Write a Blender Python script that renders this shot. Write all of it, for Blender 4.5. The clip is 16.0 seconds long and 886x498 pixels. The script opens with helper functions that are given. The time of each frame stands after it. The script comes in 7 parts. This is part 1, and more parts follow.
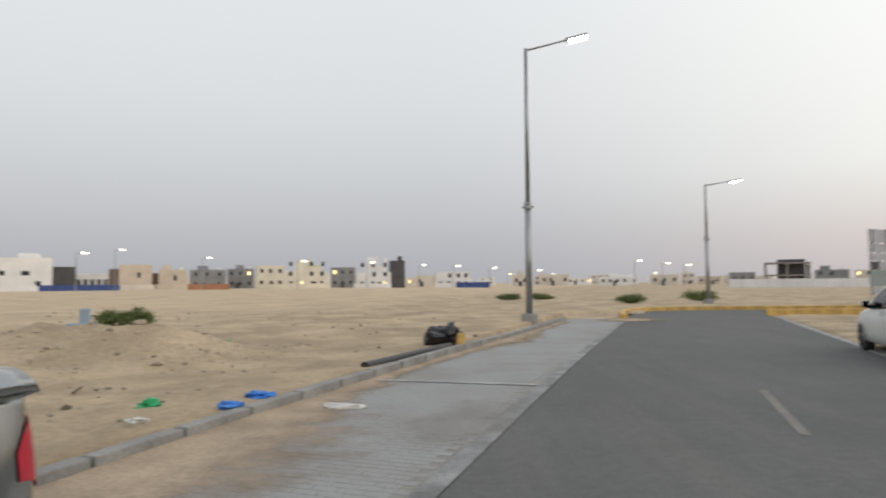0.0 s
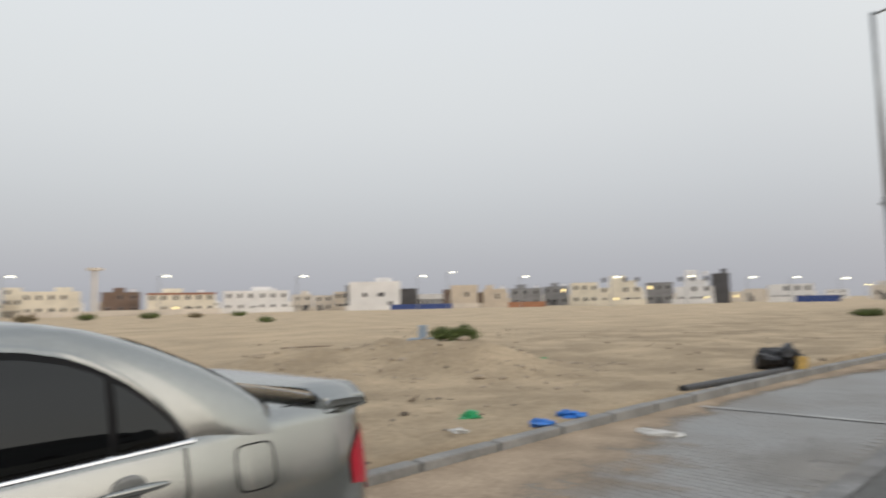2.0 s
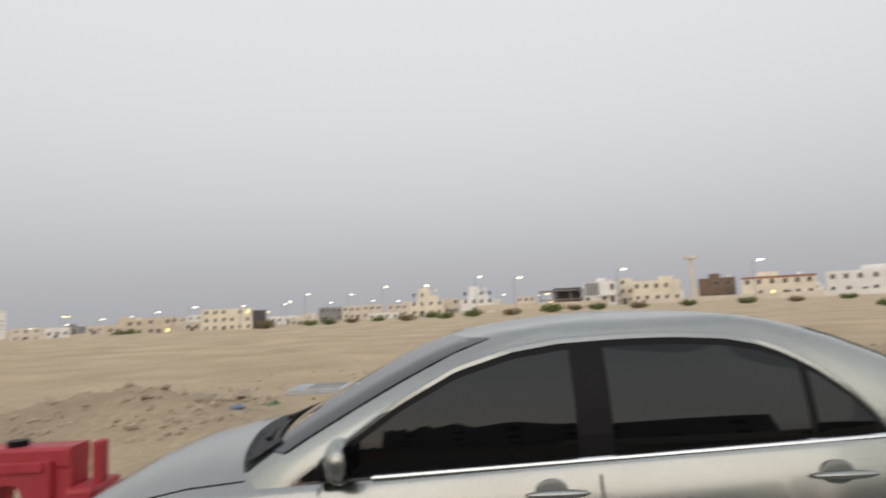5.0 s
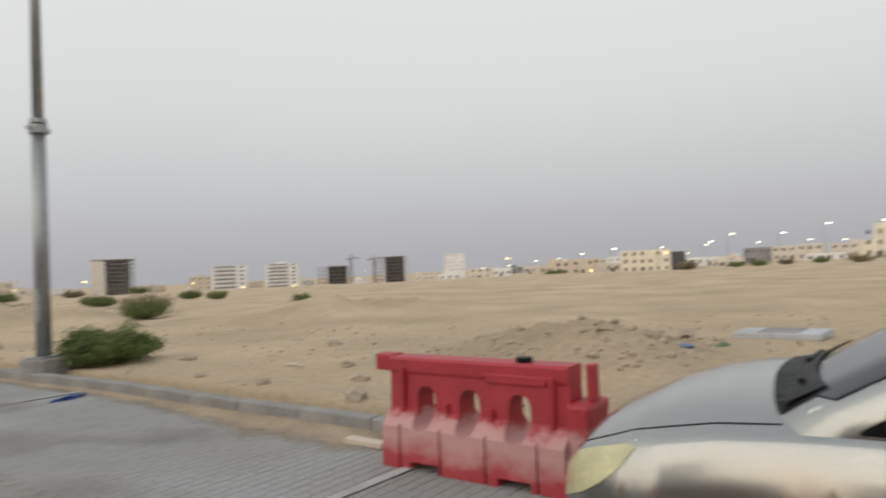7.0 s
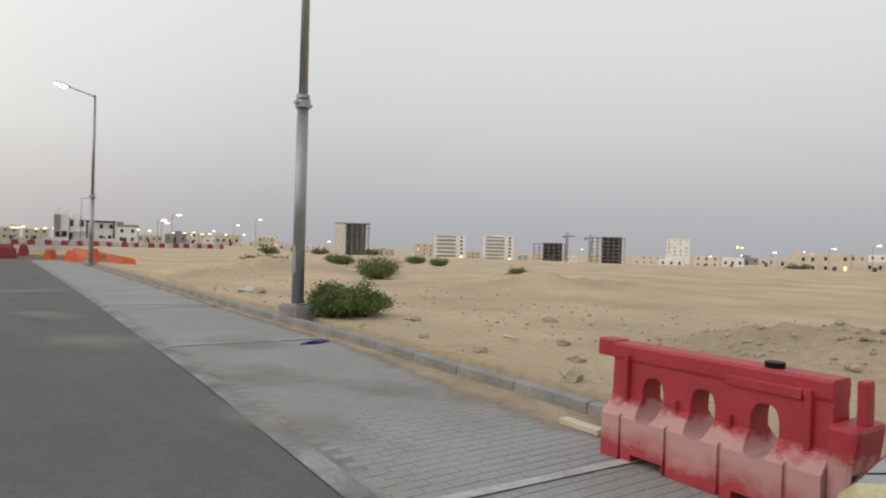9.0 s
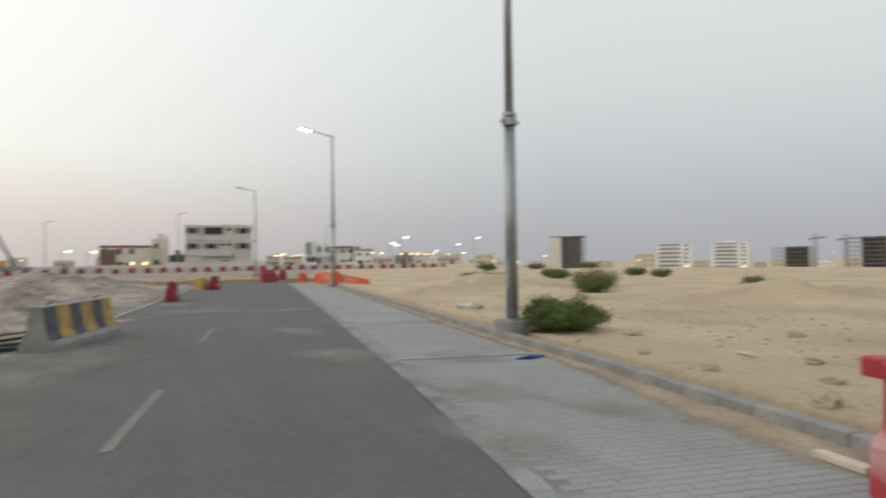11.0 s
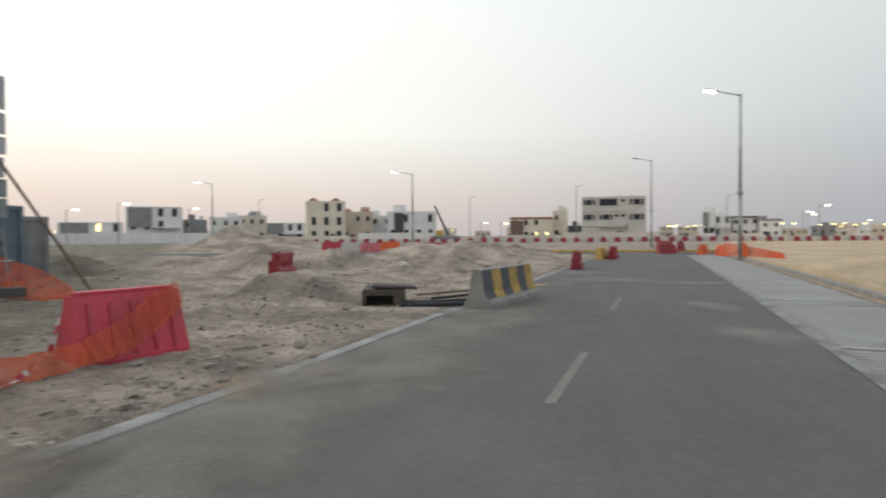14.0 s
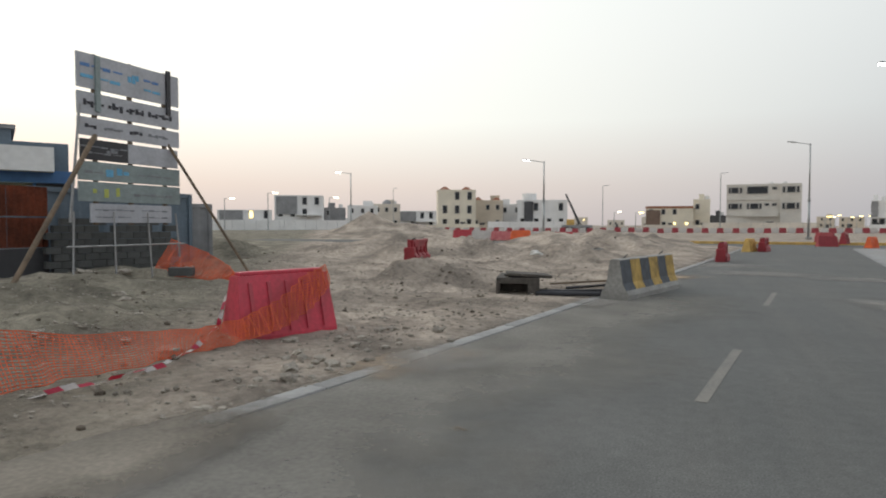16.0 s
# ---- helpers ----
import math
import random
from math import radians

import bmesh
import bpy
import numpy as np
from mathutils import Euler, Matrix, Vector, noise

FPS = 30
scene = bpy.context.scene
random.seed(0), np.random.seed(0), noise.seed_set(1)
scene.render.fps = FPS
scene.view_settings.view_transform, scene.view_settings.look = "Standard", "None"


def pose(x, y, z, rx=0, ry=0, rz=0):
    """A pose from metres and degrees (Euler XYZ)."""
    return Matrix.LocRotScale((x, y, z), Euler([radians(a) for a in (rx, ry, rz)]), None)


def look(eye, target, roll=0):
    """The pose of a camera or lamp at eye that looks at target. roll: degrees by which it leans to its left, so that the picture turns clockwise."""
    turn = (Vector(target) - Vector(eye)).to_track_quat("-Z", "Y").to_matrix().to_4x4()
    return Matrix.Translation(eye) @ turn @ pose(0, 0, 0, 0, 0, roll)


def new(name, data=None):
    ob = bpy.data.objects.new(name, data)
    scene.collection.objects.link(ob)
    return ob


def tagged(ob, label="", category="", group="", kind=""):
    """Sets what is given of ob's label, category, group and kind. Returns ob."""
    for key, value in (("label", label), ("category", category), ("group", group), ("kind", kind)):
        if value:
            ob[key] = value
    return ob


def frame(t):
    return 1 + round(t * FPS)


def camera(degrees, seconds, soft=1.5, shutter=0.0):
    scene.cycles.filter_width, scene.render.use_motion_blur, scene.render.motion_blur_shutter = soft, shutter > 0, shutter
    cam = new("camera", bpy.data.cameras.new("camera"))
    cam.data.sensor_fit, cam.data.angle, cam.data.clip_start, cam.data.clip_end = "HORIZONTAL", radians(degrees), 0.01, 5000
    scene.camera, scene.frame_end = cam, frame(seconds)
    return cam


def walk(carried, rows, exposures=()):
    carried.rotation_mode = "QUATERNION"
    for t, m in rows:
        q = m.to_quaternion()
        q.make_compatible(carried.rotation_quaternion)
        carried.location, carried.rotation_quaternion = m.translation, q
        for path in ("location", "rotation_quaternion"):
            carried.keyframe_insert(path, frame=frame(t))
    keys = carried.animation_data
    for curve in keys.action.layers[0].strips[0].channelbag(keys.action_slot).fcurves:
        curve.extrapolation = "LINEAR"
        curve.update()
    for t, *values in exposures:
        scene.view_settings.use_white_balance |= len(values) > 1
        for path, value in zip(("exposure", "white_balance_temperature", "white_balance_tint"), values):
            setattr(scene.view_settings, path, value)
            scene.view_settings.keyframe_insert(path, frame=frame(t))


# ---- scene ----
cam = camera(70.4, 16.0, soft=1.9, shutter=0.7)
PATH = [
    (0, (-0.019, 0.543, 1.437), (-0.029, 2.540, 1.546), -0.4),
    (0.5, (0.025, 0.534, 1.449), (-0.188, 2.520, 1.557), -2.0),
    (1, (0.036, 0.595, 1.481), (-0.336, 2.548, 1.697), -2.2),
    (1.5, (0.039, 0.724, 1.467), (-0.526, 2.629, 1.691), -1.4),
    (2, (0.041, 0.717, 1.456), (-0.902, 2.472, 1.631), -1.2),
    (2.5, (0.052, 0.657, 1.480), (-1.168, 2.230, 1.672), -1.5),
    (3, (0.070, 0.590, 1.488), (-1.396, 1.937, 1.676), -2.9),
    (3.2, (0.063, 0.552, 1.499), (-1.476, 1.813, 1.696), -3.5),
    (5.3, (0.011, 0.291, 1.489), (-1.968, 0.534, 1.642), -2.5),
    (5.5, (-0.031, 0.244, 1.473), (-2.022, 0.381, 1.600), -2.5),
    (6, (-0.062, 0.133, 1.469), (-2.042, -0.128, 1.578), -2.2),
    (6.5, (-0.114, 0.039, 1.461), (-2.028, -0.533, 1.564), -3.4),
    (7, (-0.110, -0.039, 1.453), (-1.913, -0.901, 1.518), -2.7),
    (7.5, (-0.093, -0.109, 1.447), (-1.777, -1.187, 1.493), -2.9),
    (8, (-0.098, -0.161, 1.447), (-1.666, -1.402, 1.493), -1.2),
    (8.2, (-0.083, -0.171, 1.447), (-1.604, -1.468, 1.487), -0.3),
    (10.3, (-0.295, -0.249, 1.464), (-1.520, -1.830, 1.423), -0.5),
    (10.5, (-0.280, -0.263, 1.447), (-1.425, -1.903, 1.433), -1.3),
    (11, (-0.279, -0.240, 1.449), (-1.138, -2.046, 1.487), -0.8),
    (11.5, (-0.251, -0.301, 1.448), (-0.864, -2.205, 1.439), -1.1),
    (12, (-0.183, -0.341, 1.452), (-0.575, -2.302, 1.459), -2.2),
    (12.5, (-0.119, -0.340, 1.451), (-0.324, -2.329, 1.446), -1.6),
    (13, (-0.089, -0.333, 1.443), (-0.134, -2.333, 1.437), -1.7),
    (13.5, (-0.021, -0.382, 1.441), (0.116, -2.377, 1.407), -0.1),
    (14, (0.034, -0.386, 1.443), (0.356, -2.359, 1.401), -0.4),
    (14.5, (0.095, -0.393, 1.437), (0.599, -2.328, 1.388), 0.8),
    (15, (0.125, -0.371, 1.438), (0.729, -2.278, 1.401), -0.1),
    (15.5, (0.155, -0.372, 1.425), (0.821, -2.257, 1.366), 0.2),
    (16, (0.151, -0.385, 1.424), (0.867, -2.251, 1.347), 0.1),]
walk(cam, [(t, look(eye, target, roll)) for t, eye, target, roll in PATH],
     [(0.0, 0.06, 6600, 10), (3.0, 0.0, 6550, 10), (5.5, 0.0, 6700, 10), (8.0, 0.02, 6750, 10), (11.0, 0.0, 6600, 8), (16.0, 0.0, 6500, 8)])

# ---- sky, sun, exposure ----
SUNSET = 108.0  # degrees from north, clockwise: where the sun has just gone down
world = bpy.data.worlds.new("dusk_sky")
scene.world = world
world.use_nodes = True
wn, wl = world.node_tree.nodes, world.node_tree.links
wn.clear()
w_out = wn.new("ShaderNodeOutputWorld")
w_bg = wn.new("ShaderNodeBackground")
sky = wn.new("ShaderNodeTexSky")
sky.sky_type = "NISHITA"
sky.sun_disc = False
sky.sun_elevation = radians(3.0)
sky.sun_rotation = radians(SUNSET)
sky.dust_density = 6.0
sky.air_density = 1.2
coord = wn.new("ShaderNodeTexCoord")
sep = wn.new("ShaderNodeSeparateXYZ")
wl.new(coord.outputs["Generated"], sep.inputs[0])
# haze: from blue-grey at the horizon to pale grey overhead
haze = wn.new("ShaderNodeValToRGB")
wl.new(sep.outputs["Z"], haze.inputs[0])
haze.color_ramp.interpolation = "B_SPLINE"
e = haze.color_ramp.elements
e[0].position, e[0].color = 0.0, (0.40, 0.41, 0.445, 1)
e[1].position, e[1].color = 1.0, (0.62, 0.67, 0.76, 1)
for p, c in ((0.04, (0.43, 0.44, 0.478, 1)), (0.10, (0.485, 0.505, 0.543, 1)), (0.18, (0.57, 0.595, 0.63, 1)), (0.28, (0.66, 0.685, 0.71, 1)), (0.40, (0.70, 0.73, 0.75, 1)), (0.6, (0.74, 0.775, 0.83, 1))):
    k = e.new(p)
    k.color = c
# glow of the sky over the place where the sun went down
aim = wn.new("ShaderNodeVectorMath")
aim.operation = "DOT_PRODUCT"
aim.inputs[1].default_value = (math.sin(radians(SUNSET)), math.cos(radians(SUNSET)), 0.12)
wl.new(coord.outputs["Generated"], aim.inputs[0])
glow = wn.new("ShaderNodeMapRange")
glow.interpolation_type = "SMOOTHSTEP"
glow.inputs["From Min"].default_value = -0.35
glow.inputs["From Max"].default_value = 1.0
wl.new(aim.outputs["Value"], glow.inputs["Value"])
warm = wn.new("ShaderNodeValToRGB")
wl.new(sep.outputs["Z"], warm.inputs[0])
e = warm.color_ramp.elements
e[0].position, e[0].color = 0.0, (0.70, 0.59, 0.56, 1)
e[1].position, e[1].color = 1.0, (0.70, 0.75, 0.84, 1)
for p, c in ((0.06, (0.86, 0.74, 0.67, 1)), (0.16, (1.08, 1.07, 1.0, 1)), (0.55, (1.13, 1.15, 1.14, 1))):
    k = e.new(p)
    k.color = c
mix = wn.new("ShaderNodeMixRGB")
wl.new(glow.outputs[0], mix.inputs[0])
wl.new(haze.outputs[0], mix.inputs[1])
wl.new(warm.outputs[0], mix.inputs[2])
veil = wn.new("ShaderNodeMixRGB")
veil.blend_type = "ADD"
veil.inputs[0].default_value = 0.03
wl.new(mix.outputs[0], veil.inputs[1])
wl.new(sky.outputs[0], veil.inputs[2])
wl.new(veil.outputs[0], w_bg.inputs[0])
w_bg.inputs[1].default_value = 1.0
wl.new(w_bg.outputs[0], w_out.inputs[0])

sun = new("sun", bpy.data.lights.new("sun", "SUN"))
sun.data.energy = 0.75
sun.data.angle = radians(75)
sun.data.color = (1.0, 0.87, 0.76)
sun.matrix_world = look((math.sin(radians(SUNSET)) * 50, math.cos(radians(SUNSET)) * 50, 16), (0, 0, 0))


# ---- materials ----
def mat(name, col, rough=0.8, metal=0.0, var=0.12, scale=3.0, fine=40.0, bump=0.0, emit=0.0, coat=0.0, random_tone=0.0, col2=None, bump_scale=None, spec=0.5):
    """A surface with tone drifting at two scales, uneven gloss and a fine relief."""
    m = bpy.data.materials.new(name)
    m.use_nodes = True
    n, l = m.node_tree.nodes, m.node_tree.links
    b = n["Principled BSDF"]
    b.inputs["Metallic"].default_value = metal
    b.inputs["Coat Weight"].default_value = coat
    b.inputs["Specular IOR Level"].default_value = spec
    tc = n.new("ShaderNodeTexCoord")
    big, small = n.new("ShaderNodeTexNoise"), n.new("ShaderNodeTexNoise")
    for tex, s, d in ((big, scale, 4), (small, fine, 3)):
        tex.inputs["Scale"].default_value = s
        tex.inputs["Detail"].default_value = d
        l.new(tc.outputs["Object"], tex.inputs["Vector"])
    ramp = n.new("ShaderNodeValToRGB")
    c2 = col2 or tuple(c * (1 - 2 * var) for c in col)
    ramp.color_ramp.elements[0].position, ramp.color_ramp.elements[1].position = 0.32, 0.66
    ramp.color_ramp.elements[0].color = (*c2, 1)
    ramp.color_ramp.elements[1].color = (*(min(1, c * (1 + 0.5 * var)) for c in col), 1)
    l.new(big.outputs["Fac"], ramp.inputs[0])
    hsv = n.new("ShaderNodeHueSaturation")
    l.new(ramp.outputs[0], hsv.inputs["Color"])
    mr = n.new("ShaderNodeMapRange")
    mr.inputs["From Min"].default_value, mr.inputs["From Max"].default_value = 0.3, 0.7
    mr.inputs["To Min"].default_value, mr.inputs["To Max"].default_value = 1 - var, 1 + var
    l.new(small.outputs["Fac"], mr.inputs["Value"])
    value = mr.outputs[0]
    if random_tone:
        oi = n.new("ShaderNodeObjectInfo")
        rr = n.new("ShaderNodeMapRange")
        rr.inputs["To Min"].default_value, rr.inputs["To Max"].default_value = 1 - random_tone, 1 + random_tone
        l.new(oi.outputs["Random"], rr.inputs["Value"])
        mu = n.new("ShaderNodeMath")
        mu.operation = "MULTIPLY"
        l.new(value, mu.inputs[0])
        l.new(rr.outputs[0], mu.inputs[1])
        value = mu.outputs[0]
    l.new(value, hsv.inputs["Value"])
    l.new(hsv.outputs[0], b.inputs["Base Color"])
    ro = n.new("ShaderNodeMapRange")
    ro.inputs["To Min"].default_value, ro.inputs["To Max"].default_value = max(0.02, rough * 0.8), min(1, rough * 1.2)
    l.new(big.outputs["Fac"], ro.inputs["Value"])
    l.new(ro.outputs[0], b.inputs["Roughness"])
    if bump:
        bp = n.new("ShaderNodeBump")
        bp.inputs["Strength"].default_value = bump
        bp.inputs["Distance"].default_value = 0.02
        src = small
        if bump_scale:
            src = n.new("ShaderNodeTexNoise")
            src.inputs["Scale"].default_value = bump_scale
            src.inputs["Detail"].default_value = 6
            l.new(tc.outputs["Object"], src.inputs["Vector"])
        l.new(src.outputs["Fac"], bp.inputs["Height"])
        l.new(bp.outputs[0], b.inputs["Normal"])
    if emit:
        b.inputs["Emission Color"].default_value = (*col, 1)
        b.inputs["Emission Strength"].default_value = emit
    return m


def sand_material():
    """Pale desert sand that turns to grey-brown dug earth on the site side, with gravel specks and dark crusts."""
    m = mat("desert_sand", (0.57, 0.45, 0.308), 0.95, var=0.11, scale=0.3, fine=9.0, spec=0.1)
    n, l = m.node_tree.nodes, m.node_tree.links
    b = n["Principled BSDF"]
    geo = n.new("ShaderNodeNewGeometry")
    sp = n.new("ShaderNodeSeparateXYZ")
    l.new(geo.outputs["Position"], sp.inputs[0])
    wob = n.new("ShaderNodeTexNoise")
    wob.inputs["Scale"].default_value = 0.12
    l.new(geo.outputs["Position"], wob.inputs["Vector"])
    # east of the road and south: dug, greyer earth
    line = n.new("ShaderNodeMath")
    line.operation = "MULTIPLY_ADD"
    line.inputs[1].default_value = -0.28
    l.new(sp.outputs["Y"], line.inputs[0])
    l.new(sp.outputs["X"], line.inputs[2])
    side = n.new("ShaderNodeMapRange")
    side.interpolation_type = "SMOOTHSTEP"
    side.inputs["From Min"].default_value, side.inputs["From Max"].default_value = -1.0, 4.0
    l.new(line.outputs[0], side.inputs["Value"])
    south = n.new("ShaderNodeMapRange")
    south.interpolation_type = "SMOOTHSTEP"
    south.inputs["From Min"].default_value, south.inputs["From Max"].default_value = 12.0, 4.0
    l.new(sp.outputs["Y"], south.inputs["Value"])
    both = n.new("ShaderNodeMath")
    both.operation = "MULTIPLY"
    l.new(side.outputs[0], both.inputs[0])
    l.new(south.outputs[0], both.inputs[1])
    earth = n.new("ShaderNodeTexNoise")
    earth.inputs["Scale"].default_value, earth.inputs["Detail"].default_value = 0.7, 8
    l.new(geo.outputs["Position"], earth.inputs["Vector"])
    er = n.new("ShaderNodeValToRGB")
    er.color_ramp.elements[0].position, er.color_ramp.elements[0].color = 0.35, (0.215, 0.183, 0.152, 1)
    er.color_ramp.elements[1].position, er.color_ramp.elements[1].color = 0.65, (0.455, 0.385, 0.318, 1)
    l.new(earth.outputs["Fac"], er.inputs[0])
    # grey-green soil near the signboards; the shade under them is mixed into its tone
    soil_side = n.new("ShaderNodeMath")
    soil_side.operation = "MULTIPLY_ADD"
    soil_side.inputs[1].default_value = 0.62
    l.new(sp.outputs["Y"], soil_side.inputs[0])
    l.new(sp.outputs["X"], soil_side.inputs[2])
    dw = n.new("ShaderNodeMath")
    dw.operation = "MULTIPLY_ADD"
    dw.inputs[1].default_value = 5.0
    l.new(earth.outputs["Fac"], dw.inputs[0])
    l.new(soil_side.outputs[0], dw.inputs[2])
    dm = n.new("ShaderNodeMapRange")
    dm.interpolation_type = "SMOOTHSTEP"
    dm.inputs["From Min"].default_value, dm.inputs["From Max"].default_value = 3.0, 5.8
    dm.inputs["To Max"].default_value = 0.9
    l.new(dw.outputs[0], dm.inputs["Value"])
    dx = n.new("ShaderNodeMixRGB")
    dx.blend_type = "MULTIPLY"
    dx.inputs[2].default_value = (0.53, 0.575, 0.54, 1)
    l.new(dm.outputs[0], dx.inputs[0])
    l.new(er.outputs[0], dx.inputs[1])
    # fine mottling of crumbs and dust
    mot = n.new("ShaderNodeTexNoise")
    mot.inputs["Scale"].default_value, mot.inputs["Detail"].default_value, mot.inputs["Roughness"].default_value = 6.0, 10, 0.78
    l.new(geo.outputs["Position"], mot.inputs["Vector"])
    mm = n.new("ShaderNodeMapRange")
    mm.inputs["From Min"].default_value, mm.inputs["From Max"].default_value = 0.34, 0.66
    mm.inputs["To Min"].default_value, mm.inputs["To Max"].default_value = 0.62, 1.38
    l.new(mot.outputs["Fac"], mm.inputs["Value"])
    dz = n.new("ShaderNodeMixRGB")
    dz.blend_type = "MULTIPLY"
    dz.inputs[0].default_value = 1.0
    l.new(dx.outputs[0], dz.inputs[1])
    l.new(mm.outputs[0], dz.inputs[2])
    er = dz
    mx = n.new("ShaderNodeMixRGB")
    l.new(both.outputs[0], mx.inputs[0])
    hs = [k for k in n if k.bl_idname == "ShaderNodeHueSaturation"][0]
    l.new(hs.outputs[0], mx.inputs[1])
    l.new(er.outputs[0], mx.inputs[2])
    # dark gravel and crust specks
    vor = n.new("ShaderNodeTexNoise")
    vor.inputs["Scale"].default_value, vor.inputs["Detail"].default_value, vor.inputs["Roughness"].default_value = 2.2, 9, 0.75
    l.new(geo.outputs["Position"], vor.inputs["Vector"])
    vr = n.new("ShaderNodeMapRange")
    vr.inputs["From Min"].default_value, vr.inputs["From Max"].default_value = 0.56, 0.72
    vr.inputs["To Min"].default_value, vr.inputs["To Max"].default_value = 0.0, 0.55
    l.new(vor.outputs["Fac"], vr.inputs["Value"])
    # sand darker on the banks north of the parked car, broken up by noise
    tr = n.new("ShaderNodeMapRange")
    tr.interpolation_type = "SMOOTHSTEP"
    tr.inputs["From Min"].default_value, tr.inputs["From Max"].default_value = -23.0, -12.0
    tr.inputs["To Max"].default_value = 0.75
    l.new(line.outputs[0], tr.inputs["Value"])
    tn = n.new("ShaderNodeMapRange")
    tn.interpolation_type = "SMOOTHSTEP"
    tn.inputs["From Min"].default_value, tn.inputs["From Max"].default_value = 1.0, 6.0
    l.new(sp.outputs["Y"], tn.inputs["Value"])
    tw = n.new("ShaderNodeMapRange")
    tw.inputs["From Min"].default_value, tw.inputs["From Max"].default_value = 0.36, 0.58
    l.new(earth.outputs["Fac"], tw.inputs["Value"])
    fac = tr.outputs[0]
    for other in (tn, tw):
        tm_ = n.new("ShaderNodeMath")
        tm_.operation = "MULTIPLY"
        l.new(fac, tm_.inputs[0])
        l.new(other.outputs[0], tm_.inputs[1])
        fac = tm_.outputs[0]
    # earth darker round the low dug mound beside the bays
    far = n.new("ShaderNodeVectorMath")
    far.operation = "DISTANCE"
    far.inputs[1].default_value = (-9.2, -2.1, 0.3)
    l.new(geo.outputs["Position"], far.inputs[0])
    fm = n.new("ShaderNodeMath")
    fm.operation = "MULTIPLY_ADD"
    fm.inputs[1].default_value = 3.0
    l.new(earth.outputs["Fac"], fm.inputs[0])
    l.new(far.outputs["Value"], fm.inputs[2])
    fr = n.new("ShaderNodeMapRange")
    fr.interpolation_type = "SMOOTHSTEP"
    fr.inputs["From Min"].default_value, fr.inputs["From Max"].default_value = 4.2, 3.0
    fr.inputs["To Max"].default_value = 0.45
    l.new(fm.outputs[0], fr.inputs["Value"])
    mo = n.new("ShaderNodeMath")
    mo.operation = "MAXIMUM"
    l.new(fac, mo.inputs[0])
    l.new(fr.outputs[0], mo.inputs[1])
    fac = mo.outputs[0]
    td = n.new("ShaderNodeMixRGB")
    td.blend_type = "MULTIPLY"
    td.inputs[2].default_value = (0.66, 0.66, 0.66, 1)
    l.new(fac, td.inputs[0])
    l.new(mx.outputs[0], td.inputs[1])
    mx = td
    dk = n.new("ShaderNodeMixRGB")
    dk.blend_type = "MULTIPLY"
    dk.inputs[2].default_value = (0.52, 0.50, 0.47, 1)
    l.new(vr.outputs[0], dk.inputs[0])
    l.new(mx.outputs[0], dk.inputs[1])
    l.new(dk.outputs[0], b.inputs["Base Color"])
    bn = n.new("ShaderNodeTexNoise")
    bn.inputs["Scale"].default_value, bn.inputs["Detail"].default_value, bn.inputs["Roughness"].default_value = 3.0, 10, 0.7
    l.new(geo.outputs["Position"], bn.inputs["Vector"])
    bp = n.new("ShaderNodeBump")
    bp.inputs["Strength"].default_value, bp.inputs["Distance"].default_value = 0.9, 0.13
    l.new(bn.outputs["Fac"], bp.inputs["Height"])
    l.new(bp.outputs[0], b.inputs["Normal"])
    return m


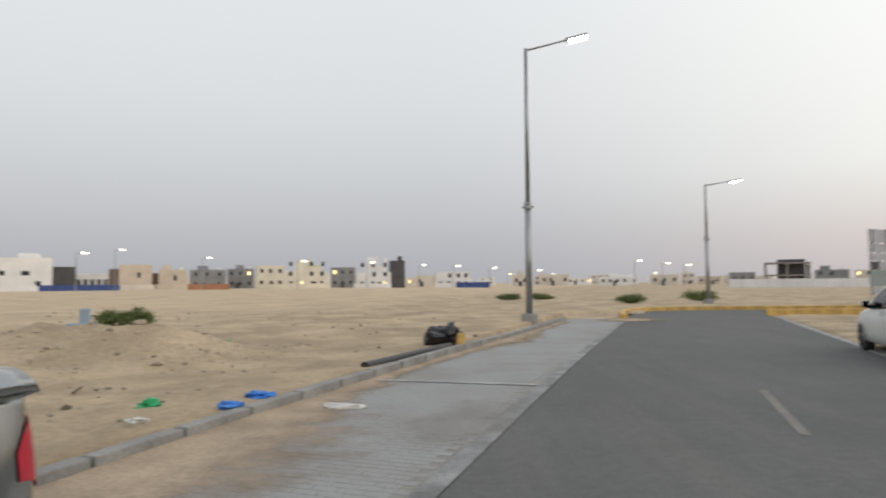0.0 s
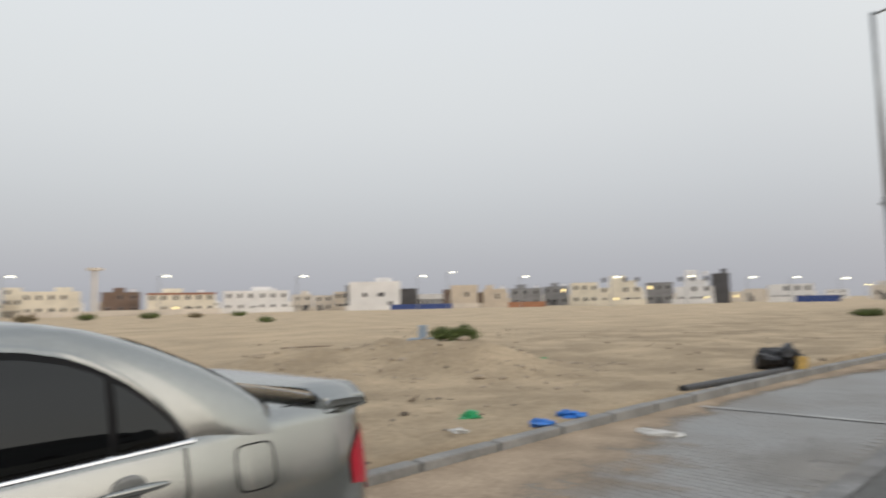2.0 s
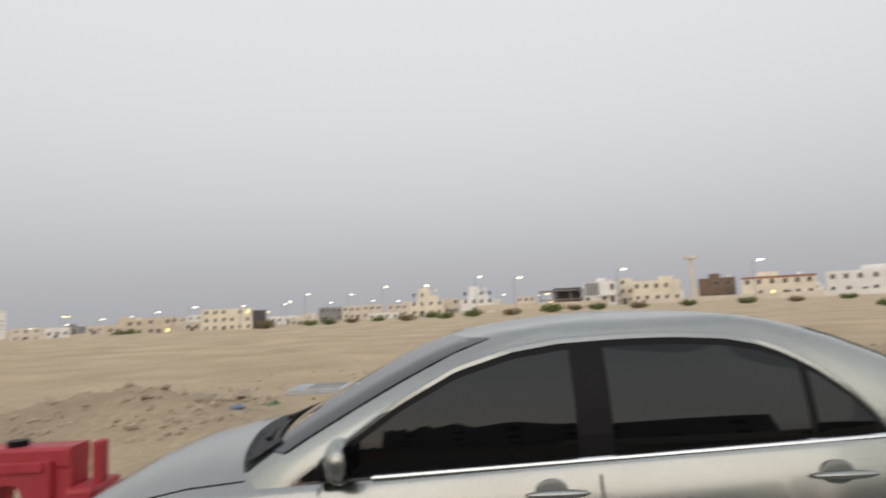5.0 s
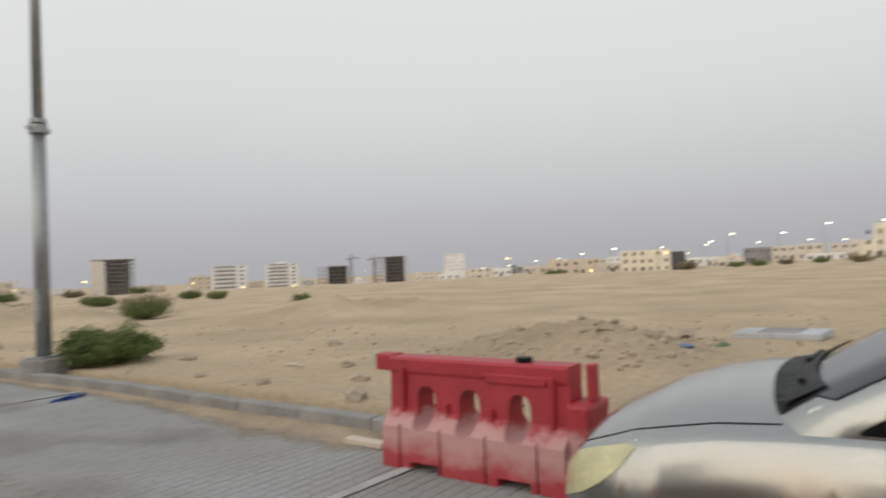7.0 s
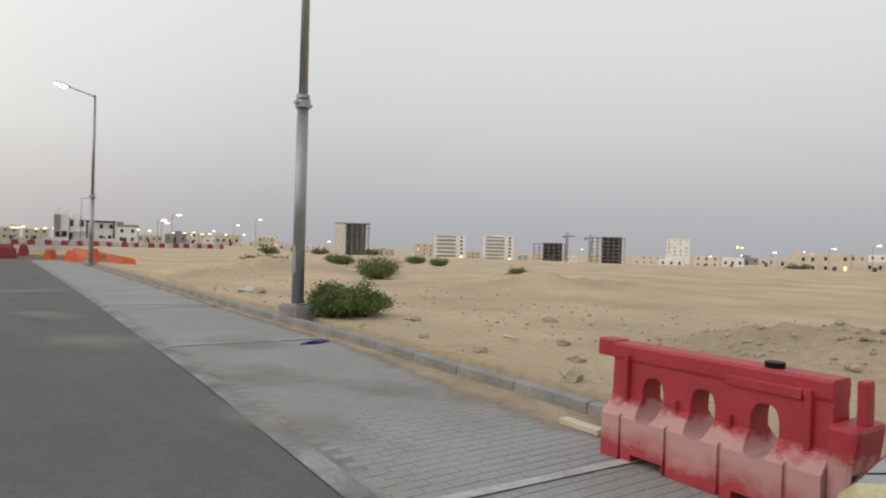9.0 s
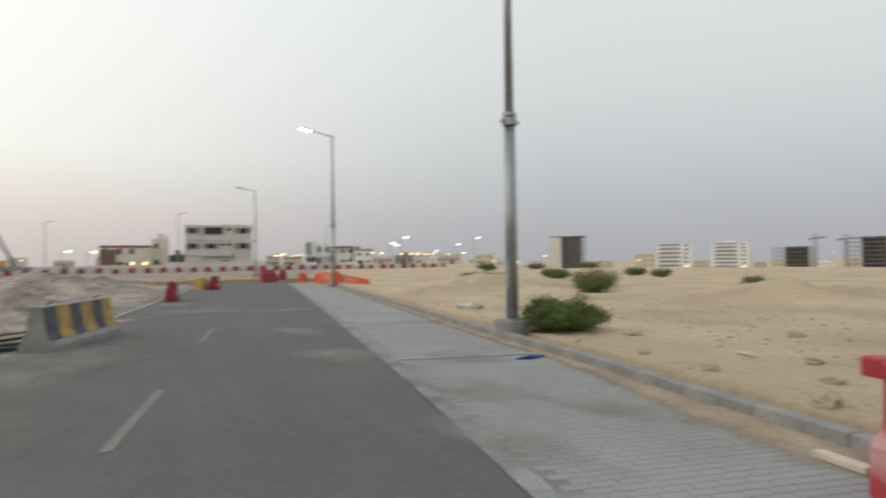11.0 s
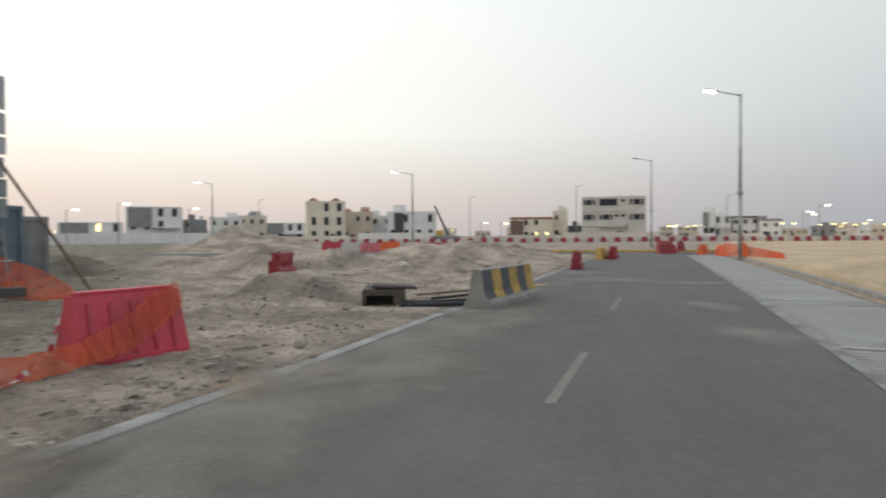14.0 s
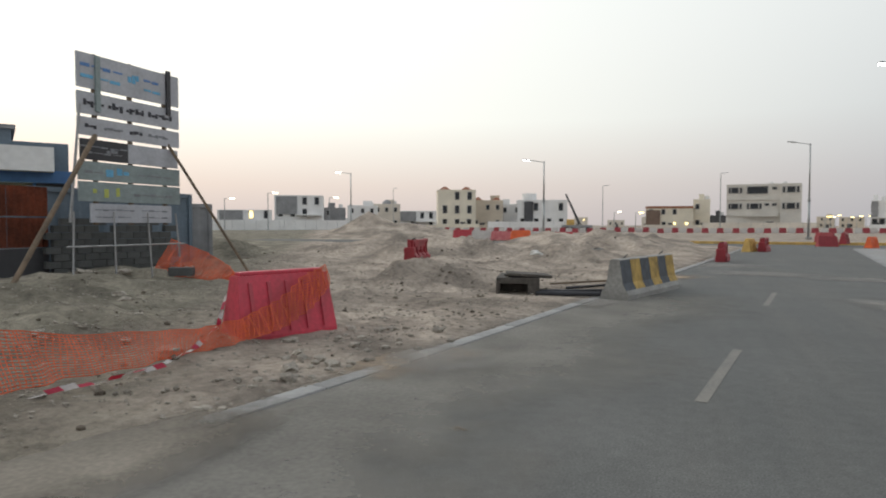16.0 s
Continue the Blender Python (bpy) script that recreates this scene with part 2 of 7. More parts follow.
def asphalt_material():
    """Dusty asphalt: grey wheel tracks along the lane, pale drifts of sand across it."""
    m = mat("dusty_asphalt", (0.119, 0.121, 0.116), 0.9, var=0.07, scale=0.22, fine=170.0, spec=0.25)
    n, l = m.node_tree.nodes, m.node_tree.links
    b = n["Principled BSDF"]
    geo = n.new("ShaderNodeNewGeometry")
    st = n.new("ShaderNodeMapping")
    st.inputs["Rotation"].default_value = (0, 0, radians(14))
    st.inputs["Scale"].default_value = (1.3, 0.16, 1)
    l.new(geo.outputs["Position"], st.inputs[0])
    tx = n.new("ShaderNodeTexNoise")
    tx.inputs["Scale"].default_value, tx.inputs["Detail"].default_value = 1.0, 7
    l.new(st.outputs[0], tx.inputs["Vector"])
    r = n.new("ShaderNodeMapRange")
    r.inputs["From Min"].default_value, r.inputs["From Max"].default_value = 0.42, 0.75
    r.inputs["To Max"].default_value = 0.09
    l.new(tx.outputs["Fac"], r.inputs["Value"])
    mx = n.new("ShaderNodeMixRGB")
    mx.inputs[2].default_value = (0.30, 0.26, 0.215, 1)
    hs = [k for k in n if k.bl_idname == "ShaderNodeHueSaturation"][0]
    l.new(r.outputs[0], mx.inputs[0])
    l.new(hs.outputs[0], mx.inputs[1])
    # coarse aggregate and long wheel streaks
    tone = mx.outputs[0]
    sm = n.new("ShaderNodeMapping")
    sm.inputs["Rotation"].default_value = (0, 0, radians(14))
    sm.inputs["Scale"].default_value = (5.0, 0.22, 1)
    l.new(geo.outputs["Position"], sm.inputs[0])
    for src, sc, det, lo, hi in ((geo.outputs["Position"], 75, 5, 0.66, 1.38), (geo.outputs["Position"], 9, 9, 0.90, 1.10), (geo.outputs["Position"], 0.8, 5, 0.93, 1.07), (sm.outputs[0], 1.0, 5, 0.965, 1.035)):
        g = n.new("ShaderNodeTexNoise")
        g.inputs["Scale"].default_value, g.inputs["Detail"].default_value, g.inputs["Roughness"].default_value = sc, det, 0.65
        l.new(src, g.inputs["Vector"])
        gr = n.new("ShaderNodeMapRange")
        gr.inputs["From Min"].default_value, gr.inputs["From Max"].default_value = 0.33, 0.67
        gr.inputs["To Min"].default_value, gr.inputs["To Max"].default_value = lo, hi
        l.new(g.outputs["Fac"], gr.inputs["Value"])
        gm = n.new("ShaderNodeMixRGB")
        gm.blend_type = "MULTIPLY"
        gm.inputs[0].default_value = 1.0
        l.new(tone, gm.inputs[1])
        l.new(gr.outputs[0], gm.inputs[2])
        tone = gm.outputs[0]
    l.new(tone, b.inputs["Base Color"])
    bn = n.new("ShaderNodeTexNoise")
    bn.inputs["Scale"].default_value, bn.inputs["Detail"].default_value = 120, 3
    l.new(geo.outputs["Position"], bn.inputs["Vector"])
    bp = n.new("ShaderNodeBump")
    bp.inputs["Strength"].default_value, bp.inputs["Distance"].default_value = 0.35, 0.006
    l.new(bn.outputs["Fac"], bp.inputs["Height"])
    l.new(bp.outputs[0], b.inputs["Normal"])
    return m


SAND = sand_material()
ASPHALT = asphalt_material()
PAVER = mat("grey_concrete_paver", (0.288, 0.29, 0.285), 0.88, var=0.12, scale=0.8, fine=35, bump=0.2, random_tone=0.05, col2=(0.255, 0.248, 0.234), spec=0.2)
JOINT = mat("sandy_joint", (0.285, 0.275, 0.255), 0.95, var=0.15, scale=2, fine=30, spec=0.1)
KERB = mat("kerb_concrete", (0.27, 0.265, 0.25), 0.85, var=0.14, scale=1.2, fine=22, bump=0.3, random_tone=0.05)
EDGE = mat("edge_concrete", (0.30, 0.295, 0.285), 0.85, var=0.14, scale=0.9, fine=20, bump=0.3, random_tone=0.06)
LANE = mat("worn_lane_paint", (0.265, 0.265, 0.26), 0.85, var=0.2, scale=1.8, fine=30, col2=(0.14, 0.139, 0.136))
BAYLINE = mat("faded_bay_paint", (0.46, 0.455, 0.44), 0.85, var=0.15, scale=2.0, fine=30, col2=(0.30, 0.297, 0.29))
PAINT = mat("worn_white_road_paint", (0.20, 0.188, 0.165), 0.85, var=0.16, scale=2.6, fine=30, col2=(0.15, 0.144, 0.132))
YELLOW = mat("yellow_kerb_paint", (0.62, 0.40, 0.12), 0.7, var=0.15, scale=0.8, fine=15, random_tone=0.08)
GALV = mat("galvanised_steel", (0.34, 0.355, 0.36), 0.45, metal=0.7, var=0.10, scale=0.8, fine=12)
DARKSTEEL = mat("dark_steel", (0.05, 0.05, 0.055), 0.5, metal=0.6, var=0.15, scale=4)
LAMPGLOW = mat("lamp_lens_white", (1.0, 0.97, 0.88), 0.4, emit=14.0)
LAMPWARM = mat("lamp_lens_warm", (1.0, 0.80, 0.30), 0.4, emit=5.0)
LAMPFAR = mat("lamp_lens_far", (1.0, 0.96, 0.74), 0.4, emit=3.5)
SANDROCK = mat("sandstone_rubble", (0.47, 0.385, 0.29), 0.95, var=0.16, scale=4, fine=25, bump=0.5, random_tone=0.15)
CONC = mat("weathered_concrete", (0.30, 0.29, 0.27), 0.85, var=0.16, scale=1.5, fine=18, bump=0.35)
RED = mat("faded_red_plastic", (0.44, 0.035, 0.05), 0.5, var=0.12, scale=2.0, fine=20, bump=0.08)
REDDUST = mat("dusty_red_plastic", (0.52, 0.20, 0.20), 0.75, var=0.15, scale=3.0, fine=18, col2=(0.42, 0.10, 0.11))
ORANGE = mat("orange_plastic", (0.75, 0.13, 0.035), 0.6, var=0.12, scale=2, fine=25)
WHITEP = mat("white_plastic", (0.52, 0.49, 0.46), 0.6, var=0.12, scale=1.5)
GLASSD = mat("dark_window_glass", (0.022, 0.024, 0.028), 0.08, var=0.1, scale=0.6)
ROCK = mat("limestone_rubble", (0.38, 0.34, 0.285), 0.95, var=0.16, scale=4, fine=25, bump=0.5, random_tone=0.2)
TWIG = mat("dry_twigs", (0.16, 0.11, 0.07), 0.95, var=0.2)


# ---- mesh helpers ----
def mesh_of(name, bm, material, smooth=False):
    me = bpy.data.meshes.new(name)
    bm.to_mesh(me)
    bm.free()
    for m in material if isinstance(material, (list, tuple)) else (material,):
        me.materials.append(m)
    if smooth:
        for p in me.polygons:
            p.use_smooth = True
    return me


def part(name, bm, material, parent=None, label="", smooth=False):
    """Links a bmesh as one mesh object under a thing or a part."""
    ob = new(name, mesh_of(name, bm, material, smooth))
    ob.parent = parent
    return tagged(ob, label) if label else ob


def thing(name, label, category, m=None, group="", kind=""):
    ob = new(name)
    ob.empty_display_size = 0.2
    if m is not None:
        ob.matrix_basis = m
    return tagged(ob, label, category, group, kind)


def box(bm, cx, cy, cz, sx, sy, sz, bevel=0.0, m=None):
    r = bmesh.ops.create_cube(bm, size=1.0)
    vs = r["verts"]
    for v in vs:
        v.co = Vector((v.co.x * sx + cx, v.co.y * sy + cy, v.co.z * sz + cz))
    if bevel:
        es = list({e for v in vs for e in v.link_edges})
        r2 = bmesh.ops.bevel(bm, geom=es, offset=bevel, segments=2, affect="EDGES", profile=0.6)
        vs = list({v for f in r2["faces"] for v in f.verts} | {v for v in vs if v.is_valid})
    if m is not None:
        for v in vs:
            v.co = m @ v.co
    return vs


def boxed(*args, **kw):
    bm = bmesh.new()
    box(bm, *args, **kw)
    return bm


def tube(bm, a, b, r0, r1=None, n=10):
    a, b = Vector(a), Vector(b)
    d = b - a
    r = bmesh.ops.create_cone(bm, cap_ends=True, segments=n, radius1=r0, radius2=r0 if r1 is None else r1, depth=d.length)
    q = d.to_track_quat("Z", "Y").to_matrix().to_4x4()
    for v in r["verts"]:
        v.co = q @ v.co + (a + b) / 2
    return r["verts"]


def tubed(*args, **kw):
    bm = bmesh.new()
    tube(bm, *args, **kw)
    return bm


def grid_bm(rows):
    """A sheet from rows of points."""
    bm = bmesh.new()
    vs = [[bm.verts.new(p) for p in r] for r in rows]
    for a, b in zip(vs, vs[1:]):
        for i in range(len(a) - 1):
            bm.faces.new((a[i], a[i + 1], b[i + 1], b[i]))
    return bm


def lump(bm, c, r, squash=(1, 1, 1), rough=0.35, sub=2, seed=0):
    """An uneven stone-like lump."""
    g = bmesh.ops.create_icosphere(bm, subdivisions=sub, radius=1.0)
    for v in g["verts"]:
        k = 1 + rough * noise.noise(v.co * 1.3 + Vector((seed * 7.1, seed * 3.3, 0))) + 0.4 * rough * noise.noise(v.co * 3.1 + Vector((0, seed * 5.7, 0)))
        v.co = Vector((c[0] + v.co.x * k * r * squash[0], c[1] + v.co.y * k * r * squash[1], c[2] + v.co.z * k * r * squash[2]))
    return g["verts"]


# ---- plan of the road: a gentle bend ----
def smooth(a, b, v):
    k = min(1, max(0, (v - a) / (b - a)))
    return k * k * (3 - 2 * k)


def lane_x(y):
    """The line between the carriageway and the parking bays."""
    y = max(-60.0, min(40.0, y))
    return -2.633 + 0.26535 * y + 0.1086 * math.sqrt(y * y + 100) - 0.15 * math.exp(-((y / 4.5) ** 2)) + 0.09 * smooth(6.0, 12.0, -y)


def bay_w(y):
    """Depth of the parking bays, which the kerb line follows."""
    return float(np.interp(y, (-46, -12, -8, -5, -2.5, 0, 3, 6, 9, 11, 13.5, 17, 24), (2.38, 2.38, 2.50, 2.48, 2.55, 2.61, 2.66, 2.71, 2.74, 2.70, 2.60, 2.34, 2.20)))


ROAD_W = 5.8
Y_S, Y_N = -46.0, 29.0


def along(s, y):
    """World place of an offset s east of the lane line."""
    return lane_x(y) + s


MOUNDS = (  # x, y, radius along x, radius along y, height
    (5.84, -14.54, 1.79, 1.69, 0.58), (31.26, -63.78, 8.47, 4.71, 2.82), (7.35, -5.69, 1.04, 1.51, 0.33), (9.23, -6.16, 1.41, 2.26, 0.38), (12.62, -11.25, 1.51, 3.39, 0.19),
    (11.49, -25.18, 5.65, 1.51, 0.71), (4.9, -25.18, 3.77, 1.22, 0.52), (2.55, -33.66, 3.77, 2.82, 0.75), (15.26, -33.66, 6.59, 2.82, 0.75), (5.84, -43.07, 5.65, 2.82, 0.85), (19.02, -21.42, 3.77, 1.88, 0.47),
    (-10.2, -3.0, 2.0, 1.4, 0.30), (-9.2, -1.8, 1.8, 1.2, 0.26), (-6.8, 13.2, 3.2, 1.5, 0.50), (-9.8, 12.0, 2.5, 1.6, 0.38), (-12, 7, 2, 1.6, 0.3), (-14.5, -26, 5, 3, 0.6), (-20, -14, 6, 4, 0.5), (-10.5, -22, 2, 3, 0.35),
)


def ground_z(x, y):
    s = x - lane_x(y)
    dist = math.hypot(x, y)
    n1 = noise.noise((x * 0.06, y * 0.06, 1.7))
    n2 = noise.noise((x * 0.35, y * 0.35, 4.2))
    n3 = noise.noise((x * 1.3, y * 1.3, 9.2))
    n4 = noise.noise((x * 3.4, y * 3.4, 2.7)) + 0.5 * noise.noise((x * 7.5, y * 7.5, 6.1)) if dist < 30 else 0.0
    off = min(abs(s + 2.95), abs(s - ROAD_W - 0.3)) if Y_S < y < Y_N else 2.0
    calm = smooth(0.0, 3.0, off)
    east = smooth(4, 10, s) * (1 - smooth(8, 20, y))
    z = 0.07 + calm * (0.22 * n1 + 0.07 * n2) + 0.022 * n3 + east * calm * (0.15 * n2 + 0.10 * n3) + (0.018 + 0.045 * east * calm) * n4
    if s < 0:
        z += 0.04
    for mx, my, rx, ry, h in MOUNDS:
        d = ((x - mx) / rx) ** 2 + ((y - my) / ry) ** 2
        if d < 4:
            z += h * math.exp(-1.6 * d) * (1 + 0.5 * n2 + 0.35 * n3 + 0.22 * n4)
    if s > 0 and Y_S < y < Y_N:
        k = smooth(0.15, 0.9, s - ROAD_W)
        z = (0.02 + 0.012 * n3) * (1 - k) + z * k
    # the open desert falls away to the west
    bearing = math.degrees(math.atan2(-x, y))
    z -= 4.0 * smooth(70, 240, dist) * math.exp(-(((bearing - 100) / 20) ** 2))
    z *= 1 - 0.3 * smooth(150, 400, dist)
    z -= 12.0 * smooth(80, 380, dist) * math.exp(-(((bearing - 130) / 17) ** 4))
    # trench of the carriageway and of the two cross roads
    if Y_S - 0.5 < y < Y_N and -2.95 < s < ROAD_W + 0.17:
        z = -0.09
    if 26.6 < y < 33.0 and s > 0.5 and x < 60:
        z = min(z, -0.09)
    if -53.5 < y < -45.0 and -14.5 < x < 40:
        z = min(z, -0.09)
    return z


def spread(lo, hi, step, far, grow=1.13):
    v = list(np.arange(lo, hi, step))
    d, p = step, lo
    left = []
    while p > -far:
        d *= grow
        p -= d
        left.append(p)
    d, p = step, v[-1]
    right = []
    while p < far:
        d *= grow
        p += d
        right.append(p)
    return left[::-1] + v + right


us = sorted(spread(-26, 26, 0.36, 2400) + list(np.arange(6.3, 15, 0.36) + 0.2) + list(np.arange(-7.5, -3.2, 0.36) + 0.1))
us = sorted([u for u in us if all(abs(u - k) > 0.2 for k in (-2.95, ROAD_W + 0.17))] + [-2.96, -2.94, ROAD_W + 0.16, ROAD_W + 0.18])
ys = sorted(spread(-34, 34, 0.36, 2400) + list(-34 + 0.36 * np.arange(40, 92) + 0.18))
bm = grid_bm([[(along(u, y), y, ground_z(along(u, y), y)) for u in us] for y in ys])
ground = part("ground", bm, SAND, smooth=True)
tagged(ground, "pale dusty desert sand with dug earth and mounds", "ground", kind="structure")


# ---- road ----
def ribbon(s0, s1, y0, y1, z, step=0.8):
    n = max(2, int(abs(y1 - y0) / step))
    return grid_bm([[(along(s0(y) if callable(s0) else s0, y), y, z), (along(s1(y) if callable(s1) else s1, y), y, z)] for y in np.linspace(y0, y1, n)])


bm = ribbon(0.0, ROAD_W, Y_S, Y_N, 0.0)
road = part("road", bm, ASPHALT)
tagged(road, "dusty grey asphalt carriageway with a gentle bend", "road", kind="structure")
bm = grid_bm([[(along(0, 29) - 0.2 + max(0, 29.5 - y) * 0.0, y, 0.002), (60, y, 0.002)] for y in np.linspace(28.9, 32.2, 6)])
ob = part("road_crossing_north", bm, ASPHALT)
tagged(ob, "dusty asphalt cross road behind a yellow kerb", "road", kind="structure")
bm = grid_bm([[(-14, y, 0.002), (40, y, 0.002)] for y in np.linspace(-53, -45.9, 6)])
ob = part("road_crossing_south", bm, ASPHALT)
tagged(ob, "dusty asphalt cross road at the end of the street", "road", kind="structure")
bm = ribbon(lambda y: -bay_w(y), -0.06, Y_S, 25.5, -0.004)
bays = part("pavement", bm, JOINT)
tagged(bays, "parking bays of grey concrete block paving dusted with sand", "pavement", kind="structure")


def stones(name, label, s_of, y0, y1, width, height, length, material, z0=-0.1, tilt=0.0, gap=0.006):
    """A row of kerb stones along the bend, each a part of its own."""
    t = thing(name, label, "kerb", kind="structure")
    y = y0
    shared = None
    while y < y1:
        ya, yb = y, y + length
        a = Vector((along(s_of(ya), ya), ya, 0))
        b = Vector((along(s_of(yb), yb), yb, 0))
        if shared is None:
            bmk = boxed(0, 0, (height + z0) / 2, width, (b - a).length - gap, height - z0, bevel=0.018)
            shared = mesh_of("kerb_stone", bmk, material)
        o = new("kerb_stone", shared)
        o.parent = t
        mid, d = (a + b) / 2, b - a
        o.matrix_basis = Matrix.Translation((mid.x, mid.y, random.uniform(-0.004, 0.004))) @ Matrix.Rotation(math.atan2(-d.x, d.y), 4, "Z")
        y = yb
    return t


stones("kerb", "raised grey concrete kerb half buried in sand", lambda y: -bay_w(y) - 0.08, -44.0, 24.0, 0.16, 0.14, 0.95, KERB)
stones("edge_kerb", "flush pale concrete edge strip of the carriageway", lambda y: ROAD_W + 0.1, -44.0, -1.0, 0.2, 0.025, 0.95, EDGE)
stones("edge_kerb_north", "flush pale concrete edge strip beside sand", lambda y: ROAD_W + 0.1, 0.0, 25.0, 0.2, 0.03, 0.95, EDGE)


def mark(name, label, pts, width, material=PAINT, z=0.004):
    rows = []
    for i, p in enumerate(pts):
        a, b = Vector(pts[max(0, i - 1)]), Vector(pts[min(len(pts) - 1, i + 1)])
        d = (b - a).normalized()
        nrm = Vector((-d.y, d.x)) * width / 2
        rows.append([(p[0] + nrm.x, p[1] + nrm.y, z), (p[0] - nrm.x, p[1] - nrm.y, z)])
    ob = part(name, grid_bm(rows), material)
    return tagged(ob, label, "road marking", kind="structure")


mark("lane_line", "worn white line between carriageway and parking bays", [(along(0.0, y), y) for y in np.linspace(-44, 25, 90)], 0.18, LANE, 0.010)
for y0 in (9.4, 15.6, -2.8, -8.95, -15.1):
    w = bay_w(y0)
    mark("bay_line", "thin worn white line across the parking bays", [(along(-k * w, y0 + k * 0.6), y0 + k * 0.6) for k in (0.04, 0.5, 0.97)], 0.09, BAYLINE, 0.013)
for y0 in (-15.2, -8.25, 6.5):
    mark("lane_dash", "worn pale centre dash", [(along(2.95, y0), y0), (along(2.95, y0 + 2.45), y0 + 2.45)], 0.10)


def painted_kerb(pts, label):
    t = thing("yellow_kerb", label, "kerb", kind="structure")
    for a, b in zip(pts, pts[1:]):
        a, b = Vector((*a, 0)), Vector((*b, 0))
        d = b - a
        n = max(1, round(d.length / 1.0))
        me = None
        for i in range(n):
            if me is None:
                me = mesh_of("kerb_stone", boxed(0, 0, 0.05, 0.2, d.length / n - 0.012, 0.3, bevel=0.02), YELLOW)
            o = new("kerb_stone", me)
            o.parent = t
            p = a + d * (i + 0.5) / n
            o.matrix_basis = Matrix.Translation(p) @ Matrix.Rotation(math.atan2(-d.x, d.y), 4, "Z")
    return t


painted_kerb([(6.9, 25.2), (7.3, 27.0), (8.2, 29.5), (9.6, 31.4), (12.0, 32.3), (20.0, 32.35), (44.0, 32.4)], "yellow painted kerb round the end of the street")
painted_kerb([(13.9, 28.0), (16.5, 28.6), (40.0, 28.7)], "yellow painted kerb of the cross road")
painted_kerb([(-14.0, -53.2), (-6.0, -53.2), (2.0, -53.1), (14.0, -53.0)], "yellow painted kerb at the far end of the street")


# ---- lamp posts ----
def lamp_post(x, y, h=9.7, turn=0.0, lit=True, foot=True, label="tall galvanised street lamp post with a lit lamp", z=None, group="street lamps"):
    z = ground_z(x, y) if z is None else z
    t = thing("street_lamp", label, "street lamp", pose(x, y, z, 0, 0, turn), group)
    if foot:
        bm = boxed(0, 0, -0.05, 0.5, 0.5, 0.62, bevel=0.03)
        part("concrete_foot", bm, CONC, t, "rough concrete foot block")
    bm = bmesh.new()
    tube(bm, (0, 0, 0.2), (0, 0, 4.0), 0.115, 0.105, 12)
    part("lower_pole", bm, GALV, t, smooth=True)
    part("upper_pole", tubed((0, 0, 4.0), (0, 0, h), 0.085, 0.06, 12), GALV, t, smooth=True)
    bm = bmesh.new()
    tube(bm, (0, 0, 3.88), (0, 0, 4.02), 0.14, 0.14, 12)
    tube(bm, (0, 0, 4.05), (0, 0, 4.12), 0.125, 0.125, 12)
    box(bm, 0.16, 0, 3.95, 0.09, 0.06, 0.06)
    box(bm, -0.16, 0, 3.95, 0.09, 0.06, 0.06)
    part("collar", bm, GALV, t)
    part("base_plate", boxed(0, 0, 0.275, 0.38, 0.38, 0.03, bevel=0.008), GALV, t)
    part("service_door", boxed(0.112, 0, 1.1, 0.012, 0.1, 0.5), GALV, t)
    part("arm", tubed((0, 0, h - 0.08), (1.45, 0, h + 0.16), 0.038, 0.03, 8), GALV, t)
    m = pose(1.75, 0, h + 0.2, 0, -9, 0)
    head = part("lamp_head", boxed(0, 0, 0, 0.75, 0.3, 0.09, bevel=0.03, m=m), GALV, t)
    if lit:
        # lens made larger and thicker to stand for its bloom
        part("lens", boxed(0.05, 0, -0.07, 0.62, 0.29, 0.09, bevel=0.03, m=m), LAMPGLOW, head, "bright white lens")
    return t


lamp_post(2.82, 22.2, 9.55, turn=-14, z=0.1)
lamp_post(-6.45, -10.25, 9.7, turn=10, z=0.08)
lamp_post(15.9, 38.9, 7.3, turn=-5)
lamp_post(-11.2, -39.0, 9.6, turn=12)
lamp_post(-11.7, -72.7, 9.6, turn=12, lit=False, label="tall galvanised street lamp post with an unlit lamp")
lamp_post(13.2, -63.5, 7.9, turn=5, foot=False)
lamp_post(41.5, -74.0, 8.2, turn=5, foot=False)


def far_lamp(bearing, dist, h, lens):
    x, y = -math.sin(radians(bearing)) * dist, math.cos(radians(bearing)) * dist
    g = ground_z(x, y)
    t = thing("street_lamp", "distant slim street lamp post with a glowing head", "street lamp", pose(x, y, g, 0, 0, bearing + 20), "far street lamps")
    top = max(5.0, h - g)
    part("pole", tubed((0, 0, 0), (0, 0, top), 0.12, 0.08, 6), GALV, t)
    part("arm", tubed((0, 0, top - 0.1), (1.3, 0, top + 0.05), 0.05, 0.05, 5), GALV, t)
    # oversized lens: the glow round the far lamp is put into its size
    part("lens", boxed(1.6, 0, top + 0.02, 1.15, 0.5, 0.28, bevel=0.1), lens, t, "glowing lamp lens")


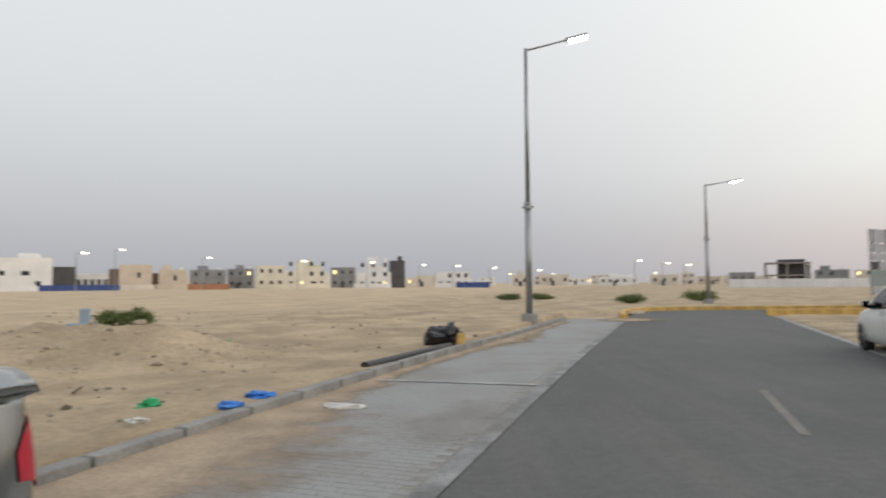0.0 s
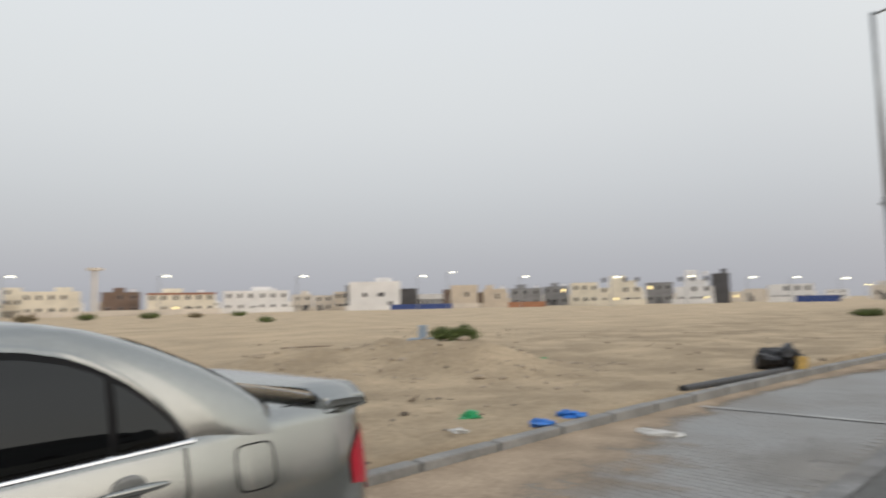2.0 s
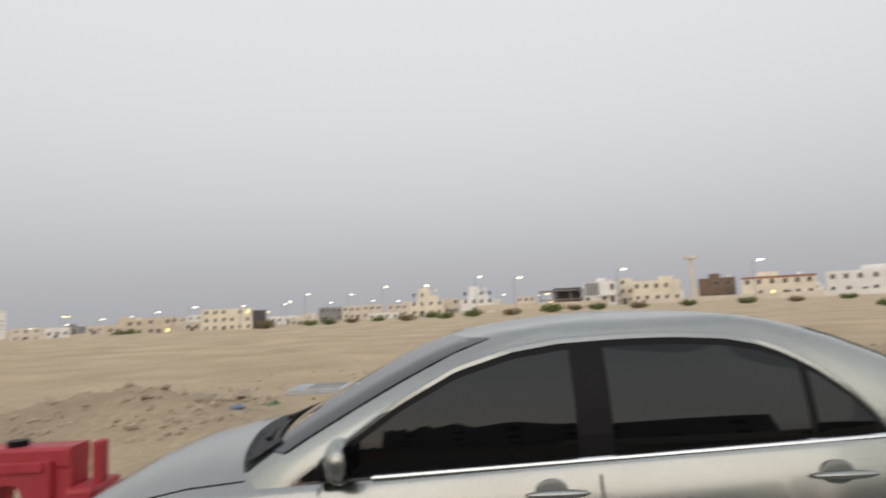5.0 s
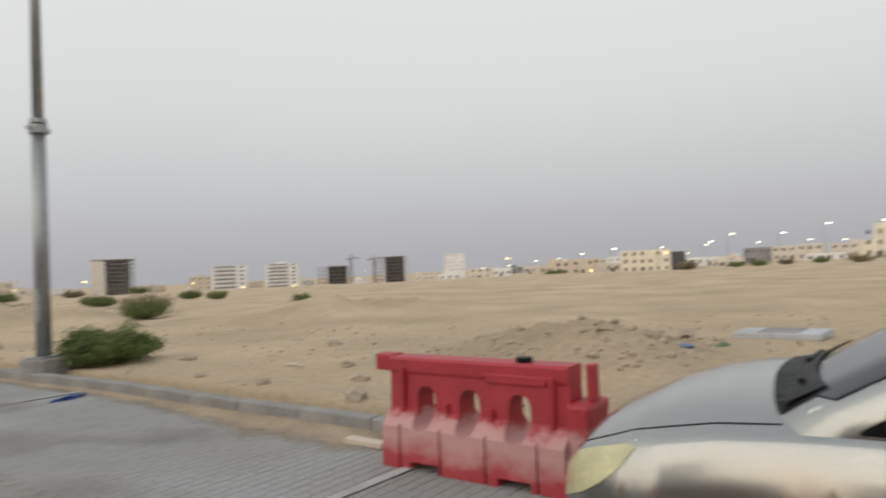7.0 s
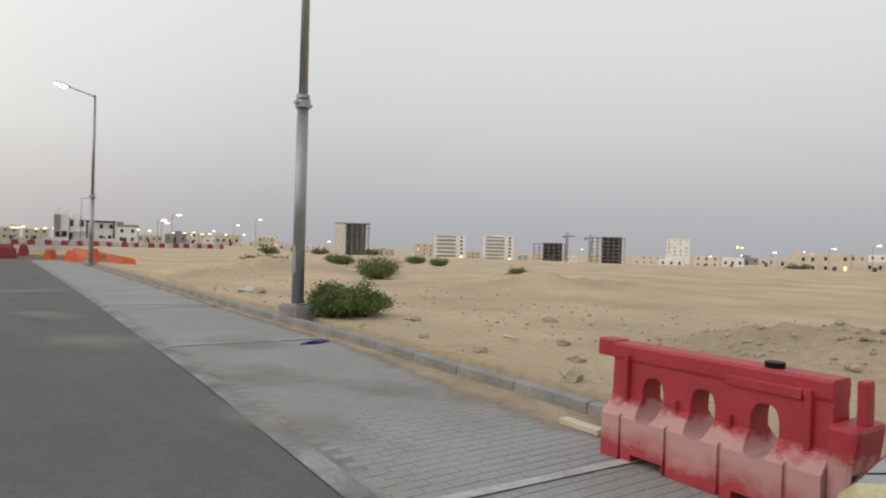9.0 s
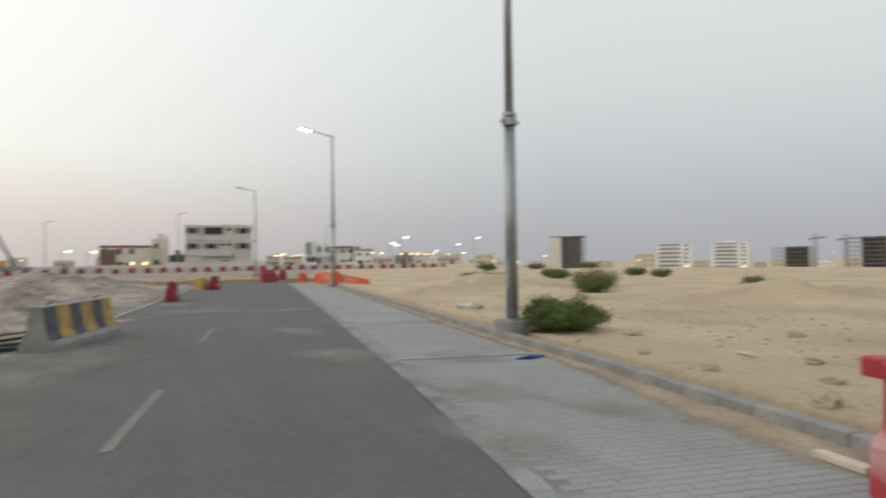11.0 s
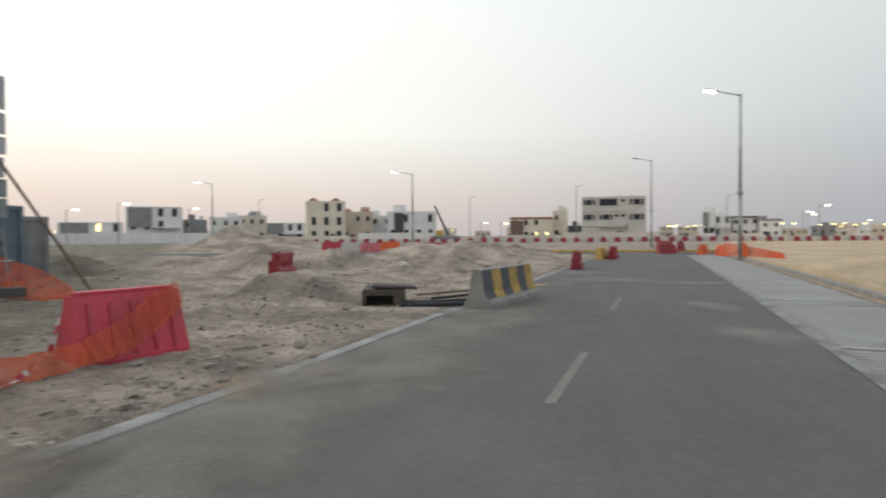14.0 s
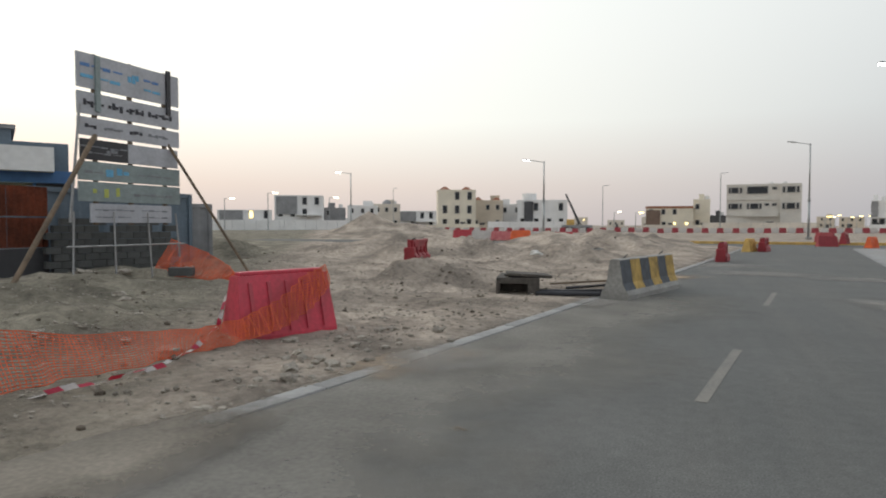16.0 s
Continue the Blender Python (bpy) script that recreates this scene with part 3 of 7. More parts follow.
for b, d, h in ((30.5, 150, 8.2), (27.8, 170, 10.0), (21.2, 160, 7.9), (13.3, 150, 6.8), (7.2, 170, 7.1), (2.5, 180, 6.7), (-0.6, 180, 6.3), (-3.9, 190, 5.9), (-8.0, 210, 5.5), (-16.6, 180, 7.2), (-18.9, 190, 6.7), (-20.6, 200, 6.4), (-24.0, 300, 4.3), (80.7, 190, 8.6), (75.8, 200, 11.0), (72.3, 170, 8.8), (63.2, 150, 8.6), (52.4, 150, 8.8), (41.2, 140, 8.1)):
    far_lamp(b, d, h, LAMPFAR)
for b, d, h in ((103.5, 250, 4.9), (100.7, 220, 5.6), (96.7, 250, 5.9), (92.8, 230, 6.5), (93.2, 240, 5.8), (91.2, 220, 8.4), (87.4, 240, 8.4), (89.2, 300, 6.7), (85.5, 280, 6.4), (83.2, 300, 6.0), (84.3, 230, 10.3), (73.6, 300, 6.7), (70.4, 300, 5.6), (109.9, 350, 1.9), (107.5, 330, 3.7), (112.2, 400, 1.0), (107.4, 350, 3.9), (122.8, 480, 3.5)):
    far_lamp(b, d, h, LAMPFAR)
for b, d, h in ((158.4, 160, 7.5), (159.2, 200, 6.6), (153.5, 250, 8.0), (151.7, 220, 9.3), (159.5, 180, 6.7), (155.4, 300, 6.4), (-139.9, 140, 6.9), (-148.8, 150, 7.8), (-143.5, 140, 8.2), (-174.2, 200, 5.4)):
    far_lamp(b, d, h, LAMPFAR)
for b, d, h in ((155.7, 300, 3.6), (157.7, 300, 4.3), (157.0, 320, 5.6), (152.9, 330, 5.5), (169.7, 300, 4.3), (167.1, 300, 4.4), (169.8, 300, 4.1), (169.1, 320, 5.7), (168.2, 340, 5.1), (167.7, 300, 4.9), (156.3, 330, 4.4), (158.6, 310, 3.8), (154.4, 320, 4.6), (160.4, 280, 5.2), (161.3, 260, 4.8), (148.2, 330, 4.0), (145.6, 300, 3.2), (-176.0, 190, 3.4), (179.3, 190, 3.2), (175.8, 220, 2.6)):
    far_lamp(b, d, h, LAMPWARM)

# ---- buildings round the plain ----
W_WHITE = mat("white_render", (0.76, 0.75, 0.735), 0.85, var=0.06, scale=0.3, fine=4)
W_CREAM = mat("cream_render", (0.74, 0.68, 0.56), 0.85, var=0.07, scale=0.3, fine=4)
W_BEIGE = mat("beige_render", (0.65, 0.59, 0.51), 0.85, var=0.08, scale=0.3, fine=4)
W_TAN = mat("tan_render", (0.60, 0.52, 0.42), 0.85, var=0.08, scale=0.3, fine=4)
W_PALE = mat("pale_stone_render", (0.60, 0.57, 0.52), 0.85, var=0.07, scale=0.3, fine=4)
W_GREY = mat("grey_wall_and_shade", (0.27, 0.27, 0.275), 0.9, var=0.12, scale=0.4, fine=3)
# also colours boxes that stand for shade inside openings
W_DARK = mat("dark_cladding_and_shade", (0.075, 0.075, 0.08), 0.7, var=0.15, scale=0.4, fine=3)
W_BROWN = mat("brown_stone_cladding", (0.19, 0.13, 0.10), 0.8, var=0.15, scale=0.5, fine=3)
W_CONC = mat("raw_concrete_frame", (0.29, 0.26, 0.24), 0.9, var=0.15, scale=0.3, fine=3)
TILE = mat("clay_roof_tile", (0.33, 0.15, 0.09), 0.8, var=0.15, scale=1.5, fine=6)
FRAME = mat("window_frame_grey", (0.30, 0.29, 0.28), 0.6)
WINLIT = mat("lit_window", (1.0, 0.78, 0.35), 0.4, emit=2.2)
HOARD = mat("blue_hoarding", (0.035, 0.07, 0.24), 0.6, var=0.1, scale=1)
DULLORANGE = mat("faded_orange_mesh", (0.42, 0.20, 0.11), 0.8, var=0.15, scale=1)
WINDOWS = {}


def window(parent, x, y, z, w, h, lit=False):
    """A window on a wall that faces -y: a frame, and a dark pane set back in it."""
    key = (round(w, 1), round(h, 1), lit)
    if key not in WINDOWS:
        bm = bmesh.new()
        fw = 0.12
        for sx in (-1, 1):
            box(bm, sx * (w / 2), 0, 0, fw, 0.16, h + fw)
        for sz in (-1, 1):
            box(bm, 0, 0, sz * h / 2, w - fw, 0.16, fw)
        WINDOWS[key] = (mesh_of("window", bm, FRAME), mesh_of("pane", boxed(0, 0.02, 0, w - 0.06, 0.06, h - 0.06), WINLIT if lit else GLASSD))
    f, p = WINDOWS[key]
    ob = new("window", f)
    ob.parent = parent
    ob.location = (x, y, z)
    pn = new("pane", p)
    pn.parent = ob
    return ob


def skeleton_frame(t, w, d, h, material, dist_far=False):
    n = max(2, round(h / 3.3))
    sh = h / n
    for i in range(1, n + 1):
        part("floor_slab", boxed(0, d / 2, i * sh - 0.2, w, d, 0.4), material, t)
    k = max(3, round(w / 4.5))
    for i in range(k):
        for yy in (0.3, d - 0.3):
            part("column", boxed(-w / 2 + 0.3 + (w - 0.6) * i / (k - 1), yy, h / 2 - 0.2, 0.5, 0.5, h - 0.6), material, t)
    part("core", boxed(w * 0.1, d * 0.55, h / 2 + 0.4, w * 0.6, d * 0.4, h + 0.8), W_GREY if dist_far else W_DARK, t, "unfinished core")


STYLE = {
    "tower_cream": (W_CREAM, "cream stepped villa with a tall stair tower"), "grey": (W_GREY, "unfinished grey block villa"), "stepped_white": (W_WHITE, "white villa with stepped storeys"),
    "dark": (W_DARK, "dark clad annex beside villas"), "beige": (W_BEIGE, "beige rendered villa far across the sand"), "low_white": (W_WHITE, "low white villa with a flat roof"),
    "cream": (W_CREAM, "cream rendered villa with a flat roof"), "modern": (W_WHITE, "modern white villa with dark glazing"), "brown": (W_BROWN, "brown stone clad house with a roof room"),
    "cream_tile": (W_CREAM, "long cream house with a tiled roof edge"), "white": (W_WHITE, "long white villa with a parapet"), "tan": (W_TAN, "tan rendered house with a flat roof"),
    "white_block": (W_WHITE, "plain white block of a villa with few windows"), "colonnade": (W_WHITE, "low white arcade with dark openings"), "tan_block": (W_TAN, "tall tan windowless villa block"),
    "slab_white": (W_WHITE, "pale apartment tower far off"), "tan_house": (W_TAN, "tan house with a tiled gable"), "apart": (W_WHITE, "white apartment block with banded balconies"),
    "twotone": (W_WHITE, "grey and white modern villa"), "dome": (W_BEIGE, "beige house with a small dome"), "villa_tile": (W_CREAM, "three storey cream villa with arched windows and tiled eaves"),
    "white_cyl": (W_WHITE, "modern white villa with a round roof room"), "brown_tile": (W_CREAM, "cream and brown villa with a tiled roof edge"), "three_storey": (W_PALE, "pale three storey block with wide dark windows"),
    "frame_dark": (W_CONC, "bare concrete frame of an unfinished building"), "tower_frame": (W_CONC, "tall unfinished concrete tower with a clad side"), "frame_white": (W_WHITE, "white house with an open black frame"),
}
rng = random.Random(5)


def villa(bearing, dist, w, top, style):
    x, y = -math.sin(radians(bearing)) * dist, math.cos(radians(bearing)) * dist
    g = ground_z(x, y) - 0.2
    h = max(3.4, top - g)
    g = top - h
    wall, label = STYLE[style]
    kind = "apartment_building" if dist > 400 else "house"
    # local -y faces the street with the parking bays
    t = thing(kind, label, "building", pose(x, y, g, 0, 0, bearing + rng.uniform(-5, 5)), "buildings round the plain")
    d = min(16, max(5, w * 0.8))
    if style in ("frame_dark", "tower_frame"):
        skeleton_frame(t, w, d, h, wall, style == "tower_frame")
        if style == "tower_frame":
            part("clad_wall", boxed(-w * 0.36, -0.15, h / 2, w * 0.27, 0.5, h), W_BEIGE, t, "pale clad strip")
            part("roof_slab", boxed(0, d / 2, h + 0.5, w + 1.6, d + 1.6, 0.7), W_CONC, t)
        return t
    n = max(1, round(h / 3.5))
    sh = h / n
    bm = boxed(0, d / 2, h / 2 - 1, w, d, h + 2 - 0.6)
    if style in ("tower_cream", "stepped_white"):
        bm.free()
        bm = bmesh.new()
        box(bm, 0, d / 2, h * 0.3 - 1, w, d, h * 0.6 + 2)
        box(bm, w * 0.05, d / 2 + 0.4, h * 0.7, w * 0.62, d * 0.7, h * 0.25)
        box(bm, -w * 0.05, d / 2, h * 0.88, w * 0.36, d * 0.5, h * 0.24)
    part("wall", bm, wall, t)
    if style not in ("tower_cream", "stepped_white"):
        bm = bmesh.new()
        for sx in (-1, 1):
            box(bm, sx * (w / 2 - 0.12), d / 2, h - 0.3, 0.26, d + 0.1, 0.62)
        for yy in (0.1, d - 0.1):
            box(bm, 0, yy, h - 0.3, w - 0.5, 0.3, 0.62)
        part("parapet", bm, TILE if style in ("cream_tile", "brown_tile") else wall, t)
    lit = 0
    if style == "three_storey":
        for i in range(n):
            z = (i + 0.62) * sh
            if i == 0:
                part("door", boxed(w * 0.1, -0.05, 1.2, 1.4, 0.2, 2.4), W_DARK, t)
                continue
            row = ((-0.455, 0.45), (-0.385, 1.5), (-0.30, 0.45), (-0.075, 4.2), (0.155, 0.9)) if i == n - 1 else ((-0.455, 0.45), (-0.385, 1.5), (-0.30, 0.45), (-0.20, 0.45), (-0.115, 1.6), (-0.03, 0.45), (0.055, 0.9), (0.155, 0.9))
            for xx, ww in row:
                window(t, xx * w, -0.04, z + (0.35 if ww == 0.9 else 0), ww, 0.55 if ww == 0.9 else 1.25 if ww < 3 else 1.65)
            for xx, ww in ((0.275, 0.5), (0.37, 1.6), (0.46, 0.5)):
                window(t, xx * w, -0.64, z, ww, 1.3)
            part("string_course", boxed(-w * 0.13, -0.10, i * sh + 0.1, w * 0.72, 0.22, 0.12), wall, t)
        part("end_wing", boxed(w * 0.37, -0.3, h * 0.5, w * 0.28, 0.6, h - 0.1), wall, t, "projecting end wing")
        part("bay_front", boxed(-w * 0.02, -0.5, sh + 0.35, w * 0.44, 0.9, 1.0), wall, t, "projecting balcony front")
        for xx in (0.12, 0.3):
            part("roof_unit", boxed(w * xx, d * 0.4, h + 0.2, 1.0, 1.0, 0.9), W_WHITE, t)
    elif style in ("white_block",):
        window(t, w * 0.12, -0.04, h * 0.55, 1.8, 1.2)
        window(t, -w * 0.2, -0.04, h * 0.55, 1.2, 1.2)
        window(t, w * 0.3, -0.04, h * 0.25, 1.2, 1.2)
        # this side is given grey render to stand for its shade
        part("side_wall", boxed(-w / 2 - 0.6, d / 2, h * 0.45, 1.2, d * 0.8, h * 0.9), W_GREY, t, "side block with its shade put in as grey")
    elif style == "colonnade":
        # dark boxes on the wall stand for the shade inside the arcade
        for i in range(6):
            part("opening", boxed(-w * 0.42 + i * w * 0.168, -0.03, h * 0.42, w * 0.1, 0.1, h * 0.5), W_DARK, t)
    elif style == "tan_block":
        part("annex", boxed(-w * 0.62, d / 2 + 1, h * 0.42, w * 0.34, d * 0.7, h * 0.84), W_BROWN, t, "darker recessed annex")
        window(t, 0.1 * w, -0.04, h * 0.6, 0.8, 1.6)
    elif style == "apart":
        for i in range(n):
            part("balcony", boxed(-w * 0.12, -0.7, (i + 0.3) * sh, w * 0.62, 1.4, 0.9), W_WHITE, t, "white balcony band")
            # grey strip on the wall stands for the shaded recess over each balcony
            part("recess", boxed(-w * 0.12, -0.05, (i + 0.72) * sh, w * 0.6, 0.2, sh * 0.42), W_GREY, t)
            window(t, w * 0.36, -0.05, (i + 0.6) * sh, 2.2, 1.6, lit=(i == 1))
    elif style != "dark":
        cols = max(2, round(w / (3.2 if dist < 400 else 4.5)))
        tall = style in ("modern", "twotone", "villa_tile", "white_cyl")
        for i in range(n):
            for k in range(cols):
                if rng.random() < 0.12:
                    continue
                xx = -w / 2 + w * (k + 0.5) / cols + rng.uniform(-0.2, 0.2)
                glowing = rng.random() < 0.03
                window(t, xx, -0.04, (i + 0.55) * sh, 0.9 if not tall else 1.1, 1.3 if not tall else 2.0, glowing)
        part("door", boxed(rng.uniform(-0.2, 0.2) * w, -0.05, 1.1, 1.3, 0.2, 2.2), W_DARK, t)
    if style in ("twotone", "modern"):
        part("dark_band", boxed(-w * 0.25, -0.18, h * 0.72, w * 0.42, 0.5, h * 0.5), W_GREY, t, "grey cladding panel")
        part("canopy", boxed(w * 0.2, -1.0, h * 0.45, w * 0.5, 2.0, 0.3), wall, t)
    if style == "frame_white":
        for sx in (-1, 1):
            part("frame_post", boxed(sx * w * 0.45, -1.2, h * 0.5, 0.5, 0.5, h), W_DARK, t)
        part("frame_beam", boxed(0, -1.2, h - 0.2, w, 0.5, 0.6), W_DARK, t)
    if style == "dome":
        bm = bmesh.new()
        bmesh.ops.create_uvsphere(bm, u_segments=16, v_segments=8, radius=w * 0.17)
        for v in bm.verts:
            v.co += Vector((0, d / 2, h))
        part("dome", bm, W_GREY, t, smooth=True)
    if style == "white_cyl":
        part("roof_room", tubed((-w * 0.25, d / 2, h - 0.4), (-w * 0.25, d / 2, h + 1.9), 2.0, 2.0, 18), wall, t, "round roof room")
        part("dark_band", boxed(-w * 0.27, -0.15, h * 0.55, w * 0.18, 0.5, h * 0.8), W_DARK, t)
    if style in ("villa_tile", "tan_house"):
        for xx, ww in ((-0.3, 0.42), (0.28, 0.4)):
            bm = bmesh.new()
            r = bmesh.ops.create_cone(bm, cap_ends=True, segments=4, radius1=w * ww * 0.72, radius2=w * 0.04, depth=1.3)
            for v in r["verts"]:
                v.co = Matrix.Rotation(radians(45), 4, "Z") @ v.co + Vector((xx * w, d / 2, h + 0.35))
            part("tiled_roof", bm, TILE, t)
    if style == "brown_tile":
        part("stone_front", boxed(-w * 0.34, -0.2, h * 0.42, w * 0.3, 0.6, h * 0.84), W_BROWN, t, "brown stone front")
    if style == "brown" or rng.random() < 0.35:
        part("roof_room", boxed(rng.uniform(-0.25, 0.25) * w, d * 0.6, h + 0.6, w * 0.3, d * 0.3, 1.7), wall, t)
        part("roof_tank", tubed((w * 0.3, d * 0.6, h - 0.3), (w * 0.3, d * 0.6, h + 1.0), 0.6, 0.6, 10), W_WHITE, t)
    if dist < 230 and style not in ("dark", "colonnade"):
        part("garden_wall", boxed(0, -3.4, 0.5, w * 1.12, 0.25, 2.4), wall if rng.random() < 0.7 else W_BEIGE, t)
    return t


villa(12.52, 200, 12.9, 9.1, "tower_cream")
villa(9.34, 230, 8.7, 7.4, "grey")
villa(6.59, 200, 10.3, 8.7, "stepped_white")
villa(4.44, 205, 4.8, 8.9, "dark")
villa(2.03, 260, 7.0, 4.8, "beige")
villa(-0.65, 210, 11.3, 5.2, "low_white")
villa(-6.69, 240, 6.4, 4.5, "beige")
villa(-9.71, 260, 11.3, 4.8, "beige")
villa(-14.85, 280, 11.7, 3.8, "low_white")
villa(-19.07, 260, 10.4, 4.2, "beige")
villa(-25.12, 280, 9.2, 5.0, "grey")
villa(-28.34, 190, 10.8, 6.4, "frame_dark")
villa(-31.37, 260, 10.2, 5.3, "grey")
villa(64.77, 230, 11.3, 8.4, "modern")
villa(62.56, 235, 4.6, 9.3, "cream")
villa(60.06, 220, 15.1, 7.6, "cream")
villa(55.27, 210, 10.2, 7.0, "brown")
villa(50.70, 200, 18.6, 6.4, "cream_tile")
villa(44.67, 210, 20.1, 7.0, "white")
villa(40.80, 240, 7.5, 6.1, "beige")
villa(38.94, 230, 7.0, 5.5, "beige")
villa(37.41, 225, 4.9, 6.6, "tan")
villa(34.38, 200, 16.0, 9.0, "white_block")
villa(31.30, 215, 5.9, 7.0, "dark")
villa(29.16, 220, 10.7, 5.1, "colonnade")
villa(26.30, 205, 8.8, 7.5, "tan_block")
villa(23.53, 208, 7.8, 6.1, "tan_block")
villa(20.80, 230, 11.2, 6.6, "grey")
villa(18.12, 240, 9.0, 7.2, "grey")
villa(15.57, 225, 9.2, 7.9, "cream")
villa(114.56, 620, 20.2, 16.4, "slab_white")
villa(105.20, 260, 9.0, 2.5, "tan")
villa(103.07, 260, 9.1, 3.0, "tan")
villa(100.89, 280, 10.2, 0.7, "beige")
villa(97.71, 260, 18.3, 5.3, "cream")
villa(95.09, 262, 5.2, 4.2, "dark")
villa(91.30, 300, 13.1, -0.3, "beige")
villa(88.99, 320, 11.4, 4.7, "grey")
villa(86.82, 320, 12.8, 4.8, "beige")
villa(84.28, 280, 13.8, 0.9, "white")
villa(80.32, 250, 13.4, 8.7, "tower_cream")
villa(78.05, 260, 6.9, 5.5, "beige")
villa(75.67, 240, 12.3, 8.0, "stepped_white")
villa(67.99, 240, 17.3, 6.4, "frame_dark")
villa(143.34, 600, 31.2, 22.3, "tower_frame")
villa(136.75, 500, 14.9, 4.6, "tan")
villa(134.41, 600, 29.9, 13.9, "apart")
villa(130.00, 600, 29.1, 14.1, "apart")
villa(125.50, 600, 29.6, 8.7, "frame_dark")
villa(120.33, 600, 30.2, 15.5, "frame_dark")
villa(117.02, 500, 19.5, 0.1, "beige")
villa(109.23, 420, 13.5, 0.9, "grey")
villa(103.83, 300, 23.4, 3.4, "tan")
villa(161.88, 330, 11.3, 8.3, "grey")
villa(156.97, 600, 22.9, 9.9, "white")
villa(154.01, 650, 23.8, 8.9, "beige")
villa(150.79, 650, 25.0, 9.3, "white")
villa(165.68, 230, 8.1, 8.0, "modern")
villa(163.63, 225, 8.2, 7.0, "frame_white")
villa(161.76, 260, 6.7, 6.0, "white")
villa(158.12, 320, 9.3, 4.7, "grey")
villa(154.74, 420, 16.8, 4.2, "white")
villa(150.73, 500, 26.5, 2.7, "beige")
villa(146.74, 520, 22.1, 0.8, "white")
villa(-141.56, 170, 13.5, 5.2, "modern")
villa(-146.13, 170, 12.5, 9.1, "twotone")
villa(-149.22, 180, 6.3, 6.2, "grey")
villa(-151.72, 190, 8.9, 7.2, "low_white")
villa(-153.88, 200, 8.6, 8.0, "dome")
villa(-156.69, 200, 11.8, 5.8, "twotone")
villa(-160.26, 165, 9.9, 10.6, "villa_tile")
villa(-163.00, 172, 8.6, 8.1, "tan_house")
villa(-165.12, 176, 6.7, 7.2, "low_white")
villa(-167.94, 170, 13.2, 8.1, "white_cyl")
villa(-178.73, 175, 11.7, 6.4, "brown_tile")
villa(178.70, 178, 4.1, 8.2, "cream")
villa(177.42, 200, 4.2, 4.3, "dark")
villa(174.13, 160, 15.0, 10.8, "three_storey")
villa(166.36, 190, 3.2, 7.7, "modern")
# unfinished villas that close the street on its east side
villa(-62, 44, 12, 6.0, "grey")
villa(-80, 33, 10, 8.0, "grey")
villa(-98, 35, 13, 9.8, "grey")
villa(-47, 60, 14, 6.0, "white")


# plain houses of the town beyond, seen low over the sand
STYLE["plain"] = (W_BEIGE, "small plain house far beyond the sand")
STYLE["plain_white"] = (W_WHITE, "small plain white house far beyond the sand")
STYLE["plain_tan"] = (W_TAN, "small plain tan house far beyond the sand")
rt = random.Random(21)
b = -34.0
while b < 239:
    d = rt.uniform(290, 430)
    if not 118 < b < 145:
        w = rt.uniform(7, 15)
        x0, y0 = -math.sin(radians(b)) * d, math.cos(radians(b)) * d
        villa(b, d, w, ground_z(x0, y0) + rt.uniform(3.6, 7.0), rt.choice(("plain", "plain_white", "plain_tan", "plain")))
    else:
        villa(b, d + 330, rt.uniform(9, 17), rt.uniform(-5.0, -0.5), rt.choice(("plain", "plain_white", "plain_tan")))
    b += rt.uniform(1.6, 3.4)
for k in range(34):
    b = rt.choice((rt.uniform(140, 172), rt.uniform(-150, -120), rt.uniform(172, 205), rt.uniform(60, 112), rt.uniform(-25, 15)))
    far_lamp(b, rt.uniform(260, 420), rt.uniform(3.5, 6.5), LAMPWARM if rt.random() < 0.6 else LAMPFAR)
for b, d, h in ((-154.5, 150, 9.9), (-173.2, 130, 9.2), (177.3, 120, 10.4), (165.0, 140, 9.0)):
    x, y = -math.sin(radians(b)) * d, math.cos(radians(b)) * d
    t = thing("street_lamp", "distant slim unlit lamp post", "street lamp", pose(x, y, ground_z(x, y), 0, 0, b), "far street lamps")
    part("pole", tubed((0, 0, 0), (0, 0, h), 0.10, 0.07, 6), GALV, t)
    part("arm", tubed((0, 0, h - 0.05), (1.2, 0, h + 0.1), 0.05, 0.05, 5), GALV, t)


def hoarding(bearing, dist, w, h, material, label, z=None):
    x, y = -math.sin(radians(bearing)) * dist, math.cos(radians(bearing)) * dist
    t = thing("site_fence", label, "fence", pose(x, y, ground_z(x, y) if z is None else z, 0, 0, bearing))
    n = max(3, int(w / 2.4))
    for i in range(n):
        part("panel", boxed(-w / 2 + w * (i + 0.5) / n, 0.03 * (i % 2), h / 2 - 0.2, w / n - 0.05, 0.08, h + 0.4), material, t)
    for i in range(n + 1):
        part("post", boxed(-w / 2 + w * i / n, 0.12, h / 2 - 0.2, 0.1, 0.1, h + 0.5), GALV, t)


hoarding(30.2, 186, 18, 1.5, HOARD, "blue sheet fence before a building plot")
hoarding(20.7, 190, 11, 1.6, DULLORANGE, "orange mesh fence before a building plot")
hoarding(-2.4, 190, 10, 1.6, HOARD, "blue sheet fence far across the sand")
hoarding(-29.0, 150, 26, 1.9, W_WHITE, "long white sheet fence before a dark frame")
hoarding(-166.5, 158, 19, 2.2, W_WHITE, "white wall before modern villas")
hoarding(-149.5, 148, 24, 2.2, W_WHITE, "pale sheet fence along the building plots")
hoarding(-142.0, 150, 18, 2.4, W_WHITE, "pale boundary wall with narrow panels")
# tan panels stand for a sand bank lit yellow by lamps
hoarding(70.0, 215, 44, 1.6, W_TAN, "low tan panels in place of a lamp-lit sand bank", z=0.3)
hoarding(174.5, 152, 22, 2.0, W_BEIGE, "beige boundary wall before a block")


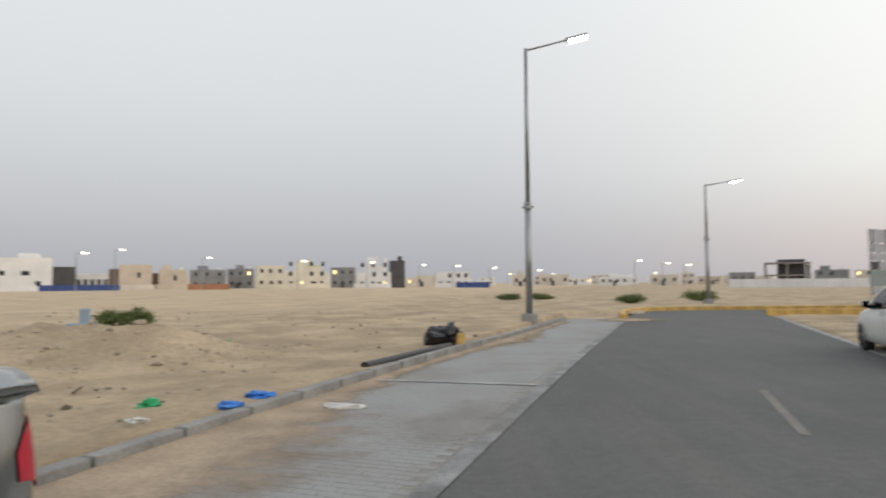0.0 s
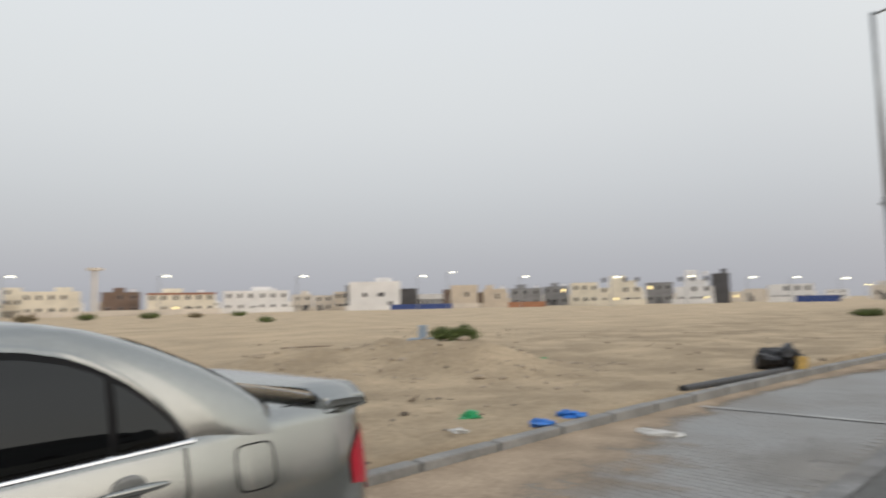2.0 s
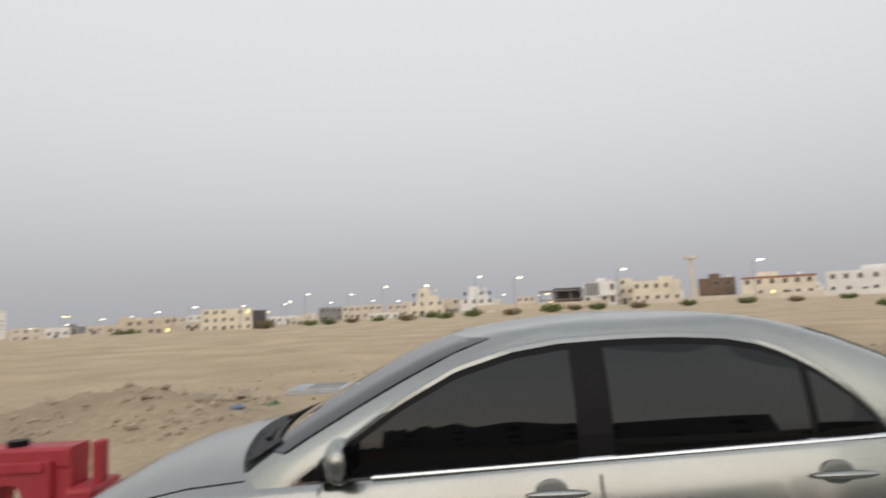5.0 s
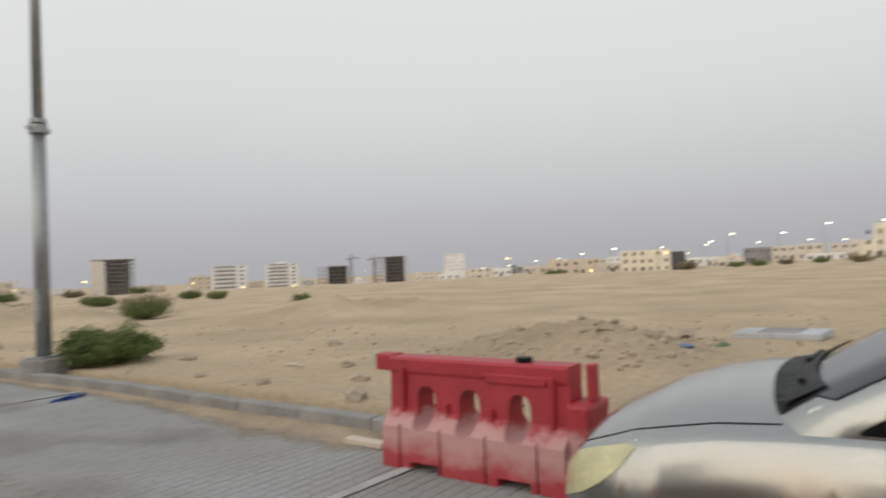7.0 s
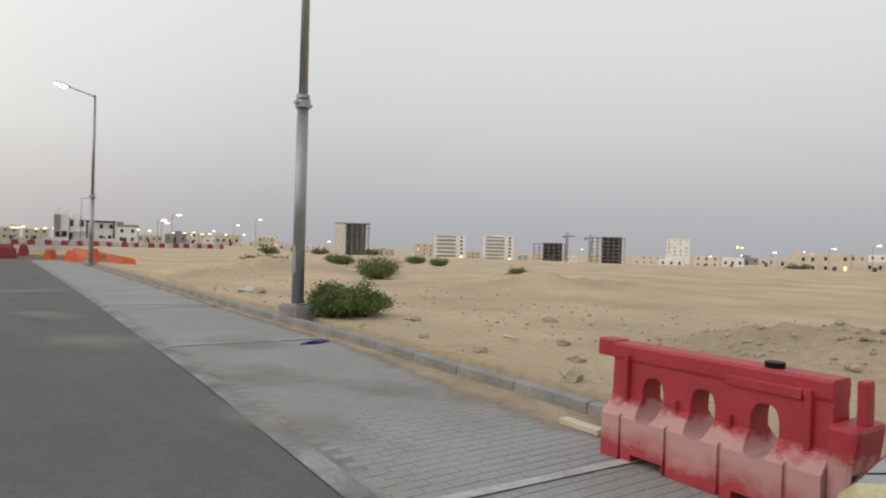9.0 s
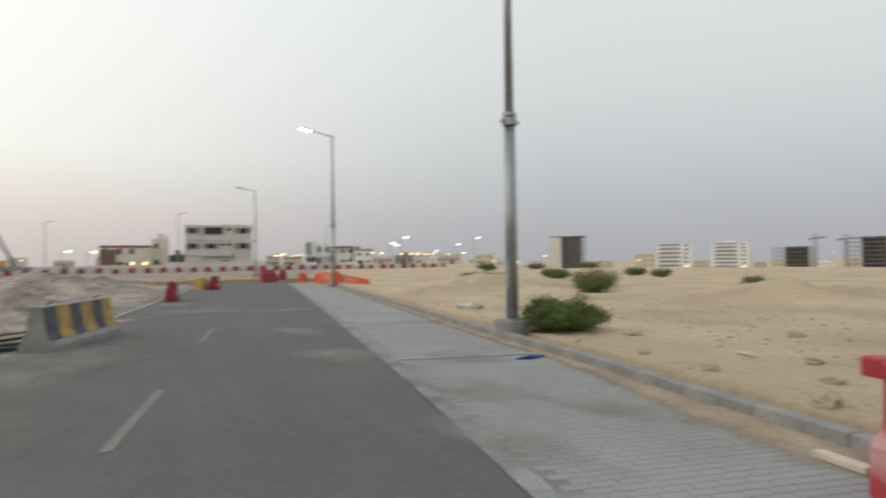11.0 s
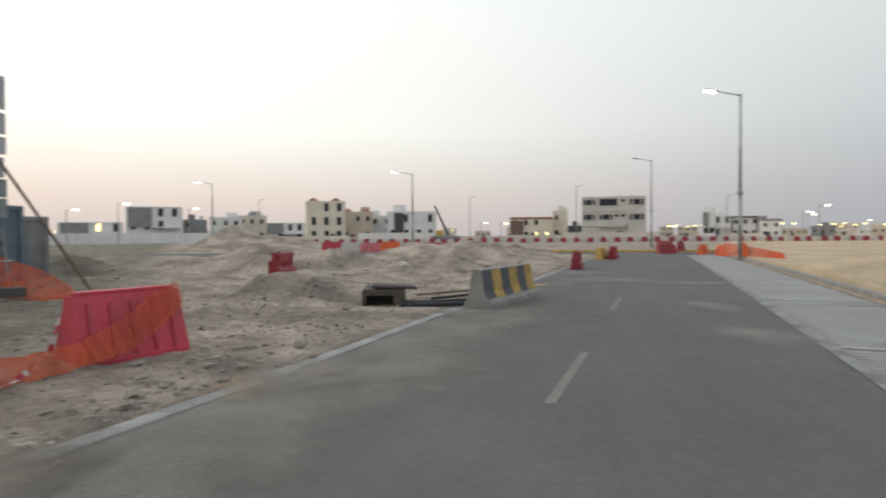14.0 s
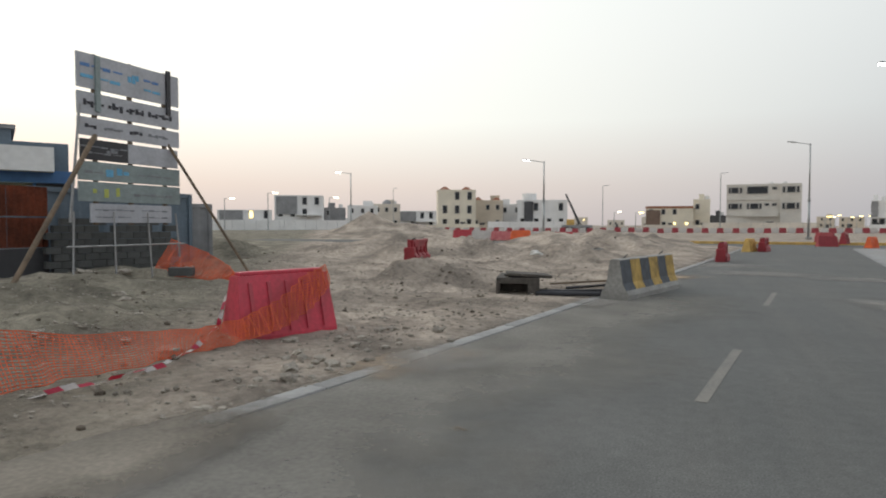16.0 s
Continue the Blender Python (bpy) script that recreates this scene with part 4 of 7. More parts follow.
def tower_crane(bearing, dist, h, jib, turn):
    x, y = -math.sin(radians(bearing)) * dist, math.cos(radians(bearing)) * dist
    t = thing("tower_crane", "distant slim tower crane over a building site", "crane", pose(x, y, ground_z(x, y), 0, 0, bearing + turn))
    bm = bmesh.new()
    for sx in (-0.9, 0.9):
        for sy in (-0.9, 0.9):
            tube(bm, (sx, sy, 0), (sx, sy, h), 0.16, n=4)
    for i in range(int(h / 3)):
        s = 1 if i % 2 else -1
        tube(bm, (-0.9 * s, -0.9, i * 3), (0.9 * s, -0.9, i * 3 + 3), 0.12, n=4)
        tube(bm, (-0.9 * s, 0.9, i * 3), (0.9 * s, 0.9, i * 3 + 3), 0.12, n=4)
    part("mast", bm, W_BROWN, t)
    bm = bmesh.new()
    tube(bm, (-jib * 0.35, 0, h), (jib, 0, h), 0.4, n=4)
    tube(bm, (-jib * 0.1, 0, h + 3), (jib * 0.7, 0, h + 0.6), 0.15, n=4)
    tube(bm, (0, 0, h), (0, 0, h + 4), 0.3, n=4)
    part("jib", bm, W_BROWN, t)
    part("counterweight", boxed(-jib * 0.33, 0, h - 0.8, 3, 1.4, 2), CONC, t)


tower_crane(123.9, 620, 29, 9, 25)
tower_crane(121.9, 640, 28, 14, -20)
x, y = -math.sin(radians(57.1)) * 160, math.cos(radians(57.1)) * 160
mast = thing("telecom_mast", "slim grey telecom mast with a pale head", "mast", pose(x, y, ground_z(x, y)))
part("pole", tubed((0, 0, 0), (0, 0, 10.4), 0.45, 0.4, 10), W_BEIGE, mast)
part("head", boxed(0, 0, 10.7, 2.4, 2.4, 0.6, bevel=0.1), W_BEIGE, mast)
x, y = -math.sin(radians(-171)) * 150, math.cos(radians(-171)) * 150
mc = thing("mobile_crane", "mobile crane with a raised dark boom", "crane", pose(x, y, ground_z(x, y), 0, 0, -171))
part("chassis", boxed(0, 0, 0.9, 7, 2.4, 1.0, bevel=0.1), W_GREY, mc)
part("cab", boxed(-1.5, 0, 2.0, 1.8, 2.0, 1.4, bevel=0.15), YELLOW, mc)
part("boom", tubed((0.6, 0, 1.6), (-2.6, 0, 8.6), 0.32, 0.2, 6), W_DARK, mc)
for sx in (-2.4, -1.0, 1.0, 2.4):
    part("wheel", tubed((sx, -1.2, 0.45), (sx, 1.2, 0.45), 0.5, n=12), DARKSTEEL, mc)


# ---- the parked cars ----
SILVER = mat("silver_car_paint", (0.378, 0.385, 0.366), 0.19, metal=0.92, var=0.05, scale=1.6, fine=90, coat=0.35)
WHITECAR = mat("white_car_paint", (0.62, 0.62, 0.58), 0.35, var=0.05, scale=1.2, fine=40, coat=0.3)
TINT = mat("tinted_car_glass", (0.003, 0.003, 0.003), 0.03, var=0.04, scale=1.0, fine=8, spec=0.38)
TINT.node_tree.nodes["Principled BSDF"].inputs["Specular Tint"].default_value = (0.86, 0.94, 1.0, 1)
SCREEN = mat("windscreen_glass", (0.045, 0.055, 0.062), 0.04, var=0.05, scale=1.0, fine=8, spec=0.5)
BLACKTRIM = mat("black_rubber_trim", (0.008, 0.008, 0.009), 0.5, var=0.1, spec=0.15)
CHROME = mat("bright_trim", (0.72, 0.73, 0.74), 0.18, metal=1.0, var=0.03)
TYRE = mat("dusty_tyre", (0.035, 0.034, 0.032), 0.9, var=0.2, scale=6)
RIM = mat("alloy_rim", (0.42, 0.42, 0.42), 0.35, metal=0.9, var=0.06)
TAIL = mat("red_tail_lens", (0.48, 0.012, 0.03), 0.15, var=0.08, scale=8, fine=60, coat=0.5)
HEADL = mat("clouded_headlamp", (0.60, 0.57, 0.33), 0.15, var=0.10, scale=6, fine=50, coat=0.6)

ZS = ((-2.46, 0.73), (-2.44, 0.87), (-2.40, 0.945), (-2.28, 0.975), (-1.95, 0.975), (-1.5, 0.967), (-1.0, 0.945), (0.0, 0.898), (0.6, 0.866), (0.95, 0.85), (1.22, 0.825), (1.53, 0.765), (1.77, 0.68), (1.86, 0.60), (1.91, 0.53), (1.94, 0.44))
WID = ((-2.46, 0.62), (-2.43, 0.70), (-2.35, 0.765), (-2.18, 0.81), (-1.85, 0.835), (-1.2, 0.85), (1.0, 0.85), (1.42, 0.84), (1.61, 0.815), (1.77, 0.75), (1.86, 0.66), (1.91, 0.57), (1.94, 0.45))
CRN = ((-2.46, 0.02), (-2.3, 0.04), (-1.7, 0.05), (-1.0, 0.06), (0.9, 0.125), (1.4, 0.13), (1.77, 0.09), (1.94, 0.03))
KZ = (0.0, 0.0, 0.06, 0.28, 0.52, 0.74, 0.94, 1.0)
KY = (0.0, 0.86, 0.975, 1.0, 1.0, 0.978, 0.933, 0.908)


def table(tab, v):
    return float(np.interp(v, [a for a, _ in tab], [b for _, b in tab]))


def body_section(x):
    zs, w, c = table(ZS, x), table(WID, x), table(CRN, x)
    zb = 0.2 + 0.12 * (smooth(1.7, 1.94, x) + smooth(2.1, 2.42, -x))
    for ax in (1.2, -1.35):
        if abs(x - ax) < 0.345:
            zb = max(zb, 0.22 + math.sqrt(0.345**2 - (x - ax) ** 2) * 0.86)
    # the shoulder leans in a little more along the rear wing
    k = smooth(1.2, 1.7, -x)
    ky = list(KY)
    ky[5], ky[6] = ky[5] - 0.010 * k, ky[6] - 0.014 * k
    high = [0.2 + q * (zs - 0.2) for q in KZ]
    p = [(0.0, 0.22), (w * ky[1], zb)]
    for q in KZ[2:]:
        z = zb + q * (zs - zb) if q < 0.9 else 0.2 + q * (zs - 0.2)
        p.append((w * float(np.interp(z, high[1:], ky[1:])), z))
    p += [(w * 0.62, zs + 0.72 * c), (w * 0.3, zs + 0.95 * c), (0.0, zs + c)]
    return p


def body_point(x, s, off=0.0):
    """A place on the body's left side: s runs from the sill (1) over the shoulder (7) to the middle of the hood or boot lid (10)."""
    p = body_section(x)
    i = min(len(p) - 2, int(s))
    k = s - i
    y, z = p[i][0] * (1 - k) + p[i + 1][0] * k, p[i][1] * (1 - k) + p[i + 1][1] * k
    out = max(0.0, min(1.0, (8.0 - s) / 2.0))
    return Vector((x + (off if x > 1.65 else -off if x < -2.2 else 0), y + off * out, z + off * (1 - out)))


def body_s(x, z):
    """The s on the side at a height."""
    p = body_section(x)
    for i in range(2, 7):
        if p[i][1] <= z <= p[i + 1][1]:
            return i + (z - p[i][1]) / max(1e-6, p[i + 1][1] - p[i][1])
    return 6.9


def side_strip(pts, width, off=0.003):
    """A thin band along points (x, z) on the body's left side."""
    rows = []
    for i, (x, z) in enumerate(pts):
        a, b = pts[max(0, i - 1)], pts[min(len(pts) - 1, i + 1)]
        d = Vector((b[0] - a[0], b[1] - a[1])).normalized()
        nx, nz = -d.y * width / 2, d.x * width / 2
        rows.append([body_point(x + nx, body_s(x + nx, z + nz), off), body_point(x - nx, body_s(x - nx, z - nz), off)])
    return grid_bm(rows)


LV = ((0.78, 1.22, -2.16, 0.765), (0.86, 1.13, -2.08, 0.768), (0.93, 1.05, -2.0, 0.770), (1.0, 0.94, -1.96, 0.764), (1.1, 0.76, -1.84, 0.743), (1.2, 0.57, -1.68, 0.711), (1.3, 0.36, -1.47, 0.668), (1.35, 0.23, -1.34, 0.634), (1.385, 0.09, -1.22, 0.612), (1.41, -0.12, -1.08, 0.575), (1.43, -0.34, -0.92, 0.48), (1.44, -0.52, -0.76, 0.28))


def level(z):
    zz = [l[0] for l in LV]
    return [float(np.interp(z, zz, [l[i] for l in LV])) for i in (1, 2, 3)]


def cabin_x(y, z, front=True):
    xf, xr, w = level(z)
    q = min(1, abs(y) / w)
    bow = (0.10 * q**2 + 0.10 * max(0, (q - 0.8) / 0.2) ** 2) * min(1, (xf - xr) / 1.4)
    return xf - bow if front else xr + bow * 0.9


def cabin_ring(z):
    xf, xr, w = level(z)
    ring = []
    fr = np.linspace(-1, 1, 15)
    for q in fr:
        ring.append((cabin_x(q * w, z), q * w, z))
    for k in np.linspace(0, 1, 12)[1:-1]:
        a, b = cabin_x(w, z), cabin_x(w, z, False)
        ring.append((a + (b - a) * k, w, z))
    for q in fr[::-1]:
        ring.append((cabin_x(q * w, z, False), q * w, z))
    for k in np.linspace(0, 1, 12)[1:-1]:
        a, b = cabin_x(w, z, False), cabin_x(w, z)
        ring.append((a + (b - a) * k, -w, z))
    return ring


DLO = ((-1.44, 0.955), (-1.41, 1.0), (-1.37, 1.06), (-1.31, 1.125), (-1.22, 1.20), (-1.12, 1.262), (-1.03, 1.30), (-0.9, 1.328), (-0.7, 1.343), (-0.5, 1.345), (-0.25, 1.338), (-0.05, 1.312), (0.17, 1.25), (0.39, 1.14), (0.55, 1.035), (0.77, 0.885))


def dlo_low(x):
    return 0.872 + 0.08 * (0.75 - x) / 2.2


def side_glass(x0, x1, inset, off, n=26, sign=1):
    rows = []
    for x in np.linspace(x0, x1, n):
        zl = dlo_low(x) + inset * 0.55
        zt = max(zl + 0.002, table(DLO, x) - inset)
        rows.append([(x, sign * (level(z)[2] + off), z) for z in np.linspace(zl, zt, 11)])
    return grid_bm(rows)



def mirror_y(bm):
    for v in bm.verts:
        v.co.y = -v.co.y
    bmesh.ops.reverse_faces(bm, faces=bm.faces[:])
    return bm


def sedan(name, label, m, paint, spoiler=True):
    t = thing(name, label, "car", m)
    xs = sorted(set(list(np.linspace(-2.46, 1.94, 76)) + [ax + 0.345 * math.cos(a) for ax in (1.2, -1.35) for a in np.linspace(0, math.pi, 17)]))
    rows = []
    for x in xs:
        half = body_section(x)
        rows.append([(x, y, z) for y, z in half] + [(x, -y, z) for y, z in half[-2:0:-1]] + [(x, *half[0])])
    bm = grid_bm(rows)
    for e in (0, len(xs) - 1):
        bm.verts.ensure_lookup_table()
        n = len(rows[0])
        try:
            bm.faces.new([bm.verts[e * n + i] for i in range(n - 1)])
        except ValueError:
            pass
    bmesh.ops.remove_doubles(bm, verts=bm.verts[:], dist=0.0005)
    bmesh.ops.recalc_face_normals(bm, faces=bm.faces[:])
    part("body", bm, paint, t, smooth=True)
    bm = grid_bm([r + [r[0]] for r in (cabin_ring(z) for z in np.concatenate([np.linspace(0.78, 1.355, 13), [1.37, 1.385, 1.398, 1.41, 1.42, 1.43, 1.436, 1.44]]))])
    bm.verts.ensure_lookup_table()
    n = len(cabin_ring(1.0)) + 1
    bm.faces.new([bm.verts[len(bm.verts) - n + i] for i in range(n - 1)])
    bmesh.ops.remove_doubles(bm, verts=bm.verts[:], dist=0.0005)
    bmesh.ops.recalc_face_normals(bm, faces=bm.faces[:])
    part("roof", bm, paint, t, smooth=True)
    # windscreen and rear window
    for nm, front, z0, z1 in (("windscreen", True, 0.97, 1.365), ("rear_window", False, 1.0, 1.345)):
        rows = []
        for z in np.linspace(z0, z1, 10):
            w = level(z)[2] * (0.955 if front else 0.84)
            rows.append([(cabin_x(y, z, front) + (0.003 if front else -0.005), y, z + 0.002) for y in np.linspace(-w, w, 25)])
        part(nm, grid_bm(rows), SCREEN if front else TINT, t, smooth=True)
    rows = []
    for y in np.linspace(-0.66, 0.66, 17):
        xh = cabin_x(y, 0.93) + 0.05
        half = body_section(xh)[:6:-1]
        zh = float(np.interp(abs(y), [p[0] for p in half], [p[1] for p in half]))
        rows.append([(xh, y, zh + 0.006), (xh - 0.035, y, max(zh + 0.010, 0.94)), (cabin_x(y, 0.965) + 0.012, y, 0.973), (cabin_x(y, 1.0) + 0.010, y, 1.007)])
    part("cowl", grid_bm(rows), BLACKTRIM, t, "black cowl with wipers")
    bm = bmesh.new()
    for y0, y1 in ((-0.05, 0.5), (-0.55, -0.02)):
        tube(bm, (cabin_x(y0, 0.94) + 0.03, y0, 0.955), (cabin_x(y1, 0.97) + 0.02, y1, 0.985), 0.011, n=6)
    part("wiper", bm, BLACKTRIM, t)
    for sgn in (1, -1):
        part("window_frame", side_glass(-1.44, 0.77, 0.0, 0.004, 44, sgn), BLACKTRIM, t)
        for nm, a, b in (("side_window", 0.70, -0.275), ("side_window", -0.41, -1.145), ("quarter_window", -1.175, -1.385)):
            part(nm, side_glass(a, b, 0.030, 0.009, 24, sgn), TINT, t, smooth=True)
        bm = grid_bm([[(x, sgn * (level(dlo_low(x))[2] + o), dlo_low(x) + dz) for o, dz in ((0.002, -0.008), (0.013, -0.005), (0.010, 0.002), (0.004, 0.007))] for x in np.linspace(-1.46, 0.50, 30)])
        part("belt_trim", bm, CHROME, t, "bright belt trim")
        bm = grid_bm([[(x, sgn * (level(z)[2] + o), z) for z, o in ((table(DLO, x) - 0.004, 0.006), (table(DLO, x) + 0.012, 0.008), (table(DLO, x) + 0.02, 0.002))] for x in np.linspace(-1.43, 0.7, 46)])
        part("roof_trim", bm, paint, t)
        # doors' gaps, fuel flap, handles
        for pts in ([(-0.345, z) for z in np.linspace(0.3, 0.86, 14)], [(0.70 + 0.05 * smooth(0.8, 0.3, z), z) for z in np.linspace(0.3, 0.85, 12)], [(-1.10 - 0.32 * smooth(0.42, 0.80, z), z) for z in np.linspace(0.42, 0.93, 18)]):
            bm = side_strip(pts, 0.009)
            part("door_gap", bm if sgn == 1 else mirror_y(bm), BLACKTRIM, t)
        for hx, hz in ((-0.17, 0.805), (-1.21, 0.83)):
            bm = bmesh.new()
            c = body_point(hx, body_s(hx, hz))
            lump(bm, (c.x + 0.01, c.y + 0.002, c.z + 0.004), 1.0, (0.062, 0.010, 0.048), 0.0, 3)
            hnd = part("handle_cup", bm if sgn == 1 else mirror_y(bm), SILVERCUP, t, smooth=True)
            bm = bmesh.new()
            lump(bm, (c.x - 0.01, c.y + 0.022, c.z), 1.0, (0.120, 0.020, 0.017), 0.0, 3)
            part("door_handle", bm if sgn == 1 else mirror_y(bm), paint, t, smooth=True)
        # lamps
        rows = [[body_point(x, s, 0.004) for s in np.linspace(6.1 - 1.9 * k, 6.2 + 0.55 * math.sin(k * 2.2), 9)] for x, k in zip(np.linspace(1.50, 1.862, 18), np.linspace(0, 1, 18) ** 0.6)]
        bm = grid_bm(rows)
        part("headlight", bm if sgn == 1 else mirror_y(bm), HEADL, t, "clouded yellowish headlamp", smooth=True)
        rows = [[body_point(x, s, 0.007) for s in np.linspace(4.0 - 0.55 * k, 4.4 + 1.75 * k, 9)] for x, k in zip(np.linspace(-2.25, -2.445, 12), np.linspace(0.15, 1, 12))]
        bm = grid_bm(rows)
        part("tail_light", bm if sgn == 1 else mirror_y(bm), TAIL, t, "red tail lamp", smooth=True)
        # mirror
        mir = part("mirror", bmesh.new(), paint, t, smooth=True)
        bm = bmesh.new()
        lump(bm, (0.60, 0.885, 0.968), 1.0, (0.055, 0.080, 0.082), 0.0, 3)
        for v in bm.verts:
            v.co.x = max(v.co.x, 0.572)
        bm.to_mesh(mir.data) if sgn == 1 else mirror_y(bm).to_mesh(mir.data)
        for p in mir.data.polygons:
            p.use_smooth = True
        bm.free()
        part("mirror_glass", boxed(0.571, sgn * 0.885, 0.968, 0.008, 0.125, 0.125, bevel=0.003), TINT, mir)
        part("mirror_foot", boxed(0.635, sgn * 0.80, 0.915, 0.13, 0.07, 0.07, bevel=0.02), BLACKTRIM, mir)
        # hood gap and boot gap
        rows = [[body_point(x, 7.25 + o, 0.002) for o in (-0.02, 0.02)] for x in np.linspace(1.0, 1.80, 24)]
        bm = grid_bm(rows)
        part("hood_gap", bm if sgn == 1 else mirror_y(bm), BLACKTRIM, t)
        rows = [[body_point(x, 7.55 + o, 0.003) for o in (-0.025, 0.025)] for x in np.linspace(-1.98, -2.40, 12)]
        bm = grid_bm(rows)
        part("boot_gap", bm if sgn == 1 else mirror_y(bm), BLACKTRIM, t)
        # wheels
        for ax in (1.2, -1.35):
            wh = part("wheel", bmesh.new(), TYRE, t, smooth=True)
            bm = bmesh.new()
            prof = ((0.0, 0.20), (0.0, 0.26), (0.02, 0.30), (0.06, 0.312), (0.14, 0.312), (0.18, 0.30), (0.2, 0.2))
            ring = [[bm.verts.new((ax + r * math.cos(a), sgn * (0.835 - o), 0.312 + r * math.sin(a))) for o, r in prof] for a in np.linspace(0, 2 * math.pi, 37)[:-1]]
            for a, b in zip(ring, ring[1:] + ring[:1]):
                for i in range(len(prof) - 1):
                    bm.faces.new((a[i], a[i + 1], b[i + 1], b[i]))
            bm.to_mesh(wh.data)
            bm.free()
            bm = bmesh.new()
            for i in range(7):
                a = i * 2 * math.pi / 7
                box(bm, 0.1, 0, 0, 0.2, 0.03, 0.05, m=Matrix.Translation((ax, sgn * 0.80, 0.312)) @ Matrix.Rotation(a, 4, "Y"))
            tube(bm, (ax, sgn * 0.77, 0.312), (ax, sgn * 0.815, 0.312), 0.06, n=14)
            tube(bm, (ax, sgn * 0.70, 0.312), (ax, sgn * 0.76, 0.312), 0.205, n=24)
            part("rim", bm, RIM, wh)
    # fuel flap on the left rear wing
    c = (-1.72, 0.805)
    loop = [(c[0] + 0.092 * math.copysign(abs(math.cos(a)) ** 0.45, math.cos(a)), c[1] + 0.090 * math.copysign(abs(math.sin(a)) ** 0.45, math.sin(a))) for a in np.linspace(0, 2 * math.pi, 41)]
    part("fuel_flap", side_strip(loop, 0.007), BLACKTRIM, t, "thin gap round the fuel flap")
    for sgn in (1, -1):
        c = body_point(0.80, body_s(0.80, 0.68))
        part("side_repeater", boxed(c.x, sgn * c.y, c.z, 0.05, 0.012, 0.022, bevel=0.005), HEADL, t)
    part("grille", boxed(1.915, 0, 0.54, 0.04, 0.7, 0.10, bevel=0.01), BLACKTRIM, t)
    part("underbody", boxed(-0.2, 0, 0.26, 3.8, 1.25, 0.2), BLACKTRIM, t)
    part("boot_panel", boxed(-2.45, 0, 0.70, 0.05, 0.9, 0.14, bevel=0.01), paint, t)
    if spoiler:
        rows = []
        for q in np.linspace(-1, 1, 25):
            y = q * 0.745
            low = 0.075 * max(0, (abs(q) - 0.80) / 0.20) ** 1.6
            zt = 1.075 - low
            back = 0.03 * q * q
            rows.append([(-2.04 - 0.10 * q * q, y, zt - 0.008), (-2.13 - back, y, zt + 0.012), (-2.28, y, zt + 0.012), (-2.41 + back, y, zt + 0.002), (-2.425 + back, y, zt - 0.03), (-2.28, y, zt - 0.028 - 0.02 * (abs(q) > 0.9)), (-2.13, y, zt - 0.025 - 0.02 * (abs(q) > 0.9)), (-2.04 - 0.10 * q * q, y, zt - 0.008)])
        bm = grid_bm(rows)
        bmesh.ops.recalc_face_normals(bm, faces=bm.faces[:])
        sp = part("spoiler", bm, paint, t, "raised rear spoiler", smooth=True)
        for sgn in (1, -1):
            part("spoiler_foot", boxed(-2.26, sgn * 0.70, 1.0, 0.26, 0.07, 0.05, bevel=0.015), paint, sp)
    return t


# the shade in the handle cups is put in as a darker silver
SILVERCUP = mat("shaded_handle_cup", (0.22, 0.225, 0.22), 0.4, metal=0.5, var=0.05)
sedan("car", "dusty silver saloon car with tinted windows and a spoiler", Matrix.Translation((-3.05, 1.17, 0.0)) @ Matrix.Rotation(math.atan2(-0.979, -0.203), 4, "Z"), SILVER)
sedan("car", "dusty white saloon car parked by the far road edge", Matrix.Translation((8.9, 12.2, 0.0)) @ Matrix.Rotation(radians(70), 4, "Z"), WHITECAR, spoiler=False)


# ---- barriers ----
def cut(bm, cutters, material):
    """Takes solids out of a solid, and gives the mesh that is left."""
    base = new("solid", mesh_of("solid", bm, material))
    tools = []
    for c in cutters:
        k = new("tool", mesh_of("tool", c, material))
        mod = base.modifiers.new("cut", "BOOLEAN")
        mod.operation, mod.solver, mod.object = "DIFFERENCE", "EXACT", k
        tools.append(k)
    dg = bpy.context.evaluated_depsgraph_get()
    me = bpy.data.meshes.new_from_object(base.evaluated_get(dg))
    for o in [base] + tools:
        d = o.data
        bpy.data.objects.remove(o)
        bpy.data.meshes.remove(d)
    return me


def prism(profile, length, taper=0.0):
    """A profile of (y, z) drawn out along x."""
    bm = bmesh.new()
    a = [bm.verts.new((-length / 2 + taper * z, y, z)) for y, z in profile]
    b = [bm.verts.new((length / 2 - taper * z, y, z)) for y, z in profile]
    n = len(profile)
    for i in range(n):
        bm.faces.new((a[i], a[(i + 1) % n], b[(i + 1) % n], b[i]))
    bm.faces.new(a[::-1])
    bm.faces.new(b)
    bmesh.ops.recalc_face_normals(bm, faces=bm.faces[:])
    return bm


def oval(x, z, rx, rz, depth=1.2, n=20, wide=1.0):
    bm = bmesh.new()
    a = [bm.verts.new((x + rx * math.copysign(abs(math.cos(q)) ** 0.7, math.cos(q)), -depth / 2, z + rz * math.copysign(abs(math.sin(q)) ** 0.7, math.sin(q)))) for q in np.linspace(0, 2 * math.pi, n + 1)[:-1]]
    b = [bm.verts.new((v.co.x, depth / 2, v.co.z)) for v in a]
    for i in range(n):
        bm.faces.new((a[i], a[(i + 1) % n], b[(i + 1) % n], b[i]))
    bm.faces.new(a[::-1])
    bm.faces.new(b)
    bmesh.ops.recalc_face_normals(bm, faces=bm.faces[:])
    return bm


